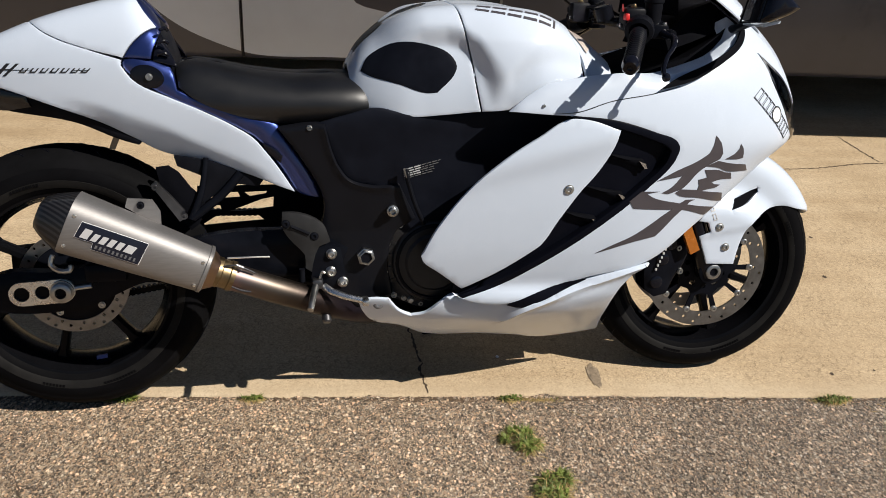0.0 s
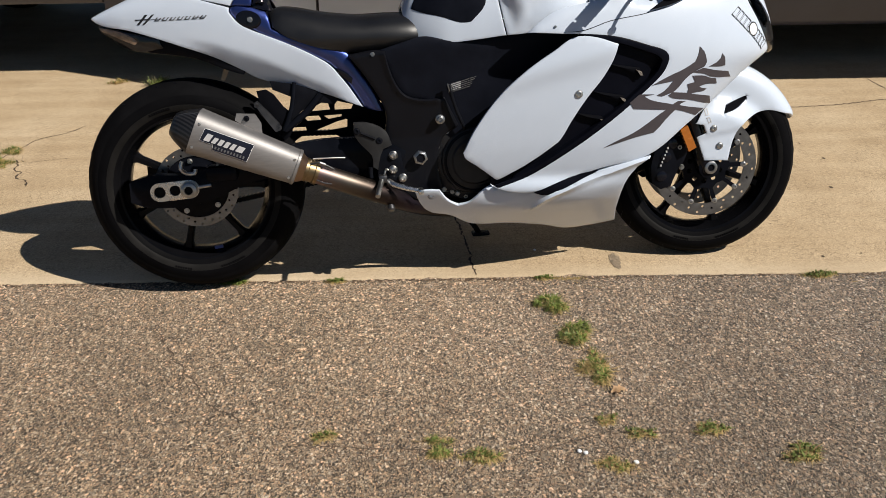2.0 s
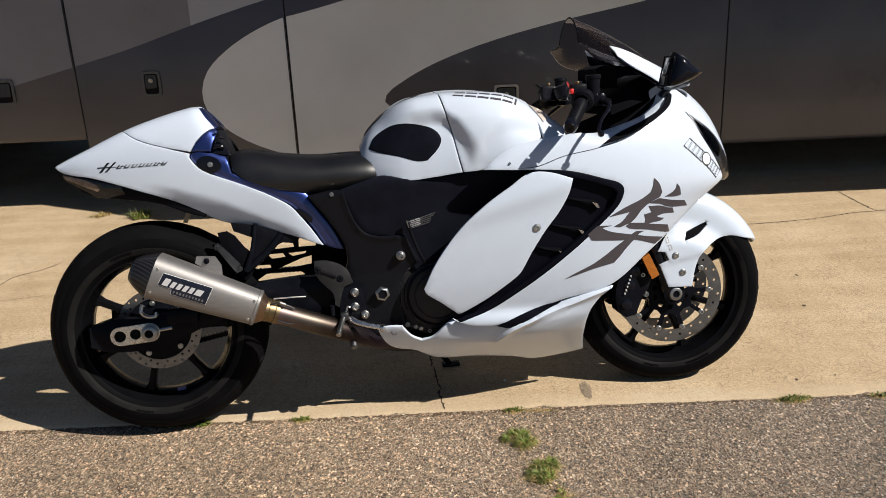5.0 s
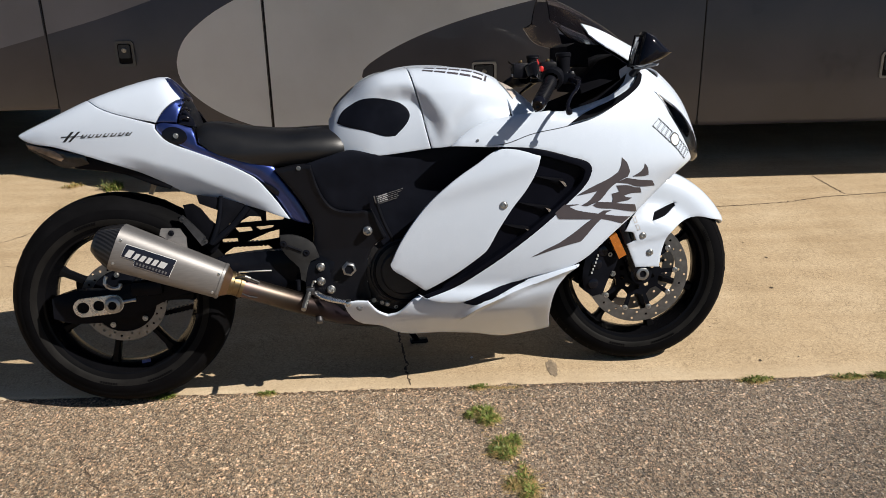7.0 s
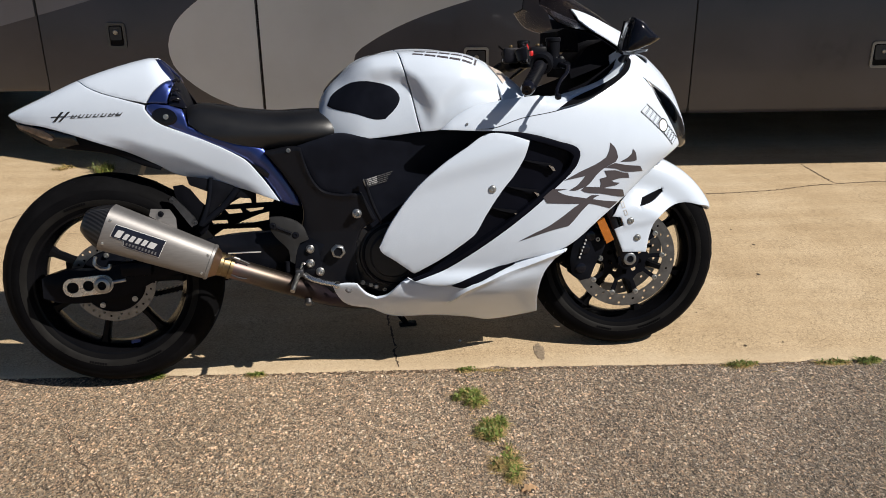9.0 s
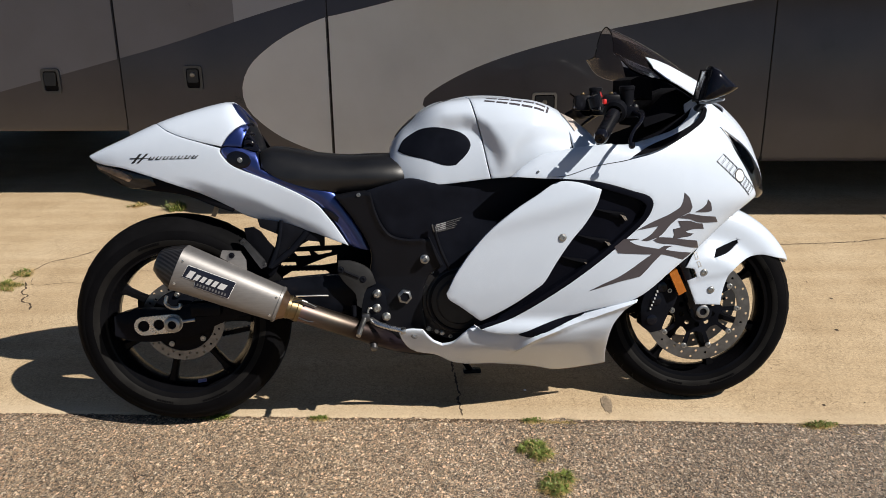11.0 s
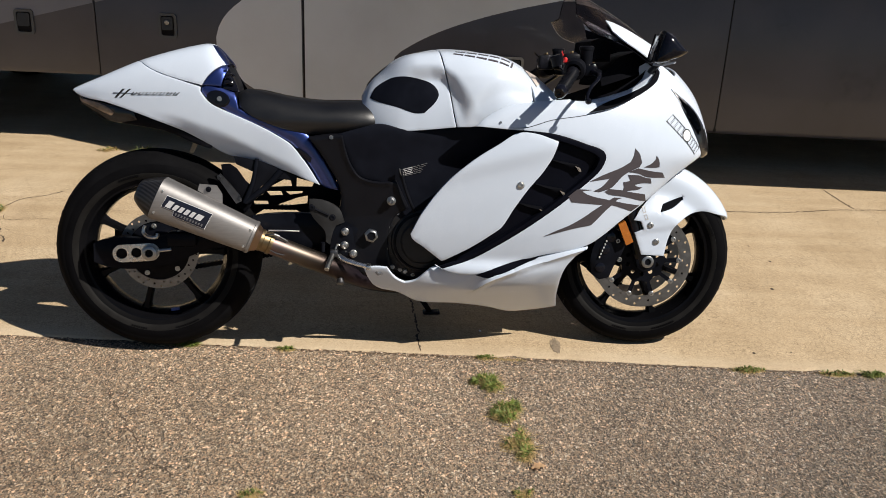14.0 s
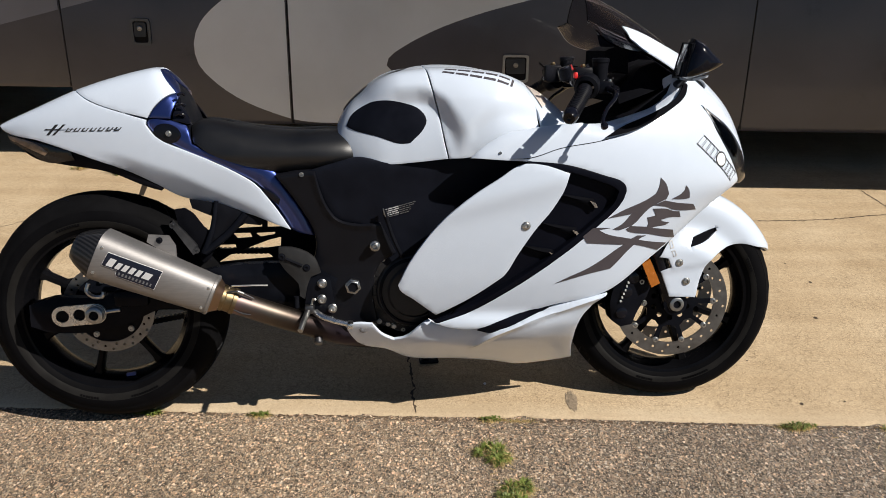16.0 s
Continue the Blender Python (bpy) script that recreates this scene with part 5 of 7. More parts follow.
for side in (False, True):
    part("screen_cowl", sheet(screen, [(0.361, 0.523), (0.468, 0.49), (0.639, 0.455), (0.787, 0.40), (0.90, 0.30), (1.0, 0.16), (1.0, 1.0), (0.88, 1.0), (0.738, 1.0), (0.60, 1.0), (0.519, 0.74), (0.443, 0.608)], step=0.035, lift=-0.004, thick=0.003, roll=0.0, flip=side), white_paint, M, "white screen surround")
    part("cowl_liner", sheet(screen, [(0.40, 0.56), (0.55, 0.50), (0.75, 0.43), (0.93, 0.28), (1.0, 0.20), (1.0, 0.98), (0.74, 0.98), (0.62, 0.98), (0.52, 0.74)], step=0.05, lift=0.006, thick=0.002, roll=0.0, flip=side), duct_black, M, "black inside of the screen surround")


def dark_well():
    """The black inside of the nose, under the screen."""
    secs = []
    for x, h, z0, z1 in ((1.16, 0.10, 0.78, 0.80), (1.22, 0.15, 0.76, 0.80), (1.30, 0.17, 0.75, 0.815), (1.40, 0.165, 0.74, 0.85), (1.48, 0.15, 0.74, 0.90), (1.53, 0.12, 0.74, 0.94), (1.56, 0.08, 0.74, 0.955)):
        secs.append([(x, -h, z0), (x, h, z0), (x, h, z1), (x, h * 0.5, z1 - 0.015), (x, 0, z1 - 0.02), (x, -h * 0.5, z1 - 0.015), (x, -h, z1)])
    return loft(secs)


part("inner_cowl", dark_well(), trim_matte, M, "black inner nose panel")
part("inner_cowl", loft([[(x, -h, z), (x, h, z), (x, h * 0.8, z + t), (x, -h * 0.8, z + t)] for x, h, z, t in ((1.36, 0.14, 0.86, 0.03), (1.42, 0.135, 0.88, 0.07), (1.48, 0.12, 0.90, 0.07), (1.53, 0.10, 0.92, 0.04))]), trim_matte, M)
part("instrument_panel", loft([[(x, -0.11, z - 0.03), (x, 0.11, z - 0.03), (x, 0.10, z + 0.03), (x, -0.10, z + 0.03)] for x, z in ((1.33, 0.965), (1.355, 0.975), (1.39, 0.965))]), trim_matte, M, "black instrument cluster")

# handlebar, grip and controls on each side
for s in (-1, 1):
    y = lambda d: s * d
    bar = part("handlebar", tube([(1.30, y(0.11), 0.93), (1.265, y(0.19), 0.915), (1.18, y(0.355), 0.845)], 0.011, 12), black_metal, M, "black clip-on bar")
    part("grip", tube([(1.247, y(0.225), 0.900), (1.22, y(0.28), 0.877), (1.187, y(0.343), 0.852)], [0.019, 0.0175, 0.018], 16), black_plastic, bar, "ribbed rubber grip")
    for k in range(13):
        f = k / 12
        part("grip_rib", lathe([(-0.0018, 0.0180), (0, 0.0189), (0.0018, 0.0180)], (1.240 - 0.05 * f, y(0.24 + 0.098 * f), 0.894 - 0.040 * f), (-0.40, s * 0.78, -0.32), 16), black_plastic, bar)
    part("bar_end", lathe([(-0.004, 0.012), (-0.002, 0.0195), (0.014, 0.0185), (0.022, 0.014), (0.022, 0.006), (0.014, 0.0)], (1.184, y(0.349), 0.849), (-0.40, s * 0.78, -0.32), 18), black_gloss, bar, "round bar end")
    part("throttle_collar", lathe([(-0.03, 0.018), (-0.03, 0.030), (-0.008, 0.033), (0.0, 0.031), (0.004, 0.022)], (1.252, y(0.215), 0.905), (-0.40, s * 0.78, -0.32), 20), black_plastic, bar, "black collar")
    part("switch_box", box(1.225, 1.275, min(y(0.155), y(0.20)), max(y(0.155), y(0.20)), 0.905, 0.955, 0.008), black_plastic, bar, "black switch housing")
    part("switch", box(1.224, 1.234, min(y(0.186), y(0.204)), max(y(0.186), y(0.204)), 0.928, 0.943, 0.003), red_plastic if s < 0 else black_plastic, bar, "red stop switch" if s < 0 else "")
    part("lever", tube([(1.305, y(0.20), 0.905), (1.320, y(0.245), 0.895), (1.305, y(0.280), 0.878), (1.282, y(0.303), 0.858), (1.267, y(0.325), 0.835), (1.265, y(0.338), 0.823)], [0.010, 0.009, 0.007, 0.006, 0.0055, 0.0055], 10, flat=0.8), black_gloss, bar, "black lever")
    part("lever_ball", lathe([(-0.009, 0.0), (-0.006, 0.007), (0, 0.0095), (0.006, 0.007), (0.009, 0.0)], (1.267, y(0.342), 0.821), (0, 1, 0), 14), black_gloss, bar)
    part("master_cylinder", tube([(1.265, y(0.16), 0.925), (1.315, y(0.19), 0.915)], 0.014, 12, smooth=False), black_metal, bar)
    part("fluid_reservoir", lathe([(0, 0.0), (0, 0.017), (0.050, 0.020), (0.052, 0.022), (0.060, 0.022), (0.063, 0.018), (0.063, 0.0)], (1.295, y(0.185), 0.915), (0, 0, 1), 18), black_plastic, bar, "black fluid reservoir")
    part("perch", box(1.283, 1.325, min(y(0.172), y(0.212)), max(y(0.172), y(0.212)), 0.888, 0.922, 0.007), black_metal, bar, "lever perch")
    for q in ((1.300, y(0.196), 0.923), (1.315, y(0.205), 0.921), (1.292, y(0.178), 0.924)):
        part("perch_bolt", bolt(*q, 0.0045, 0.004, True, (0, 0, 1)), nut_steel, bar)
    part("adjuster_wheel", lathe([(-0.008, 0.0), (-0.008, 0.010), (0.008, 0.010), (0.008, 0.0)], (1.322, y(0.225), 0.902), (0.2, s * 1.0, -0.2), 16), black_metal, bar, "lever adjuster wheel")
    for k in range(3):
        part("switch_key", box(1.222, 1.232, min(y(0.158 + 0.010 * k), y(0.165 + 0.010 * k)), max(y(0.158 + 0.010 * k), y(0.165 + 0.010 * k)), 0.912, 0.921, 0.002), decal_silver if k == 1 else black_gloss, bar)
    part("switch_lever", loft([[(1.226 - 0.010 * f, y(0.180 + 0.020 * f - w), 0.948 + 0.012 * f + h) for w, h in ((-0.005, -0.003), (0.005, -0.003), (0.005, 0.003), (-0.005, 0.003))] for f in (0.0, 0.5, 1.0)]), red_plastic if s < 0 else black_plastic, bar)
    part("banjo_bolt", bolt(1.252, y(0.176), 0.956, 0.006, 0.006, True, (0, 0, 1)), brass, bar)
    part("cable", tube([(1.255, y(0.165), 0.940), (1.285, y(0.135), 0.945), (1.33, y(0.10), 0.925), (1.38, y(0.06), 0.88)], 0.0045, 8), black_plastic, M)
    part("fork_cap", lathe([(0, 0.0), (0, 0.026), (0.02, 0.026), (0.024, 0.020), (0.024, 0.012), (0.036, 0.011), (0.036, 0)], (1.29, y(0.10), 0.925), (-0.39, 0, 0.92), 20), black_metal, M, "fork top cap")
part("top_yoke", box(1.265, 1.315, -0.125, 0.125, 0.905, 0.928, 0.008), black_metal, M, "black top yoke")
part("key_lock", lathe([(0, 0.022), (0.03, 0.022), (0.034, 0.018), (0.034, 0)], (1.255, 0.0, 0.92), (-0.3, 0, 0.95), 18), black_metal, M)


def mirror(s):
    """A rear-view mirror on its stalk: gloss housing, dark lip, bright glass, white foot."""
    cx, cz, k0 = 1.545, 0.970, 0.94

    def at(x, d, z):
        return cx - 0.056 + (x - cx) * k0, s * (0.13 + 1.1 * d), cz + (z - cz) * k0
    rim = [(1.498, 0.930), (1.519, 1.012), (1.528, 1.027), (1.545, 1.022), (1.580, 0.99), (1.608, 0.964), (1.585, 0.950), (1.545, 0.935), (1.515, 0.927)]
    secs = []
    for d, k in ((0.155, 0.72), (0.165, 0.95), (0.185, 1.0), (0.205, 0.93), (0.218, 0.75), (0.224, 0.40)):
        secs.append([at(cx + (p[0] - cx) * k, d, cz + (p[1] - cz) * k) for p in [tuple(q) for q in spline(rim, True, 0.010, 60)]])
    ob = part("mirror", loft(secs), black_gloss, M, "gloss black wing mirror")
    part("mirror_glass", loft([[at(1.496, d0, 0.935), at(1.517, d0 + 0.004, 1.012), at(1.522, d1 + 0.004, 1.010), at(1.506, d1, 0.938)] for d0, d1 in ((0.16, 0.205), (0.162, 0.207))]), chrome, ob, "mirror glass")
    part("mirror_lip", tube([at(1.4945, 0.156, 0.930), at(1.516, 0.158, 1.016), at(1.5225, 0.212, 1.014), at(1.506, 0.211, 0.934), at(1.4945, 0.156, 0.930)], 0.0022, 8, smooth=False), black_plastic, ob, "black lip round the glass")
    part("mirror_foot", loft([[at(1.538, d, 0.921), at(1.576, d, 0.930), at(1.578, d, 0.936), at(1.538, d, 0.928)] for d in (0.10, 0.15, 0.180)]), white_paint, ob, "white mirror foot")
    part("mirror_stalk", tube([(1.515, s * 0.12, 0.905), (1.500, s * 0.20, 0.918), (1.490, s * 0.30, 0.945)], [0.012, 0.009, 0.011], 10), black_plastic, ob)


mirror(-1)
mirror(1)


# wheels: rim with spokes, tyre, discs
def circle(cx, cz, r, n=12, a0=0.0):
    return [(cx + r * math.cos(a0 + 2 * math.pi * i / n), cz + r * math.sin(a0 + 2 * math.pi * i / n)) for i in range(n)]


def wheel(name, R, half, rim_half, spokes, phase, tyre_prof, label):
    """A cast wheel round its own axle: drop-centre rim, hub and pairs of tapering spokes."""
    prof = [(-rim_half - 0.004, 0.2135), (-rim_half - 0.006, 0.222), (-rim_half + 0.002, 0.224), (-rim_half + 0.012, 0.214), (-rim_half * 0.45, 0.207), (rim_half * 0.45, 0.207), (rim_half - 0.012, 0.214), (rim_half - 0.002, 0.224), (rim_half + 0.006, 0.222), (rim_half + 0.004, 0.2135),
            (rim_half - 0.008, 0.210), (rim_half * 0.4, 0.198), (-rim_half * 0.4, 0.198), (-rim_half + 0.008, 0.210), (-rim_half - 0.004, 0.2135)]
    bm = lathe(prof, (0, 0, 0), (0, 1, 0), 72)
    join(bm, lathe([(-0.060, 0.018), (-0.060, 0.045), (-0.035, 0.055), (0.035, 0.055), (0.060, 0.045), (0.060, 0.018), (-0.060, 0.018)], (0, 0, 0), (0, 1, 0), 32))
    ob = part(name, bm, wheel_black, M, label)
    for i in range(spokes):
        a = phase + 2 * math.pi * i / spokes
        secs = []
        for r, w, t, sk in ((0.045, 0.022, 0.030, 0.0), (0.09, 0.013, 0.024, 0.012), (0.14, 0.010, 0.020, 0.022), (0.180, 0.011, 0.020, 0.030), (0.203, 0.020, 0.022, 0.036)):
            cx, cz = r * math.cos(a) - sk * math.sin(a), r * math.sin(a) + sk * math.cos(a)
            px, pz = -math.sin(a), math.cos(a)
            secs.append([(cx + px * w * u, t * v, cz + pz * w * u) for u, v in ((-1, -0.5), (-0.6, -1), (0.6, -1), (1, -0.5), (1, 0.5), (0.6, 1), (-0.6, 1), (-1, 0.5))])
        part("spoke", loft(secs), wheel_black, ob)
    tyre = part("tyre", lathe(tyre_prof + [(-y, r) for y, r in tyre_prof[::-1][1:]], (0, 0, 0), (0, 1, 0), 96), tyre_rubber, ob, "black road tyre")
    return ob, tyre


def band(prof):
    return lathe(prof, (0, 0, 0), (0, 1, 0), 96)


F_TYRE = [(-0.044, 0.214), (-0.050, 0.222), (-0.0565, 0.236), (-0.0595, 0.252), (-0.0575, 0.266), (-0.050, 0.279), (-0.036, 0.291), (-0.018, 0.298), (0.0, 0.300)]
R_TYRE = [(-0.060, 0.214), (-0.068, 0.222), (-0.0760, 0.236), (-0.0800, 0.250), (-0.0790, 0.262), (-0.073, 0.277), (-0.058, 0.295), (-0.032, 0.311), (0.0, 0.318)]
front_wheel, f_tyre = wheel("front_wheel", 0.300, 0.06, 0.044, 7, 0.35, F_TYRE, "gloss black front wheel")
front_wheel.matrix_local = pose(WHEELBASE, 0, 0.300, 0, 0, -5.0)
rear_wheel, r_tyre = wheel("rear_wheel", 0.318, 0.080, 0.060, 7, -1.10, R_TYRE, "gloss black rear wheel")
rear_wheel.matrix_local = pose(-0.004, 0, 0.318)
for ob, prof in ((front_wheel, [(-0.0560, 0.2340), (-0.0580, 0.2375), (-0.0592, 0.244), (-0.0598, 0.2495), (-0.058, 0.2505)]), (rear_wheel, [(-0.0745, 0.2320), (-0.0775, 0.2370), (-0.0797, 0.245), (-0.0806, 0.2500), (-0.079, 0.2510)])):
    part("sidewall_band", band(prof), scrubbed_rubber, ob, "dusty scuffed sidewall band")
    y, r = prof[2]
    for a0, n in ((250, 7), (282, 11), (100, 9), (20, 6)):
        for i in range(n):
            a, b = radians(a0 + 1.7 * i), radians(a0 + 1.7 * i + 1.1)
            part("sidewall_mark", loft([[((r + k) * math.cos(t), y + d - 0.0008, (r + k) * math.sin(t)) for t, k in ((a, -0.003), (b, -0.003), (b, 0.003), (a, 0.003))] for d in (0.001, -0.0006)]), tyre_rubber, ob)
for ob, prof in ((front_wheel, F_TYRE), (rear_wheel, R_TYRE)):
    run = [(y * 1.006, r + 0.0005) for y, r in prof[5:]]
    part("tread", band([(run[0][0], run[0][1] - 0.004)] + run + [(-y, r) for y, r in run[::-1][1:]] + [(-run[0][0], run[0][1] - 0.004)]), pale_rubber, ob, "slightly paler tread")
# sipes across the treads
for ob, R, half, n in ((front_wheel, 0.300, 0.052, 40), (rear_wheel, 0.318, 0.074, 36)):
    for i in range(n):
        a = 2 * math.pi * i / n
        for s in (-1, 1):
            pts = []
            for k in range(5):
                f = k / 4
                y = s * half * (0.15 + (0.72 if R == 0.300 else 0.40) * f)
                r = curve1(sorted([(abs(p), q) for p, q in (F_TYRE if R == 0.300 else R_TYRE)[4:]]), abs(y))
                b = a + 0.10 * f * s + (0.04 if s > 0 else 0)
                pts.append(((r - 0.0002) * math.cos(b), y, (r - 0.0002) * math.sin(b)))
            part("tread_groove", tube(pts, 0.0012, 5, 0.02), duct_black, ob)


def disc_mesh(r0, r1, y, t, holes, rows=((0.25, 0.0), (0.5, 0.4), (0.75, 0.8)), hr=0.0042):
    hs = []
    for i in range(holes):
        for f, k in rows:
            a = 2 * math.pi * (i + k) / holes
            r = r0 + (r1 - r0) * f
            hs.append(circle(r * math.cos(a), r * math.sin(a), hr, 8))
    return plate(circle(0, 0, r1, 72), y - t, y, [circle(0, 0, r0, 60)] + hs, 0.0006, 0.03)


def carrier_mesh(r0, r1, y, t, arms, width=0.007):
    """A star that carries the brake disc: a pierced hub plate with slim forked arms."""
    pts, holes = [], []
    for i in range(arms):
        a = 2 * math.pi * i / arms
        for r, o in ((r1, -width), (r1 + 0.005, 0.0), (r1, width), (r0 + 0.016, width * 0.8), (r0 + 0.008, 0.0)):
            if r == r0 + 0.008:
                o, a2 = 0.0, a + math.pi / arms
                pts.append((r * math.cos(a2), r * math.sin(a2)))
                continue
            pts.append((r * math.cos(a) - o * math.sin(a), r * math.sin(a) + o * math.cos(a)))
        a2 = a + 2 * math.pi / arms
        r, o = r0 + 0.016, -width * 0.8
        pts.append((r * math.cos(a2) - o * math.sin(a2), r * math.sin(a2) + o * math.cos(a2)))
        am = a + math.pi / arms
        holes.append(circle(r0 * 0.80 * math.cos(am), r0 * 0.80 * math.sin(am), r0 * 0.13, 8))
    return plate(pts, y - t, y, [circle(0, 0, 0.026, 24)] + holes, 0.0015, 0.03)


for s in (-1, 1):
    d = part("brake_disc", disc_mesh(0.122, 0.160, s * 0.068, 0.005 * -s, 12), disc_steel, front_wheel, "drilled steel brake disc")
    part("disc_carrier", carrier_mesh(0.062, 0.121, s * 0.066, 0.006 * -s, 10), black_metal, front_wheel, "black disc carrier")
    for i in range(10):
        a = 2 * math.pi * i / 10
        part("disc_bobbin", bolt(0.121 * math.cos(a), s * 0.070, 0.121 * math.sin(a), 0.0075, 0.004, True, (0, s, 0)), steel, front_wheel)
part("brake_disc", disc_mesh(0.094, 0.122, -0.036, 0.005, 13, hr=0.0038), disc_steel, rear_wheel, "drilled steel brake disc")
part("disc_carrier", lathe([(-0.034, 0.030), (-0.042, 0.034), (-0.042, 0.064), (-0.036, 0.072), (-0.036, 0.095), (-0.031, 0.095), (-0.031, 0.030), (-0.034, 0.030)], (0, 0, 0), (0, 1, 0), 40), black_metal, rear_wheel, "black disc carrier")
for i in range(5):
    a = radians(-118 + 72 * i)
    part("disc_bolt", bolt(0.080 * math.cos(a), -0.042, 0.080 * math.sin(a), 0.0065, 0.005), steel, rear_wheel)
part("sprocket", lathe([(0.10, 0.04), (0.10, 0.105), (0.106, 0.108), (0.106, 0.04), (0.10, 0.04)], (0, 0, 0), (0, 1, 0), 44), black_metal, rear_wheel, "chain sprocket")
part("wheel_label", plate([(0.03, -0.198), (0.055, -0.195), (0.055, -0.186), (0.03, -0.189)], -0.036, -0.030, bevel=0), blue_clip, rear_wheel, "small blue label")
part("axle_nut", lathe([(-0.02, 0.010), (-0.02, 0.024), (0.0, 0.024), (0.002, 0.021), (0.008, 0.020), (0.010, 0.016), (0.010, 0.011), (0.002, 0.0105), (0.002, 0.0)], (WHEELBASE, -0.098, 0.300), (0, -1, 0), 24), nut_steel, M, "bright axle nut")

# fork, caliper, mudguard
for s in (-1, 1):
    part("fork_leg", tube([(1.553, s * 0.080, 0.285), (1.515, s * 0.080, 0.40), (1.44, s * 0.085, 0.60), (1.36, s * 0.090, 0.80)], [0.024, 0.028, 0.028, 0.026], 20), black_gloss, M, "black fork leg")
    part("axle_clamp", lathe([(-0.025, 0.0), (-0.025, 0.034), (0.018, 0.034), (0.02, 0.028), (0.02, 0.0)], (1.558, s * 0.080, 0.300), (0, s, 0), 24), black_metal, M, "fork foot")
    cal = part("brake_caliper", plate([(1.372, 0.262), (1.398, 0.243), (1.430, 0.250), (1.446, 0.29), (1.470, 0.33), (1.478, 0.37), (1.462, 0.398), (1.432, 0.415), (1.402, 0.405), (1.380, 0.37), (1.366, 0.31)], s * 0.118, s * 0.055, [], 0.006, 0.02, True), black_metal, M, "black radial brake caliper")
    for x, z in ((1.398, 0.285), (1.410, 0.345), (1.430, 0.385)):
        part("caliper_cap", lathe([(0, 0.016), (0.004, 0.016), (0.006, 0.012), (0.004, 0.0)], (x, s * 0.116, z), (0, s, 0), 18), black_gloss, cal)
    for x, z in ((1.452, 0.372), (1.462, 0.31)):
        part("caliper_bolt", bolt(x, s * 0.112, z, 0.007, 0.008, True, (0, s, 0)), steel, cal)
    part("brake_hose", tube([(1.44, s * 0.105, 0.40), (1.46, s * 0.13, 0.46), (1.43, s * 0.14, 0.54), (1.39, s * 0.12, 0.66)], 0.0055, 8), black_plastic, M, "black brake hose")
    part("reflector", loft([[(1.442, s * d, 0.430), (1.464, s * d, 0.442), (1.495, s * d, 0.374), (1.472, s * d, 0.362)] for d in (0.128, 0.139, 0.142)]), amber, M, "amber side reflector")
    part("reflector_bracket", box(1.455, 1.482, min(s * 0.10, s * 0.128), max(s * 0.10, s * 0.128), 0.385, 0.420, 0.003), black_plastic, M)
for k in range(6):
    part("caliper_mark", box(1.391 + 0.0040 * k, 1.3950 + 0.0040 * k, -0.1240, -0.1185, 0.317 + 0.0105 * k, 0.3225 + 0.0105 * k, 0.0), decal_silver, M, "white caliper mark")
def guard_crease(u, v):
    """The leg of the mudguard lies a step further in than its arch."""
    return -0.005 * min(1.0, max(0.0, (0.408 + 0.15 * (u - 1.53) - v) / 0.016))


FEND = [(1.500, 0.44), (1.522, 0.475), (1.591, 0.537), (1.64, 0.58)] + [(AXLE[0] + 0.3625 * math.cos(a), AXLE[1] + 0.3625 * math.sin(a)) for a in (1.25, 1.10, 0.95, 0.80, 0.65, 0.52, 0.42, 0.40)] + [(1.840, 0.447), (1.798, 0.453), (1.743, 0.464), (1.683, 0.450), (1.641, 0.421), (1.622, 0.381), (1.610, 0.321), (1.535, 0.325), (1.507, 0.398), (1.535, 0.410), (1.525, 0.435)]
SLOT = [(1.588, 0.466), (1.600, 0.491), (1.671, 0.513), (1.673, 0.503), (1.639, 0.481)]
for side in (False, True):
    guard = part("front_mudguard", sheet(fender, FEND, [SLOT], step=0.010, thick=0.004, roll=0.0025, relief=guard_crease, flip=side), white_paint, M, "white front mudguard")
    part("mudguard_slot", sheet(fender, [(1.583, 0.461), (1.596, 0.494), (1.676, 0.518), (1.680, 0.502), (1.642, 0.475)], step=0.012, thick=0.003, roll=0.0, lift=-0.006, flip=side), trim_matte, guard, "dark slot backing")
for q in ([(1.527, 0.482), (1.537, 0.485), (1.541, 0.465), (1.530, 0.462)], [(1.532, 0.457), (1.542, 0.460), (1.549, 0.443), (1.539, 0.440)]):
    cx, cz = sum(p[0] for p in q) / 4, sum(p[1] for p in q) / 4
    part("mudguard_print", sheet(fender, q, [[(cx + (a - cx) * 0.55, cz + (b - cz) * 0.7) for a, b in q]], step=0.008, lift=0.001, thick=0.001, roll=0.0, smooth=False), decal_silver, M, "faint grey print")
for x, z, out in ((1.556, 0.424, 0.0), (1.580, 0.369, 0.004)):
    p = fender(x, z)
    part("mudguard_bolt", bolt(p[0], p[1] + out, p[2], 0.0085, 0.004), steel, M)

# swingarm, rear end
def swing(s):
    pts = [(-0.176, 0.303), (-0.174, 0.360), (-0.117, 0.378), (-0.021, 0.376), (0.143, 0.405), (0.325, 0.450), (0.455, 0.456), (0.60, 0.44), (0.66, 0.40), (0.60, 0.345), (0.466, 0.345), (0.172, 0.345), (0.06, 0.30), (-0.02, 0.283), (-0.14, 0.288)]
    if s > 0:
        pts = [(x, min(z, 0.365)) for x, z in pts]
    return plate(pts, s * 0.140, s * 0.105, [], 0.006, 0.03, s < 0)


part("swingarm", swing(-1), black_metal, M, "black extended swingarm")
part("swingarm", swing(1), black_metal, M, "black extended swingarm")
part("swingarm_bridge", box(0.40, 0.62, -0.105, 0.105, 0.30, 0.385, 0.02), black_metal, M)


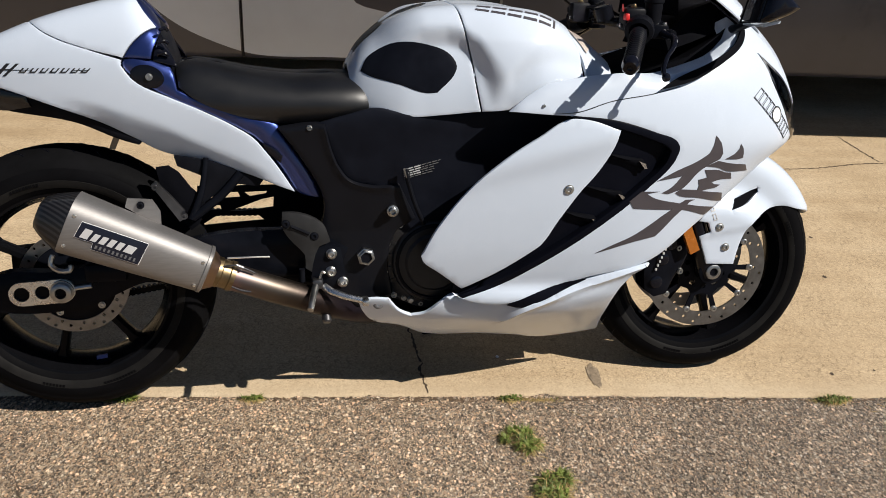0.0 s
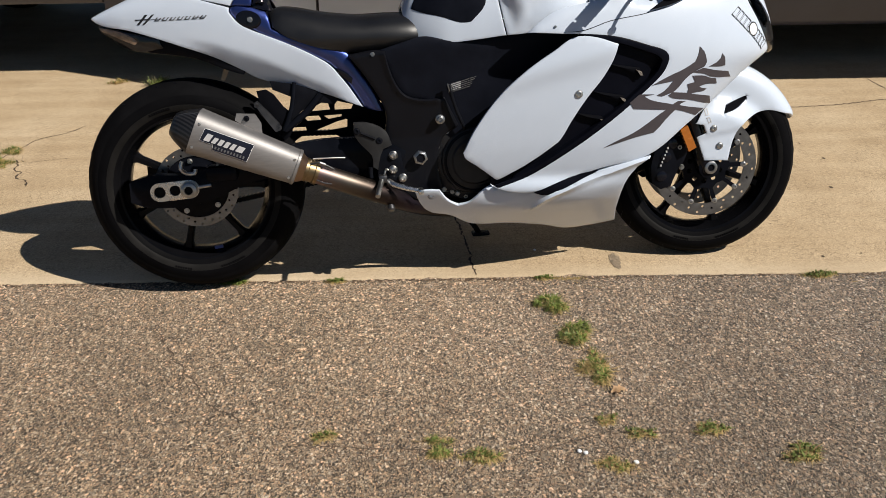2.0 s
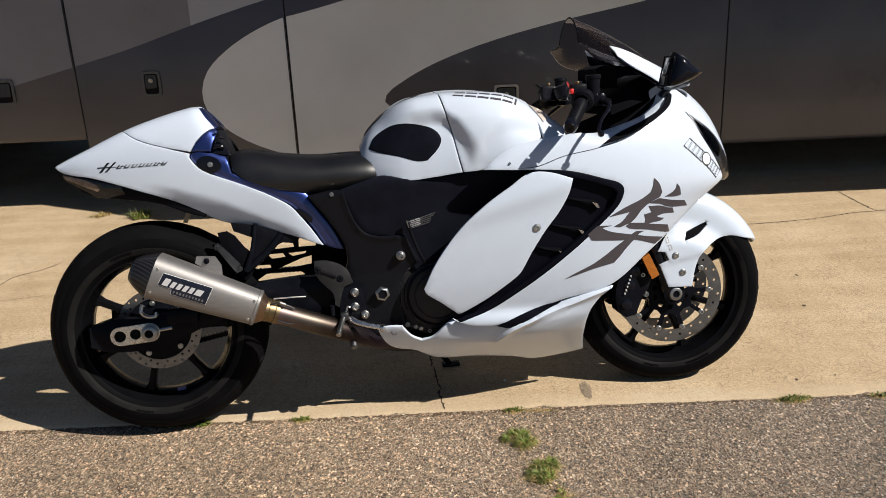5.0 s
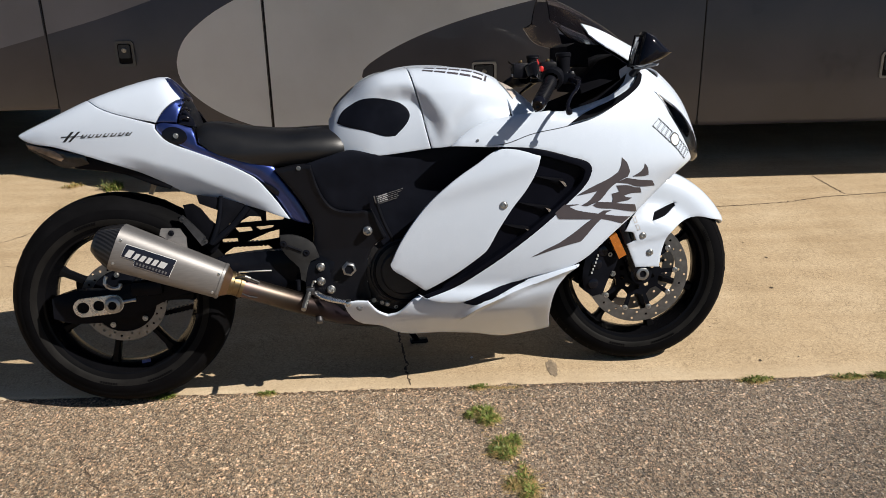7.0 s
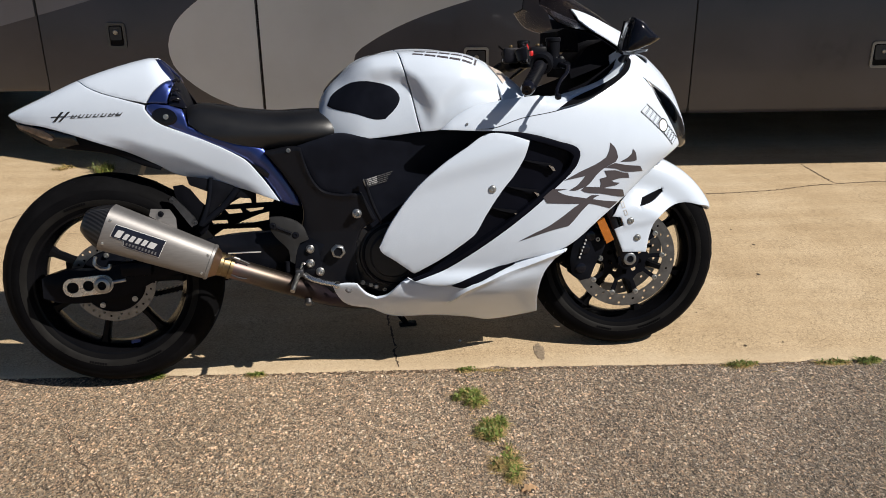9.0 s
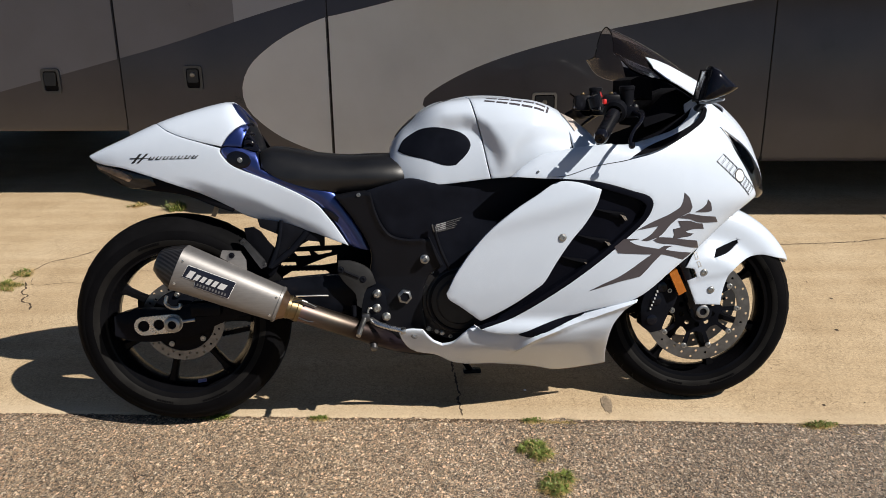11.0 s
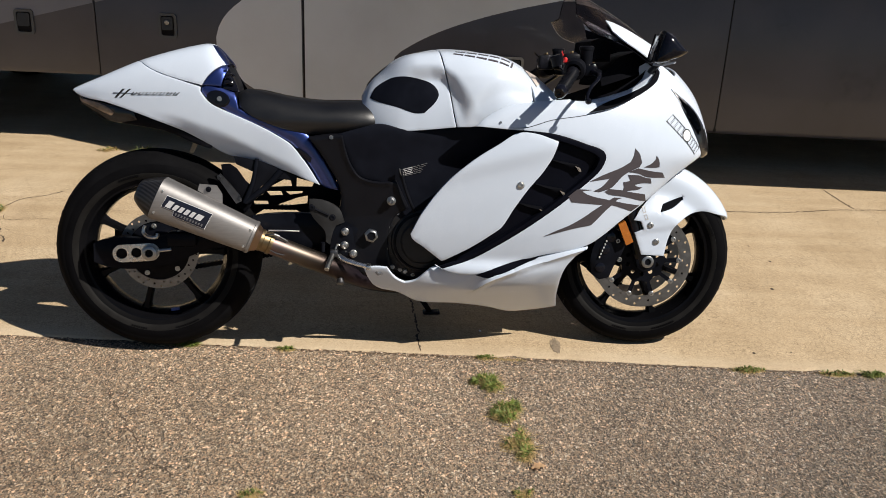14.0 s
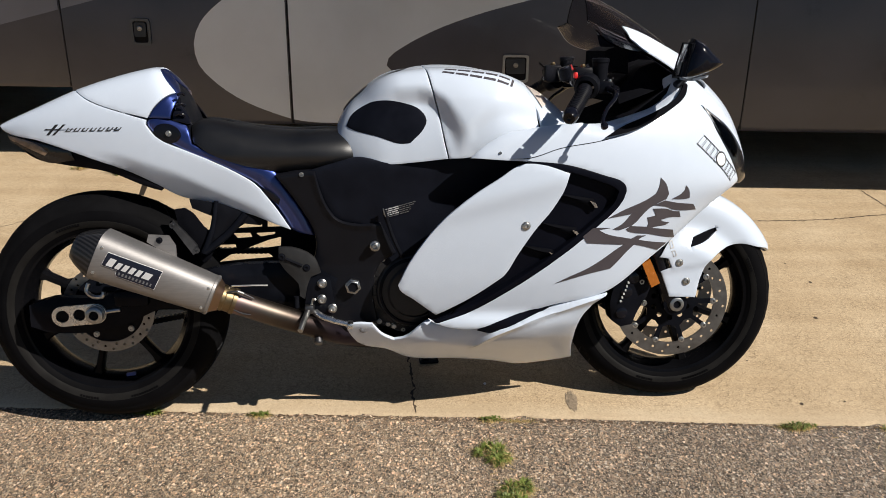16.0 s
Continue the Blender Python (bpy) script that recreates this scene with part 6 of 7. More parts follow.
def rounded(x0, z0, x1, z1, r, n=8):
    a = math.atan2(z1 - z0, x1 - x0)
    return [(x1 + r * math.cos(a - math.pi / 2 + math.pi * i / n), z1 + r * math.sin(a - math.pi / 2 + math.pi * i / n)) for i in range(n + 1)] + [(x0 + r * math.cos(a + math.pi / 2 + math.pi * i / n), z0 + r * math.sin(a + math.pi / 2 + math.pi * i / n)) for i in range(n + 1)]


part("chain_adjuster", plate(rounded(-0.090, 0.331, -0.006, 0.336, 0.027), -0.150, -0.139, [circle(-0.090, 0.331, 0.0165, 18), circle(-0.047, 0.334, 0.0155, 18)], 0.003), alloy, M, "polished axle plate with three holes")
part("axle_nut", lathe([(0, 0.0255), (0.004, 0.0255), (0.004, 0.022), (0.014, 0.022), (0.016, 0.019), (0.016, 0.012), (0.004, 0.0115), (0.004, 0.0)], (-0.006, -0.150, 0.336), (0, -1, 0), 6 * 4), nut_steel, M, "polished axle nut")
part("adjuster_bolt", tube([(0.02, -0.142, 0.340), (0.055, -0.142, 0.344)], 0.0055, 8, smooth=False), steel, M)
part("rear_caliper", box(0.045, 0.135, -0.165, -0.105, 0.355, 0.400, 0.012), black_metal, M, "black rear brake caliper")
part("caliper_hook", tube([(-0.02, -0.135, 0.415), (-0.026, -0.138, 0.395), (-0.010, -0.140, 0.380), (0.012, -0.140, 0.380), (0.016, -0.138, 0.392)], 0.006, 8), steel, M, "bright cable clip")
part("cable_clip", tube([(0.078, -0.142, 0.402), (0.086, -0.142, 0.384), (0.125, -0.142, 0.388)], 0.004, 6), steel, M)

# chain and lattice guard on the far side
for z0, rise in ((0.4415, -0.010), (0.222, 0.10)):
    chain_run = bmesh.new()
    for i in range(46):
        f = i / 45
        join(chain_run, lathe([(-0.008, 0.0), (-0.008, 0.0088), (0.008, 0.0088), (0.008, 0.0)], (0.02 + 0.58 * f, 0.112, z0 + rise * f), (0, 1, 0), 10))
    part("chain", chain_run, black_metal, M, "dark drive chain")
part("chain_link", tube([(-0.02, 0.112, 0.4415), (0.60, 0.112, 0.4315)], 0.006, 6, smooth=False), black_metal, M)
GUARD = [(0.264, 0.385), (0.271, 0.509), (0.319, 0.499), (0.357, 0.546), (0.402, 0.561), (0.576, 0.52), (0.573, 0.428), (0.456, 0.396)]
GAPS = [[(0.33, 0.506), (0.395, 0.541), (0.403, 0.509)], [(0.418, 0.537), (0.475, 0.522), (0.468, 0.508), (0.417, 0.508)], [(0.283, 0.477), (0.298, 0.487), (0.309, 0.478)],
        [(0.319, 0.492), (0.367, 0.492), (0.373, 0.479), (0.331, 0.477)], [(0.382, 0.491), (0.439, 0.493), (0.435, 0.486), (0.396, 0.48)], [(0.277, 0.459), (0.324, 0.459), (0.326, 0.448), (0.28, 0.446)],
        [(0.347, 0.444), (0.424, 0.472), (0.454, 0.478), (0.452, 0.452), (0.387, 0.444)], [(0.274, 0.408), (0.316, 0.434), (0.415, 0.432), (0.43, 0.419), (0.333, 0.413)]]
part("chain_guard", plate(GUARD, 0.092, 0.098, GAPS, 0.001, 0.03), black_plastic, M, "black lattice chain guard")
STRUT = [(0.205, 0.600), (0.231, 0.603), (0.252, 0.588), (0.276, 0.553), (0.300, 0.530), (0.306, 0.505), (0.290, 0.470), (0.272, 0.456), (0.256, 0.475), (0.236, 0.520), (0.212, 0.560)]
part("rear_strut", plate(STRUT, -0.116, -0.104, [], 0.003, 0.02), trim_matte, M, "black cast subframe bracket")
part("rear_strut", tube([(0.312, -0.112, 0.62), (0.300, -0.118, 0.55), (0.276, -0.125, 0.485)], [0.006, 0.007, 0.010], 12), black_metal, M, "black subframe strut")
part("rear_strut", tube([(0.385, -0.112, 0.585), (0.34, -0.118, 0.535), (0.278, -0.125, 0.488)], [0.010, 0.010, 0.010], 12), black_metal, M)
part("tail_undertray", plate([(0.244, 0.626), (0.322, 0.612), (0.384, 0.590), (0.436, 0.570), (0.423, 0.553), (0.359, 0.562), (0.303, 0.518), (0.288, 0.527), (0.306, 0.577), (0.250, 0.602)], -0.112, -0.100, bevel=0.002), black_plastic, M, "black tail undertray")
part("muffler_hanger", plate([(0.197, 0.569), (0.207, 0.577), (0.236, 0.545), (0.264, 0.510), (0.262, 0.492), (0.252, 0.486), (0.228, 0.522)], -0.150, -0.138, bevel=0.003), dark_steel, M, "grey steel hanger arm")
part("muffler_bracket", plate([(0.146, 0.531), (0.152, 0.550), (0.202, 0.546), (0.217, 0.520), (0.217, 0.490), (0.206, 0.490), (0.179, 0.505), (0.166, 0.518)], -0.185, -0.178, [circle(0.178, 0.535, 0.008, 12)], 0.0015), titanium, M, "grey steel muffler bracket")
for x, z, y in ((0.178, 0.535, -0.186), (0.262, 0.500, -0.152), (0.206, 0.566, -0.152)):
    part("hanger_bolt", bolt(x, y, z, 0.0065, 0.006), black_metal if x < 0.2 else dark_steel, M)

# exhaust
def oval_ring(cx, cz, w, h, y, tilt, n=28, p=0.62):
    pts = []
    for i in range(n):
        a = 2 * math.pi * i / n
        c, s = math.cos(a), math.sin(a)
        u, v = math.copysign(abs(c) ** p, c) * w, math.copysign(abs(s) ** p, s) * h
        pts.append((cx - math.sin(tilt) * v, y + u, cz + math.cos(tilt) * v))
    return pts


AX0, AX1 = Vector((0.0405, 0.5165)), Vector((0.3095, 0.3965))
tilt = math.atan2(AX1.y - AX0.y, AX1.x - AX0.x)


def muffler_at(f, w, h):
    c = AX0 + (AX1 - AX0) * f
    return oval_ring(c.x, c.y, w, h, -0.228 + 0.012 * f, tilt)


muffler = part("muffler", loft([muffler_at(f, w, h) for f, w, h in ((0.0, 0.058, 0.060), (0.006, 0.060, 0.063), (0.5, 0.056, 0.055), (0.985, 0.049, 0.047), (1.0, 0.047, 0.045))]), titanium, M, "brushed titanium muffler")
part("muffler_cap", loft([muffler_at(f, w, h) for f, w, h in ((0.01, 0.0595, 0.0625), (-0.05, 0.056, 0.055), (-0.13, 0.047, 0.043), (-0.185, 0.037, 0.031), (-0.195, 0.030, 0.025), (-0.14, 0.026, 0.022))]), carbon, muffler, "carbon fibre end cap")
part("muffler_rim", loft([muffler_at(f, w, h) for f, w, h in ((0.972, 0.0502, 0.0482), (0.975, 0.0512, 0.0492), (0.998, 0.0500, 0.0480), (1.005, 0.046, 0.044))]), titanium, muffler, "rolled rim")
part("muffler_cone", loft([muffler_at(f, w, h) for f, w, h in ((1.0, 0.045, 0.043), (1.045, 0.036, 0.035), (1.07, 0.031, 0.031))]), heat_shade_pipe, muffler)
part("collar", lathe([(0.0, 0.030), (0.0, 0.034), (0.010, 0.034), (0.012, 0.032), (0.028, 0.032), (0.030, 0.034), (0.040, 0.034), (0.040, 0.030)], (0.325, -0.213, 0.391), (0.92, 0.10, -0.39), 28), brass, M, "gold heat-tinted collar")
part("exhaust_pipe", tube([(0.322, -0.213, 0.392), (0.383, -0.207, 0.366), (0.469, -0.193, 0.329), (0.548, -0.168, 0.293), (0.62, -0.118, 0.250), (0.69, -0.065, 0.220), (0.80, -0.03, 0.20)], [0.030, 0.030, 0.0305, 0.030, 0.028, 0.028, 0.028], 24), heat_shade_pipe, M, "heat-stained titanium exhaust pipe")
part("clamp_spring", tube([(0.345, -0.236, 0.408), (0.37, -0.236, 0.410), (0.395, -0.232, 0.398), (0.410, -0.228, 0.388)], 0.0022, 8), dark_steel, M, "steel retaining spring")
part("clamp_spring", tube([(0.352, -0.200, 0.415), (0.40, -0.195, 0.414), (0.442, -0.188, 0.411)], 0.0024, 8), steel, M)
part("spring_coil", lathe([(0, 0.0), (0, 0.0045), (0.016, 0.0045), (0.016, 0.0)], (0.372, -0.237, 0.410), (0.9, 0.05, -0.42), 12), nut_steel, M, "small coil of the retaining spring")
part("clamp_band", tube([(0.352, -0.236, 0.366), (0.380, -0.236, 0.352), (0.400, -0.232, 0.347)], 0.0022, 8), dark_steel, M)
for f in (0.045, 0.945):
    for a in (0.62, -0.62):
        c = AX0 + (AX1 - AX0) * f
        h = 0.055 * (1 - 0.22 * f)
        part("rivet", bolt(c.x - math.sin(tilt) * h * math.sin(a) * 1.05, -0.228 + 0.012 * f - 0.057 * (1 - 0.2 * f), c.y + math.cos(tilt) * h * math.sin(a) * 1.05, 0.0032, 0.003, False), alloy, muffler)


def on_muffler(f, v):
    """A place on the muffler's outer face: f along, v up across it."""
    c = AX0 + (AX1 - AX0) * f
    w, h = curve1(((0.006, 0.060), (0.5, 0.056), (0.985, 0.049)), f), curve1(((0.006, 0.063), (0.5, 0.055), (0.985, 0.047)), f)
    k = min(0.999, abs(v) / h)
    return c.x - math.sin(tilt) * v, -0.228 + 0.012 * f - w * (1 - k ** (2 / 0.62)) ** 0.31, c.y + math.cos(tilt) * v


badge = part("badge", sheet(on_muffler, [(0.09, -0.006), (0.105, 0.028), (0.555, 0.028), (0.54, -0.020), (0.22, -0.020), (0.215, -0.006)], step=0.008, lift=0.0022, thick=0.001, roll=0.0, smooth=False), grained("badge_navy", (0.004, 0.006, 0.015), 0.35, vary=0.1, relief=0.0), muffler, "navy maker's badge with silver marks")
part("badge_rim", sheet(on_muffler, [(0.0875, -0.007), (0.103, 0.029), (0.5575, 0.029), (0.5425, -0.021), (0.2175, -0.021), (0.2125, -0.007)], step=0.008, lift=0.0016, thick=0.001, roll=0.0, smooth=False), decal_white, badge)
for x0, x1, hgt in ((0.120, 0.174, 0.021), (0.190, 0.230, 0.017), (0.246, 0.286, 0.017), (0.302, 0.342, 0.017), (0.358, 0.398, 0.017), (0.414, 0.478, 0.017)):
    part("badge_mark", sheet(on_muffler, [(x0, -0.003), (x0 + 0.020, -0.003 + hgt), (x1 + 0.018, -0.003 + hgt), (x1 - 0.002, -0.003)], step=0.01, lift=0.0030, thick=0.001, roll=0.0, smooth=False), decal_silver, badge)
for i in range(10):
    x0 = 0.235 + 0.029 * i
    part("badge_mark", sheet(on_muffler, [(x0, -0.016), (x0 + 0.002, -0.009), (x0 + 0.016, -0.009), (x0 + 0.014, -0.016)], step=0.01, lift=0.0030, thick=0.001, roll=0.0, smooth=False), decal_grey, badge)

# engine covers, rearset
cl = part("clutch_cover", lathe([(0, 0.122), (0.010, 0.122), (0.014, 0.117), (0.016, 0.100), (0.026, 0.096), (0.030, 0.088), (0.030, 0.070), (0.036, 0.064), (0.038, 0.0)], (0.819, -0.128, 0.374), (0, -1, 0), 48), engine_black, M, "black clutch cover")
for x, z in ((0.738, 0.470), (0.709, 0.427), (0.704, 0.358), (0.724, 0.299)):
    part("cover_bolt", bolt(x + 0.002, -0.141, z - 0.009, 0.0058, 0.006), nut_steel, cl)
for k in range(9):
    a = radians(120 + 17 * k)
    part("cover_rib", loft([[(0.819 + r * math.cos(a + d), -y, 0.374 + r * math.sin(a + d)) for d in (-0.03, 0.03)] + [(0.819 + r * math.cos(a + d), -y + 0.006, 0.374 + r * math.sin(a + d)) for d in (0.03, -0.03)] for r, y in ((0.099, 0.146), (0.110, 0.1455), (0.119, 0.142))]), engine_black, cl)
part("cover_ring", lathe([(0.028, 0.092), (0.033, 0.091), (0.034, 0.086), (0.031, 0.084)], (0.819, -0.128, 0.374), (0, -1, 0), 48), black_metal, cl, "machined black ring")
for x, z in ((0.750, 0.282), (0.790, 0.266)):
    part("cover_bolt", bolt(x, -0.141, z, 0.0055, 0.006), nut_steel, cl)
part("oil_cap", lathe([(0, 0.0085), (0.006, 0.0085), (0.008, 0.0065), (0.012, 0.006), (0.013, 0.0)], (0.765, -0.142, 0.278), (0, -1, 0), 6), nut_steel, cl, "star-shaped oil filler")
part("cover_mark", tube([(0.80, -0.159, 0.336), (0.775, -0.159, 0.353), (0.765, -0.159, 0.386)], 0.0025, 6), decal_grey, cl)
part("pivot_nut", lathe([(-0.01, 0.013), (-0.01, 0.0215), (0.002, 0.0215), (0.003, 0.0185), (0.009, 0.018), (0.010, 0.0165), (0.010, 0.0142), (0.0, 0.0138), (0.0, 0.0)], (0.659, -0.155, 0.392), (0, -1, 0), 6), nut_steel, M, "bright hexagonal pivot nut")
part("frame_nut", lathe([(-0.01, 0.009), (-0.01, 0.0135), (0.001, 0.0135), (0.002, 0.0098), (0.010, 0.009), (0.011, 0.0062), (0.003, 0.0058), (0.003, 0.0)], (0.719, -0.166, 0.502), (0, -1, 0), 18), nut_steel, M, "frame nut with washer")
part("nut_bore", lathe([(0, 0.0142), (0.0008, 0.0)], (0.659, -0.1605, 0.392), (0, -1, 0), 18), black_plastic, M)
part("nut_bore", lathe([(0, 0.0117), (0.0008, 0.0)], (-0.006, -0.1575, 0.336), (0, -1, 0), 18), black_plastic, M)
part("nut_bore", lathe([(0, 0.0107), (0.0008, 0.0)], (WHEELBASE, -0.1035, 0.300), (0, -1, 0), 18), black_plastic, M)
part("frame_bolt", bolt(0.537, -0.160, 0.692, 0.005, 0.004), nut_steel, M)
HEEL = [(0.472, 0.506), (0.507, 0.505), (0.546, 0.490), (0.562, 0.477), (0.577, 0.437), (0.552, 0.427), (0.543, 0.408), (0.534, 0.367), (0.521, 0.376), (0.519, 0.409), (0.496, 0.435), (0.473, 0.468)]
heel = part("heel_guard", plate(HEEL, -0.178, -0.160, bevel=0.004, step=0.02, smooth=True), guard_grey, M, "cast heel guard")
for x, z in ((0.479, 0.482), (0.541, 0.452)):
    part("guard_bolt", bolt(x, -0.177, z, 0.008, 0.004), black_metal, heel)
part("guard_groove", tube([(0.49, -0.179, 0.477), (0.53, -0.179, 0.458)], 0.004, 8, smooth=False), black_plastic, heel)
rearset = part("rearset_plate", plate([(0.545, 0.43), (0.60, 0.42), (0.612, 0.345), (0.60, 0.32), (0.56, 0.325), (0.532, 0.345)], -0.170, -0.150, bevel=0.004), black_metal, M, "black footrest plate")
for x, z in ((0.579, 0.407), (0.577, 0.365), (0.604, 0.339)):
    part("rearset_bolt", lathe([(-0.01, 0.008), (0, 0.0125), (0.003, 0.0125), (0.005, 0.010), (0.009, 0.0085), (0.010, 0.005), (0.006, 0.004), (0.006, 0.0)], (x, -0.170, z), (0, -1, 0), 20), steel, rearset, "bright button-head bolt")
part("footpeg", tube([(0.545, -0.175, 0.345), (0.538, -0.21, 0.335), (0.530, -0.25, 0.322), (0.526, -0.270, 0.312)], [0.009, 0.008, 0.0075, 0.007], 14), nut_steel, rearset, "ribbed alloy footrest")
part("peg_hinge", box(0.533, 0.558, -0.200, -0.170, 0.332, 0.356, 0.006), dark_steel, rearset)
part("peg_spring", tube([(0.55, -0.19, 0.355), (0.556, -0.19, 0.372), (0.562, -0.19, 0.368)], 0.003, 6), steel, rearset)
pedal = part("brake_pedal", tube([(0.560, -0.185, 0.335), (0.575, -0.20, 0.328), (0.612, -0.215, 0.318), (0.650, -0.222, 0.310)], [0.009, 0.0085, 0.0075, 0.007], 12, flat=0.8), alloy, M, "cast alloy brake pedal")
part("pedal_toe", box(0.643, 0.658, -0.240, -0.207, 0.302, 0.317, 0.003), alloy, pedal, "pedal tip")
part("brake_switch", tube([(0.512, -0.175, 0.375), (0.512, -0.175, 0.345)], 0.007, 10, smooth=False), black_plastic, M)
part("drain_bolt", lathe([(0, 0.010), (0.02, 0.012), (0.024, 0.009), (0.024, 0.0)], (0.565, -0.17, 0.265), (0, -0.6, -0.8), 14), dark_steel, M)
part("side_stand", tube([(0.76, 0.09, 0.24), (0.82, 0.15, 0.14), (0.88, 0.222, 0.042)], [0.012, 0.010, 0.009], 12), black_metal, M, "black side stand")
part("stand_foot", box(0.855, 0.915, 0.205, 0.245, 0.0335, 0.045, 0.004), black_metal, M)
part("plate_hanger", plate([(0.112, 0.662), (0.128, 0.662), (0.110, 0.625), (0.098, 0.628)], -0.032, -0.026, bevel=0.001), grained("bracket_tan", (0.35, 0.26, 0.16), 0.5, relief=0.0), M)
pair("belly_closer", fairing, [(0.70, 0.25), (0.80, 0.20), (0.95, 0.19), (1.1, 0.17), (1.23, 0.18), (1.22, 0.30), (1.1, 0.32), (0.95, 0.28), (0.84, 0.27)], black_plastic, M, roll=0.0, lift=-0.05, step=0.03)
part("belly_floor", loft([[(x, -h, z), (x, h, z), (x, h, z + 0.012), (x, -h, z + 0.012)] for x, h, z in ((0.72, 0.120, 0.228), (0.80, 0.085, 0.182), (0.93, 0.085, 0.176), (1.03, 0.072, 0.162), (1.10, 0.046, 0.136), (1.18, 0.042, 0.137), (1.25, 0.046, 0.147))]), black_plastic, M, "black inside of the lower cowl")


# decals: brush-stroke sign on the flank, maker's marks as plain shapes, sticker, warning label
STROKES = [
    [(1.45, 0.682), (1.467, 0.667), (1.48, 0.639), (1.474, 0.626), (1.437, 0.611), (1.413, 0.595), (1.391, 0.571), (1.375, 0.559), (1.359, 0.555), (1.341, 0.55), (1.323, 0.553), (1.347, 0.565), (1.372, 0.591), (1.306, 0.582), (1.354, 0.604), (1.409, 0.625), (1.438, 0.641), (1.447, 0.66)],
    [(1.535, 0.659), (1.548, 0.647), (1.557, 0.625), (1.544, 0.623), (1.493, 0.625), (1.522, 0.637), (1.533, 0.647)],
    [(1.471, 0.622), (1.519, 0.613), (1.582, 0.606), (1.604, 0.589), (1.504, 0.596), (1.482, 0.604), (1.437, 0.611)],
    [(1.436, 0.602), (1.483, 0.599), (1.506, 0.592), (1.532, 0.589), (1.543, 0.573), (1.497, 0.575), (1.468, 0.57), (1.479, 0.565), (1.503, 0.561), (1.493, 0.556), (1.456, 0.553), (1.44, 0.55), (1.527, 0.538), (1.545, 0.515), (1.511, 0.519), (1.434, 0.534), (1.369, 0.545), (1.36, 0.551), (1.375, 0.559), (1.426, 0.554), (1.428, 0.564), (1.422, 0.579), (1.449, 0.583)],
    [(1.243, 0.537), (1.27, 0.559), (1.316, 0.557), (1.285, 0.553), (1.302, 0.543), (1.38, 0.524), (1.397, 0.532), (1.427, 0.53), (1.41, 0.525), (1.404, 0.52), (1.439, 0.513), (1.515, 0.502), (1.480, 0.485), (1.383, 0.509), (1.359, 0.51), (1.255, 0.519)],
    [(1.359, 0.51), (1.393, 0.509), (1.368, 0.488), (1.345, 0.464), (1.326, 0.446), (1.269, 0.436), (1.178, 0.411), (1.219, 0.431), (1.258, 0.448), (1.302, 0.474), (1.338, 0.498)]]
for st in STROKES:
    pair("flank_stroke", fairing, st, graphite, M, "graphite brush-stroke decal", roll=0.0, lift=0.0012, thick=0.0012, step=0.012, corner=28)


def block(place, o, a, b, quads, mat, name, label, lift=0.0012, relief=None):
    """Plain slanted blocks laid along a, up b, from o, on a surface."""
    for x0, x1, y0, y1, sl in quads:
        pts = [(x0 + sl * y0, y0), (x1 + sl * y0, y0), (x1 + sl * y1, y1), (x0 + sl * y1, y1)]
        uv = [(o[0] + a[0] * p + b[0] * q, o[1] + a[1] * p + b[1] * q) for p, q in pts]
        part(name, sheet(place, uv, step=0.006, lift=lift, thick=0.001, roll=0.0, smooth=False, relief=relief), mat, M, label)


# maker's mark on the tank, as groups of plain slanted bars
MARK = [(0.965, 1.0, 0.10, 0.90, 0.03)]
for i in range(5):
    MARK += [(i / 5.2, i / 5.2 + 0.165, z0, z1, 0.03) for z0, z1 in ((0.10, 0.30), (0.66, 0.88))]
block(tank, (0.899, 0.957), (0.168, -0.046), (0.006, 0.036), MARK, graphite, "tank_mark", "graphite maker's mark", relief=tank_form)
# long swash mark on the tail, as slanted blocks
SWASH = [(0.03, 0.07, -0.05, 1.05, 0.10), (0.11, 0.145, -0.05, 1.05, 0.12), (0.0, 0.20, 0.45, 0.57, 0.0), (0.20, 0.98, 0.46, 0.51, 0.0)]
for i in range(7):
    x = 0.24 + 0.105 * i
    SWASH += [(x, x + 0.07, 0.28, 0.38, 0.1), (x, x + 0.018, 0.30, 0.68, 0.1), (x + 0.055, x + 0.07, 0.30, 0.66, 0.1)]
block(tail, (-0.112, 0.793), (0.200, 0.004), (0.004, 0.024), SWASH, ink_black, "tail_mark", "black slanted maker's mark")
# small round sticker with two rows of outlined bars
for p, q, n in (((1.573, 0.762), (1.655, 0.708), 5), ((1.664, 0.705), (1.735, 0.658), 5)):
    for i in range(n):
        f0, f1 = i / n, (i + 0.82) / n
        a = (p[0] + (q[0] - p[0]) * f0, p[1] + (q[1] - p[1]) * f0)
        b = (p[0] + (q[0] - p[0]) * f1, p[1] + (q[1] - p[1]) * f1)
        up = (0.036, 0.021)
        lo = [a, b, (b[0] + up[0], b[1] + up[1]), (a[0] + up[0], a[1] + up[1])]
        cx, cy = sum(t[0] for t in lo) / 4, sum(t[1] for t in lo) / 4
        inn = [(cx + (x - cx) * 0.78, cy + (y - cy) * 0.86) for x, y in lo]
        part("sticker_bar", sheet(fairing, lo, [inn], step=0.01, lift=0.001, thick=0.001, roll=0.0, smooth=False), ink_black, M, "black outlined sticker bar")
ring = [(1.680 + 0.026 * math.cos(a), 0.719 + 0.020 * math.sin(a)) for a in [2 * math.pi * i / 20 for i in range(20)]]
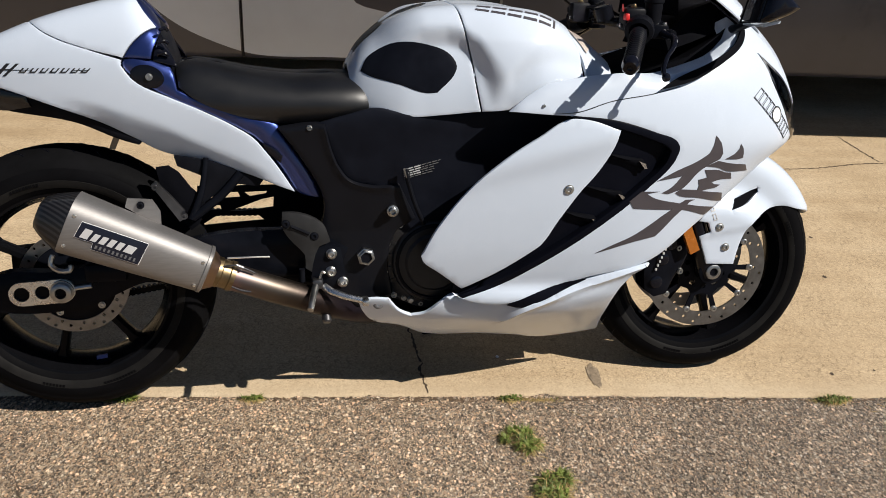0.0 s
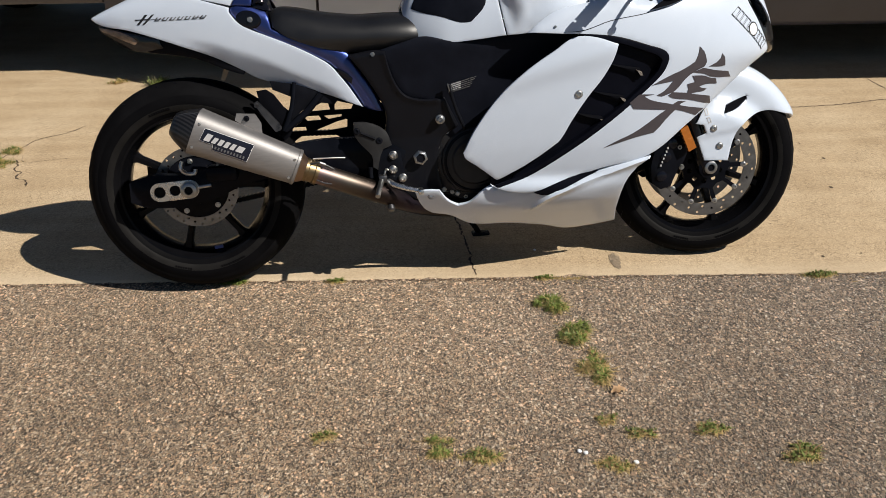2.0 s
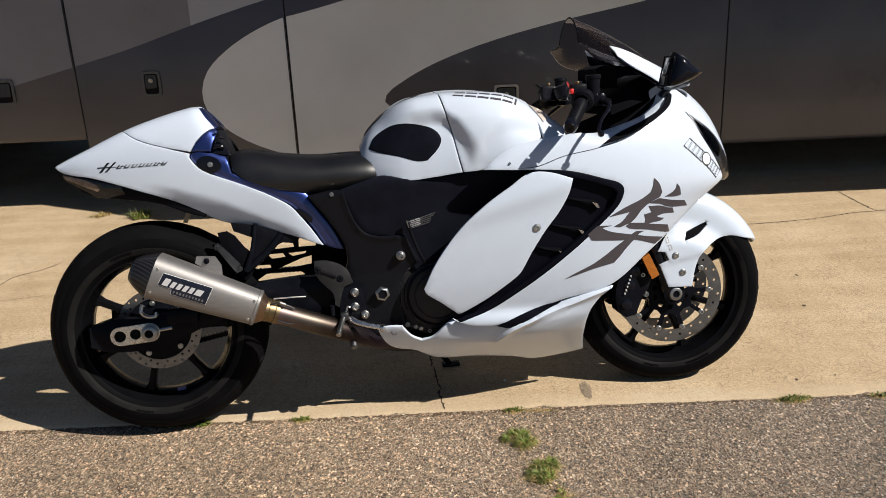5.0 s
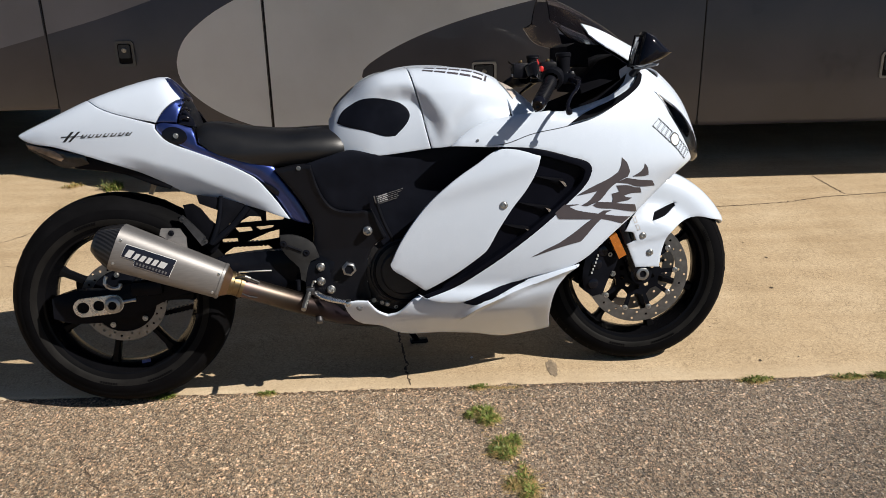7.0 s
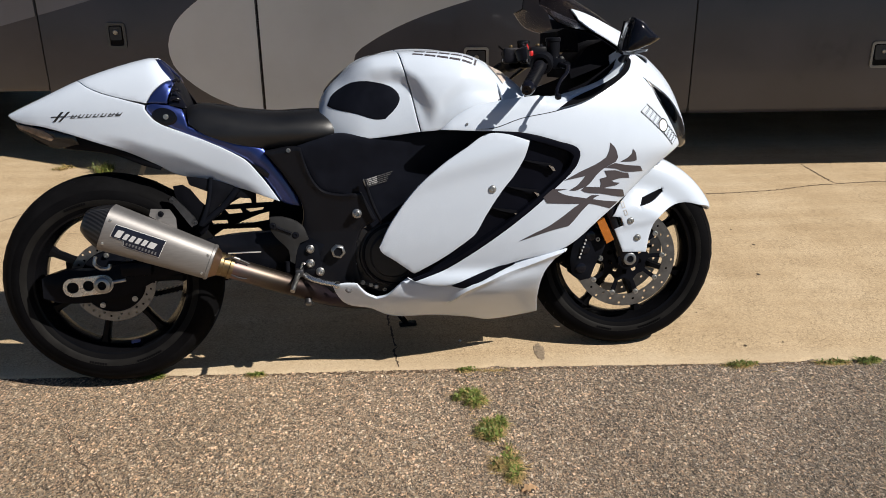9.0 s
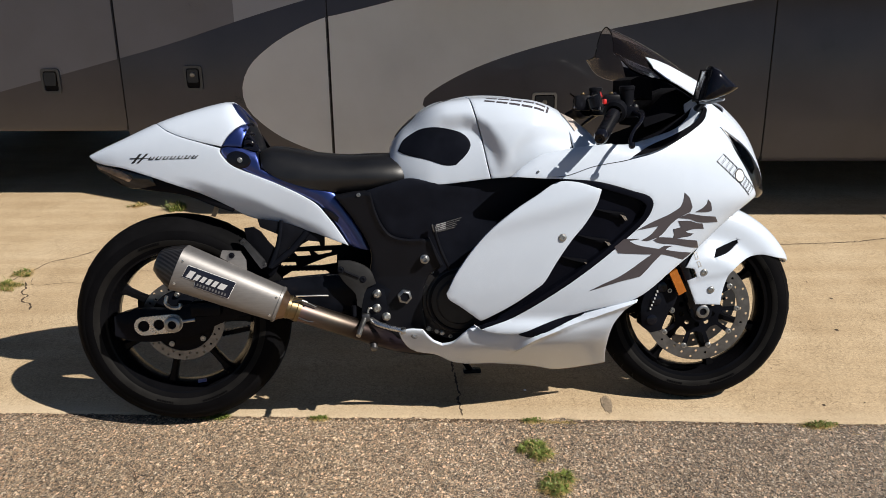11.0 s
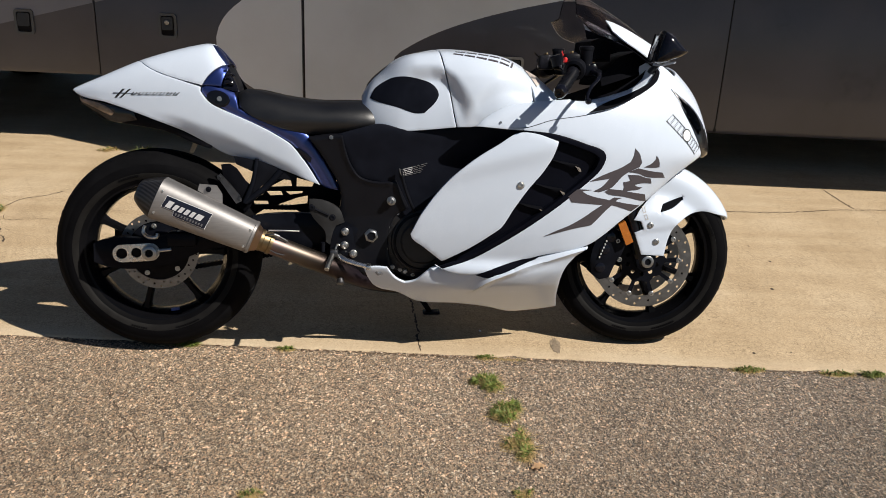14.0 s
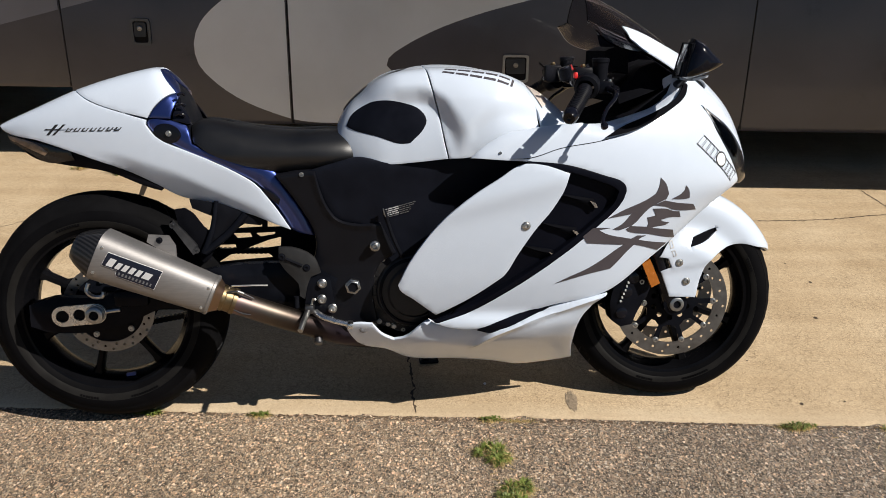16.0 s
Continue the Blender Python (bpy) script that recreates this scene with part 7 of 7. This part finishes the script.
part("sticker_ring", sheet(fairing, ring, [[(1.680 + 0.022 * math.cos(a), 0.719 + 0.0165 * math.sin(a)) for a in [2 * math.pi * i / 20 for i in range(20)]]], step=0.01, lift=0.0016, thick=0.001, roll=0.0, smooth=False), ink_black, M, "black outlined round sticker")
part("sticker_disc", sheet(fairing, ring, step=0.01, lift=0.0012, thick=0.001, roll=0.0, smooth=False), decal_white, M)
# warning label: grey unreadable lines
rnd = random.Random(11)
for k in range(5):
    ends = [0.0]
    while ends[-1] < 0.082 - 0.006 * k:
        ends.append(ends[-1] + rnd.uniform(0.006, 0.018))
    for x0, x1 in ((a, b - 0.0022) for a, b in zip(ends, ends[1:])):
        o, bold = (0.742 + 0.001 * k, 0.597 - 0.0052 * k), x0 < 0.03 and k < 4
        h = 0.0024 if bold else 0.0016
        part("label_line", sheet(mid, [(o[0] + x0, o[1] + x0 * 0.27), (o[0] + x1, o[1] + x1 * 0.27), (o[0] + x1, o[1] + x1 * 0.27 - h), (o[0] + x0, o[1] + x0 * 0.27 - h)], step=0.01, lift=-0.002, thick=0.001, roll=0.0, smooth=False), decal_silver if bold else decal_grey, M, "grey line of small print")
for place, u, v, r in ((fairing, 1.096, 0.569, 0.009), (fairing, 0.684, 0.284, 0.0100), (tail, 0.208, 0.797, 0.006), (fairing, 1.03, 0.752, 0.003)):
    p = Vector(place(u, v))
    part("panel_bolt", bolt(p.x, p.y - (0.004 if u > 1.05 else 0.0), p.z, r, 0.004), decal_grey if v < 0.4 else steel, M, "steel panel bolt")


# ---- weeds, leaf and pebbles on the ground ----
def tuft(x, y, z, rx, ry, n, height, dry, seed, flat=0.5):
    """A low tuft: uneven clumps of narrow bent blades and small broad leaves, green and dry ones apart."""
    rnd = random.Random(seed)
    ob = tagged(new("weed_tuft"), "", "weed", "weeds in the cracks")
    ob.location = (x, y, z)
    clumps = []
    for _ in range(10):
        a, r = rnd.uniform(0, 2 * math.pi), math.sqrt(rnd.random()) * 0.9
        clumps.append((rx * r * math.cos(a), ry * r * math.sin(a), rnd.uniform(0.25, 0.5), rnd.uniform(0.7, 1.25)))
    for name, share, mat, lab in (("green_leafage", 1 - dry, weed_green, "green blades"), ("dry_leafage", dry, weed_dry, "straw-coloured blades")):
        k = int(n * share * 2.8)
        if not k:
            continue
        bm = bmesh.new()
        straw_like = name == "dry_leafage"
        for _ in range(k):
            cx, cy, spread, tall = rnd.choice(clumps)
            px, py = cx + rnd.gauss(0, rx * spread * 0.4), cy + rnd.gauss(0, ry * spread * 0.4)
            way = math.atan2(py - cy, px - cx) + rnd.gauss(0, 1.1)
            broad = not straw_like and rnd.random() < 0.55
            ln = height * tall * (rnd.uniform(0.25, 0.55) if broad else rnd.uniform(0.35, 1.25))
            lean = rnd.uniform(0.5, 1.35) * (1.6 if straw_like else 1.0) * flat * 2
            w = rnd.uniform(0.0018, 0.0034) if broad else rnd.uniform(0.0007, 0.0019)
            lift = rnd.uniform(0.0, 0.010 * tall) if broad else 0.0
            side = Vector((-math.sin(way), math.cos(way), rnd.uniform(-0.4, 0.4))) * w
            prev = None
            for j in range(4):
                f = j / 3
                bend = lean * f
                p = Vector((px + math.cos(way) * ln * f * math.sin(max(bend, 0.5 if broad else 0.0)), py + math.sin(way) * ln * f * math.sin(max(bend, 0.5 if broad else 0.0)), ln * f * max(0.12, math.cos(bend * 1.1)) - 0.002 + lift))
                s = side * ((0.35, 1.0, 0.9, 0.15)[j] if broad else 1 - 0.85 * f)
                row = [bm.verts.new(p + s), bm.verts.new(p - s)]
                if prev:
                    bm.faces.new([prev[0], prev[1], row[1], row[0]])
                prev = row
        part(name, bm, mat, ob, lab, smooth=False)
    return ob


TUFTS = [
    (0.222, -0.165, 0.042, 0.056, 520, 0.028, 0.34, "dense green weed tuft in the asphalt"),
    (0.276, -0.318, 0.042, 0.054, 500, 0.028, 0.42, "green weed tuft with straw in the asphalt"),
    (0.308, -0.475, 0.036, 0.080, 560, 0.024, 0.74, "half-dry weed tuft in the asphalt"),
    (0.300, -0.700, 0.020, 0.025, 90, 0.018, 0.8, "dry grass tuft in a crack"),
    (-0.370, -0.760, 0.028, 0.022, 130, 0.018, 0.8, "brown dry grass tuft in a crack"),
    (-0.105, -0.800, 0.045, 0.035, 260, 0.018, 0.66, "low green weed tuft in a crack"),
    (-0.010, -0.835, 0.045, 0.022, 200, 0.020, 0.75, "reddish dry grass tuft in a crack"),
    (0.378, -0.758, 0.040, 0.018, 120, 0.016, 0.7, "thin dry grass in a crack"),
    (0.535, -0.745, 0.038, 0.022, 190, 0.018, 0.7, "small weed tuft in a crack"),
    (0.719, -0.838, 0.048, 0.030, 230, 0.020, 0.66, "small weed tuft in a crack"),
    (0.293, -0.868, 0.040, 0.025, 150, 0.018, 0.85, "dry grass tuft in a crack"),
    (-0.757, 0.008, 0.040, 0.012, 220, 0.024, 0.2, "green grass tuft at the slab's edge"),
    (-0.437, 0.012, 0.035, 0.010, 170, 0.018, 0.5, "grass tuft at the slab's edge"),
    (0.225, 0.012, 0.030, 0.010, 130, 0.016, 0.5, "grass tuft at the slab's edge"),
    (0.30, 0.008, 0.05, 0.008, 90, 0.010, 0.95, "dry grass along the slab's edge"),
    (1.083, 0.004, 0.055, 0.012, 220, 0.020, 0.6, "grass tuft at the slab's edge"),
    (1.375, 0.006, 0.060, 0.012, 220, 0.018, 0.7, "dry grass tuft at the slab's edge"),
    (1.490, 0.008, 0.035, 0.012, 180, 0.024, 0.1, "green grass tuft at the slab's edge"),
    (-1.665, 2.29, 0.07, 0.05, 200, 0.062, 0.15, "tall sparse green weed beside the motorhome"),
    (-1.91, 2.365, 0.06, 0.04, 60, 0.05, 0.8, "dry weed beside the motorhome"),
    (-1.999, 1.074, 0.080, 0.050, 220, 0.040, 0.58, "weed tuft on the concrete"),
    (-1.995, 1.246, 0.045, 0.04, 120, 0.036, 0.55, "small weed tuft on the concrete"),
    (-1.995, 0.73, 0.05, 0.03, 90, 0.035, 0.8, "dry weed tuft in a crack of the concrete"),
    (-2.05, 0.948, 0.07, 0.03, 110, 0.035, 0.5, "dry weed tuft on the concrete"),
]
for i, (x, y, rx, ry, n, h, dry, lab) in enumerate(TUFTS):
    tagged(tuft(x, y, -0.005 if y < 0.02 else 0.001, rx, ry, n, h, dry, 40 + i, 0.3 if h > 0.05 else 0.55), lab)


def leaf():
    bm = bmesh.new()
    rows = []
    for i in range(7):
        f = i / 6
        w = 0.012 * math.sin(math.pi * min(1.0, f * 0.9 + 0.08)) * (1 + 0.45 * math.cos(i * 3.0)) + 0.001
        rows.append([bm.verts.new((0.042 * (f - 0.5), w * s, 0.006 * math.sin(math.pi * f) + 0.004 * abs(s))) for s in (-1, 0, 1)])
    for a, b in zip(rows, rows[1:]):
        for k in range(2):
            bm.faces.new([a[k], a[k + 1], b[k + 1], b[k]])
    bmesh.ops.solidify(bm, geom=bm.faces, thickness=0.0006)
    return bm


dry_leaf = tagged(part("leaf", leaf(), dead_leaf), "curled tan dead leaf on the asphalt", "leaf")
dry_leaf.matrix_world = pose(0.349, -0.592, -0.004, 0, 0, 20)


def pebble(r, seed):
    bm = bmesh.new()
    bmesh.ops.create_icosphere(bm, subdivisions=2, radius=r)
    for v in bm.verts:
        v.co *= 1 + 0.25 * noise.noise(v.co / r * 0.9 + Vector((seed, 0, 0)))
        v.co.z *= 0.6
    return bm


for i, (x, y, r, z) in enumerate(((0.218, -0.820, 0.0055, -0.003), (0.232, -0.826, 0.006, -0.003), (0.211, 0.198, 0.005, 0.002), (0.34, -0.86, 0.006, -0.003))):
    ob = tagged(part("pebble", pebble(r, i), decal_white), "small white pebble lying on the ground", "pebble", "pebbles")
    ob.location = (x, y, z)

# straw bits strewn round the tufts
straw = bmesh.new()
rnd = random.Random(7)
for _ in range(70):
    cx, cy = rnd.choice(((0.24, -0.2), (0.28, -0.36), (0.30, -0.48), (0.3, 0.0), (-0.05, -0.82), (1.2, 0.0)))
    x, y, a, ln = cx + rnd.gauss(0, 0.05), cy + rnd.gauss(0, 0.04), rnd.uniform(0, 6.28), rnd.uniform(0.008, 0.030)
    if y > 0.015:
        continue
    join(straw, tube([(x, y, -0.004), (x + ln * math.cos(a), y + ln * math.sin(a), -0.002)], 0.0008, 5, smooth=False))
tagged(part("straw", straw, weed_dry), "scattered bits of dry straw", "straw", kind="stuff")
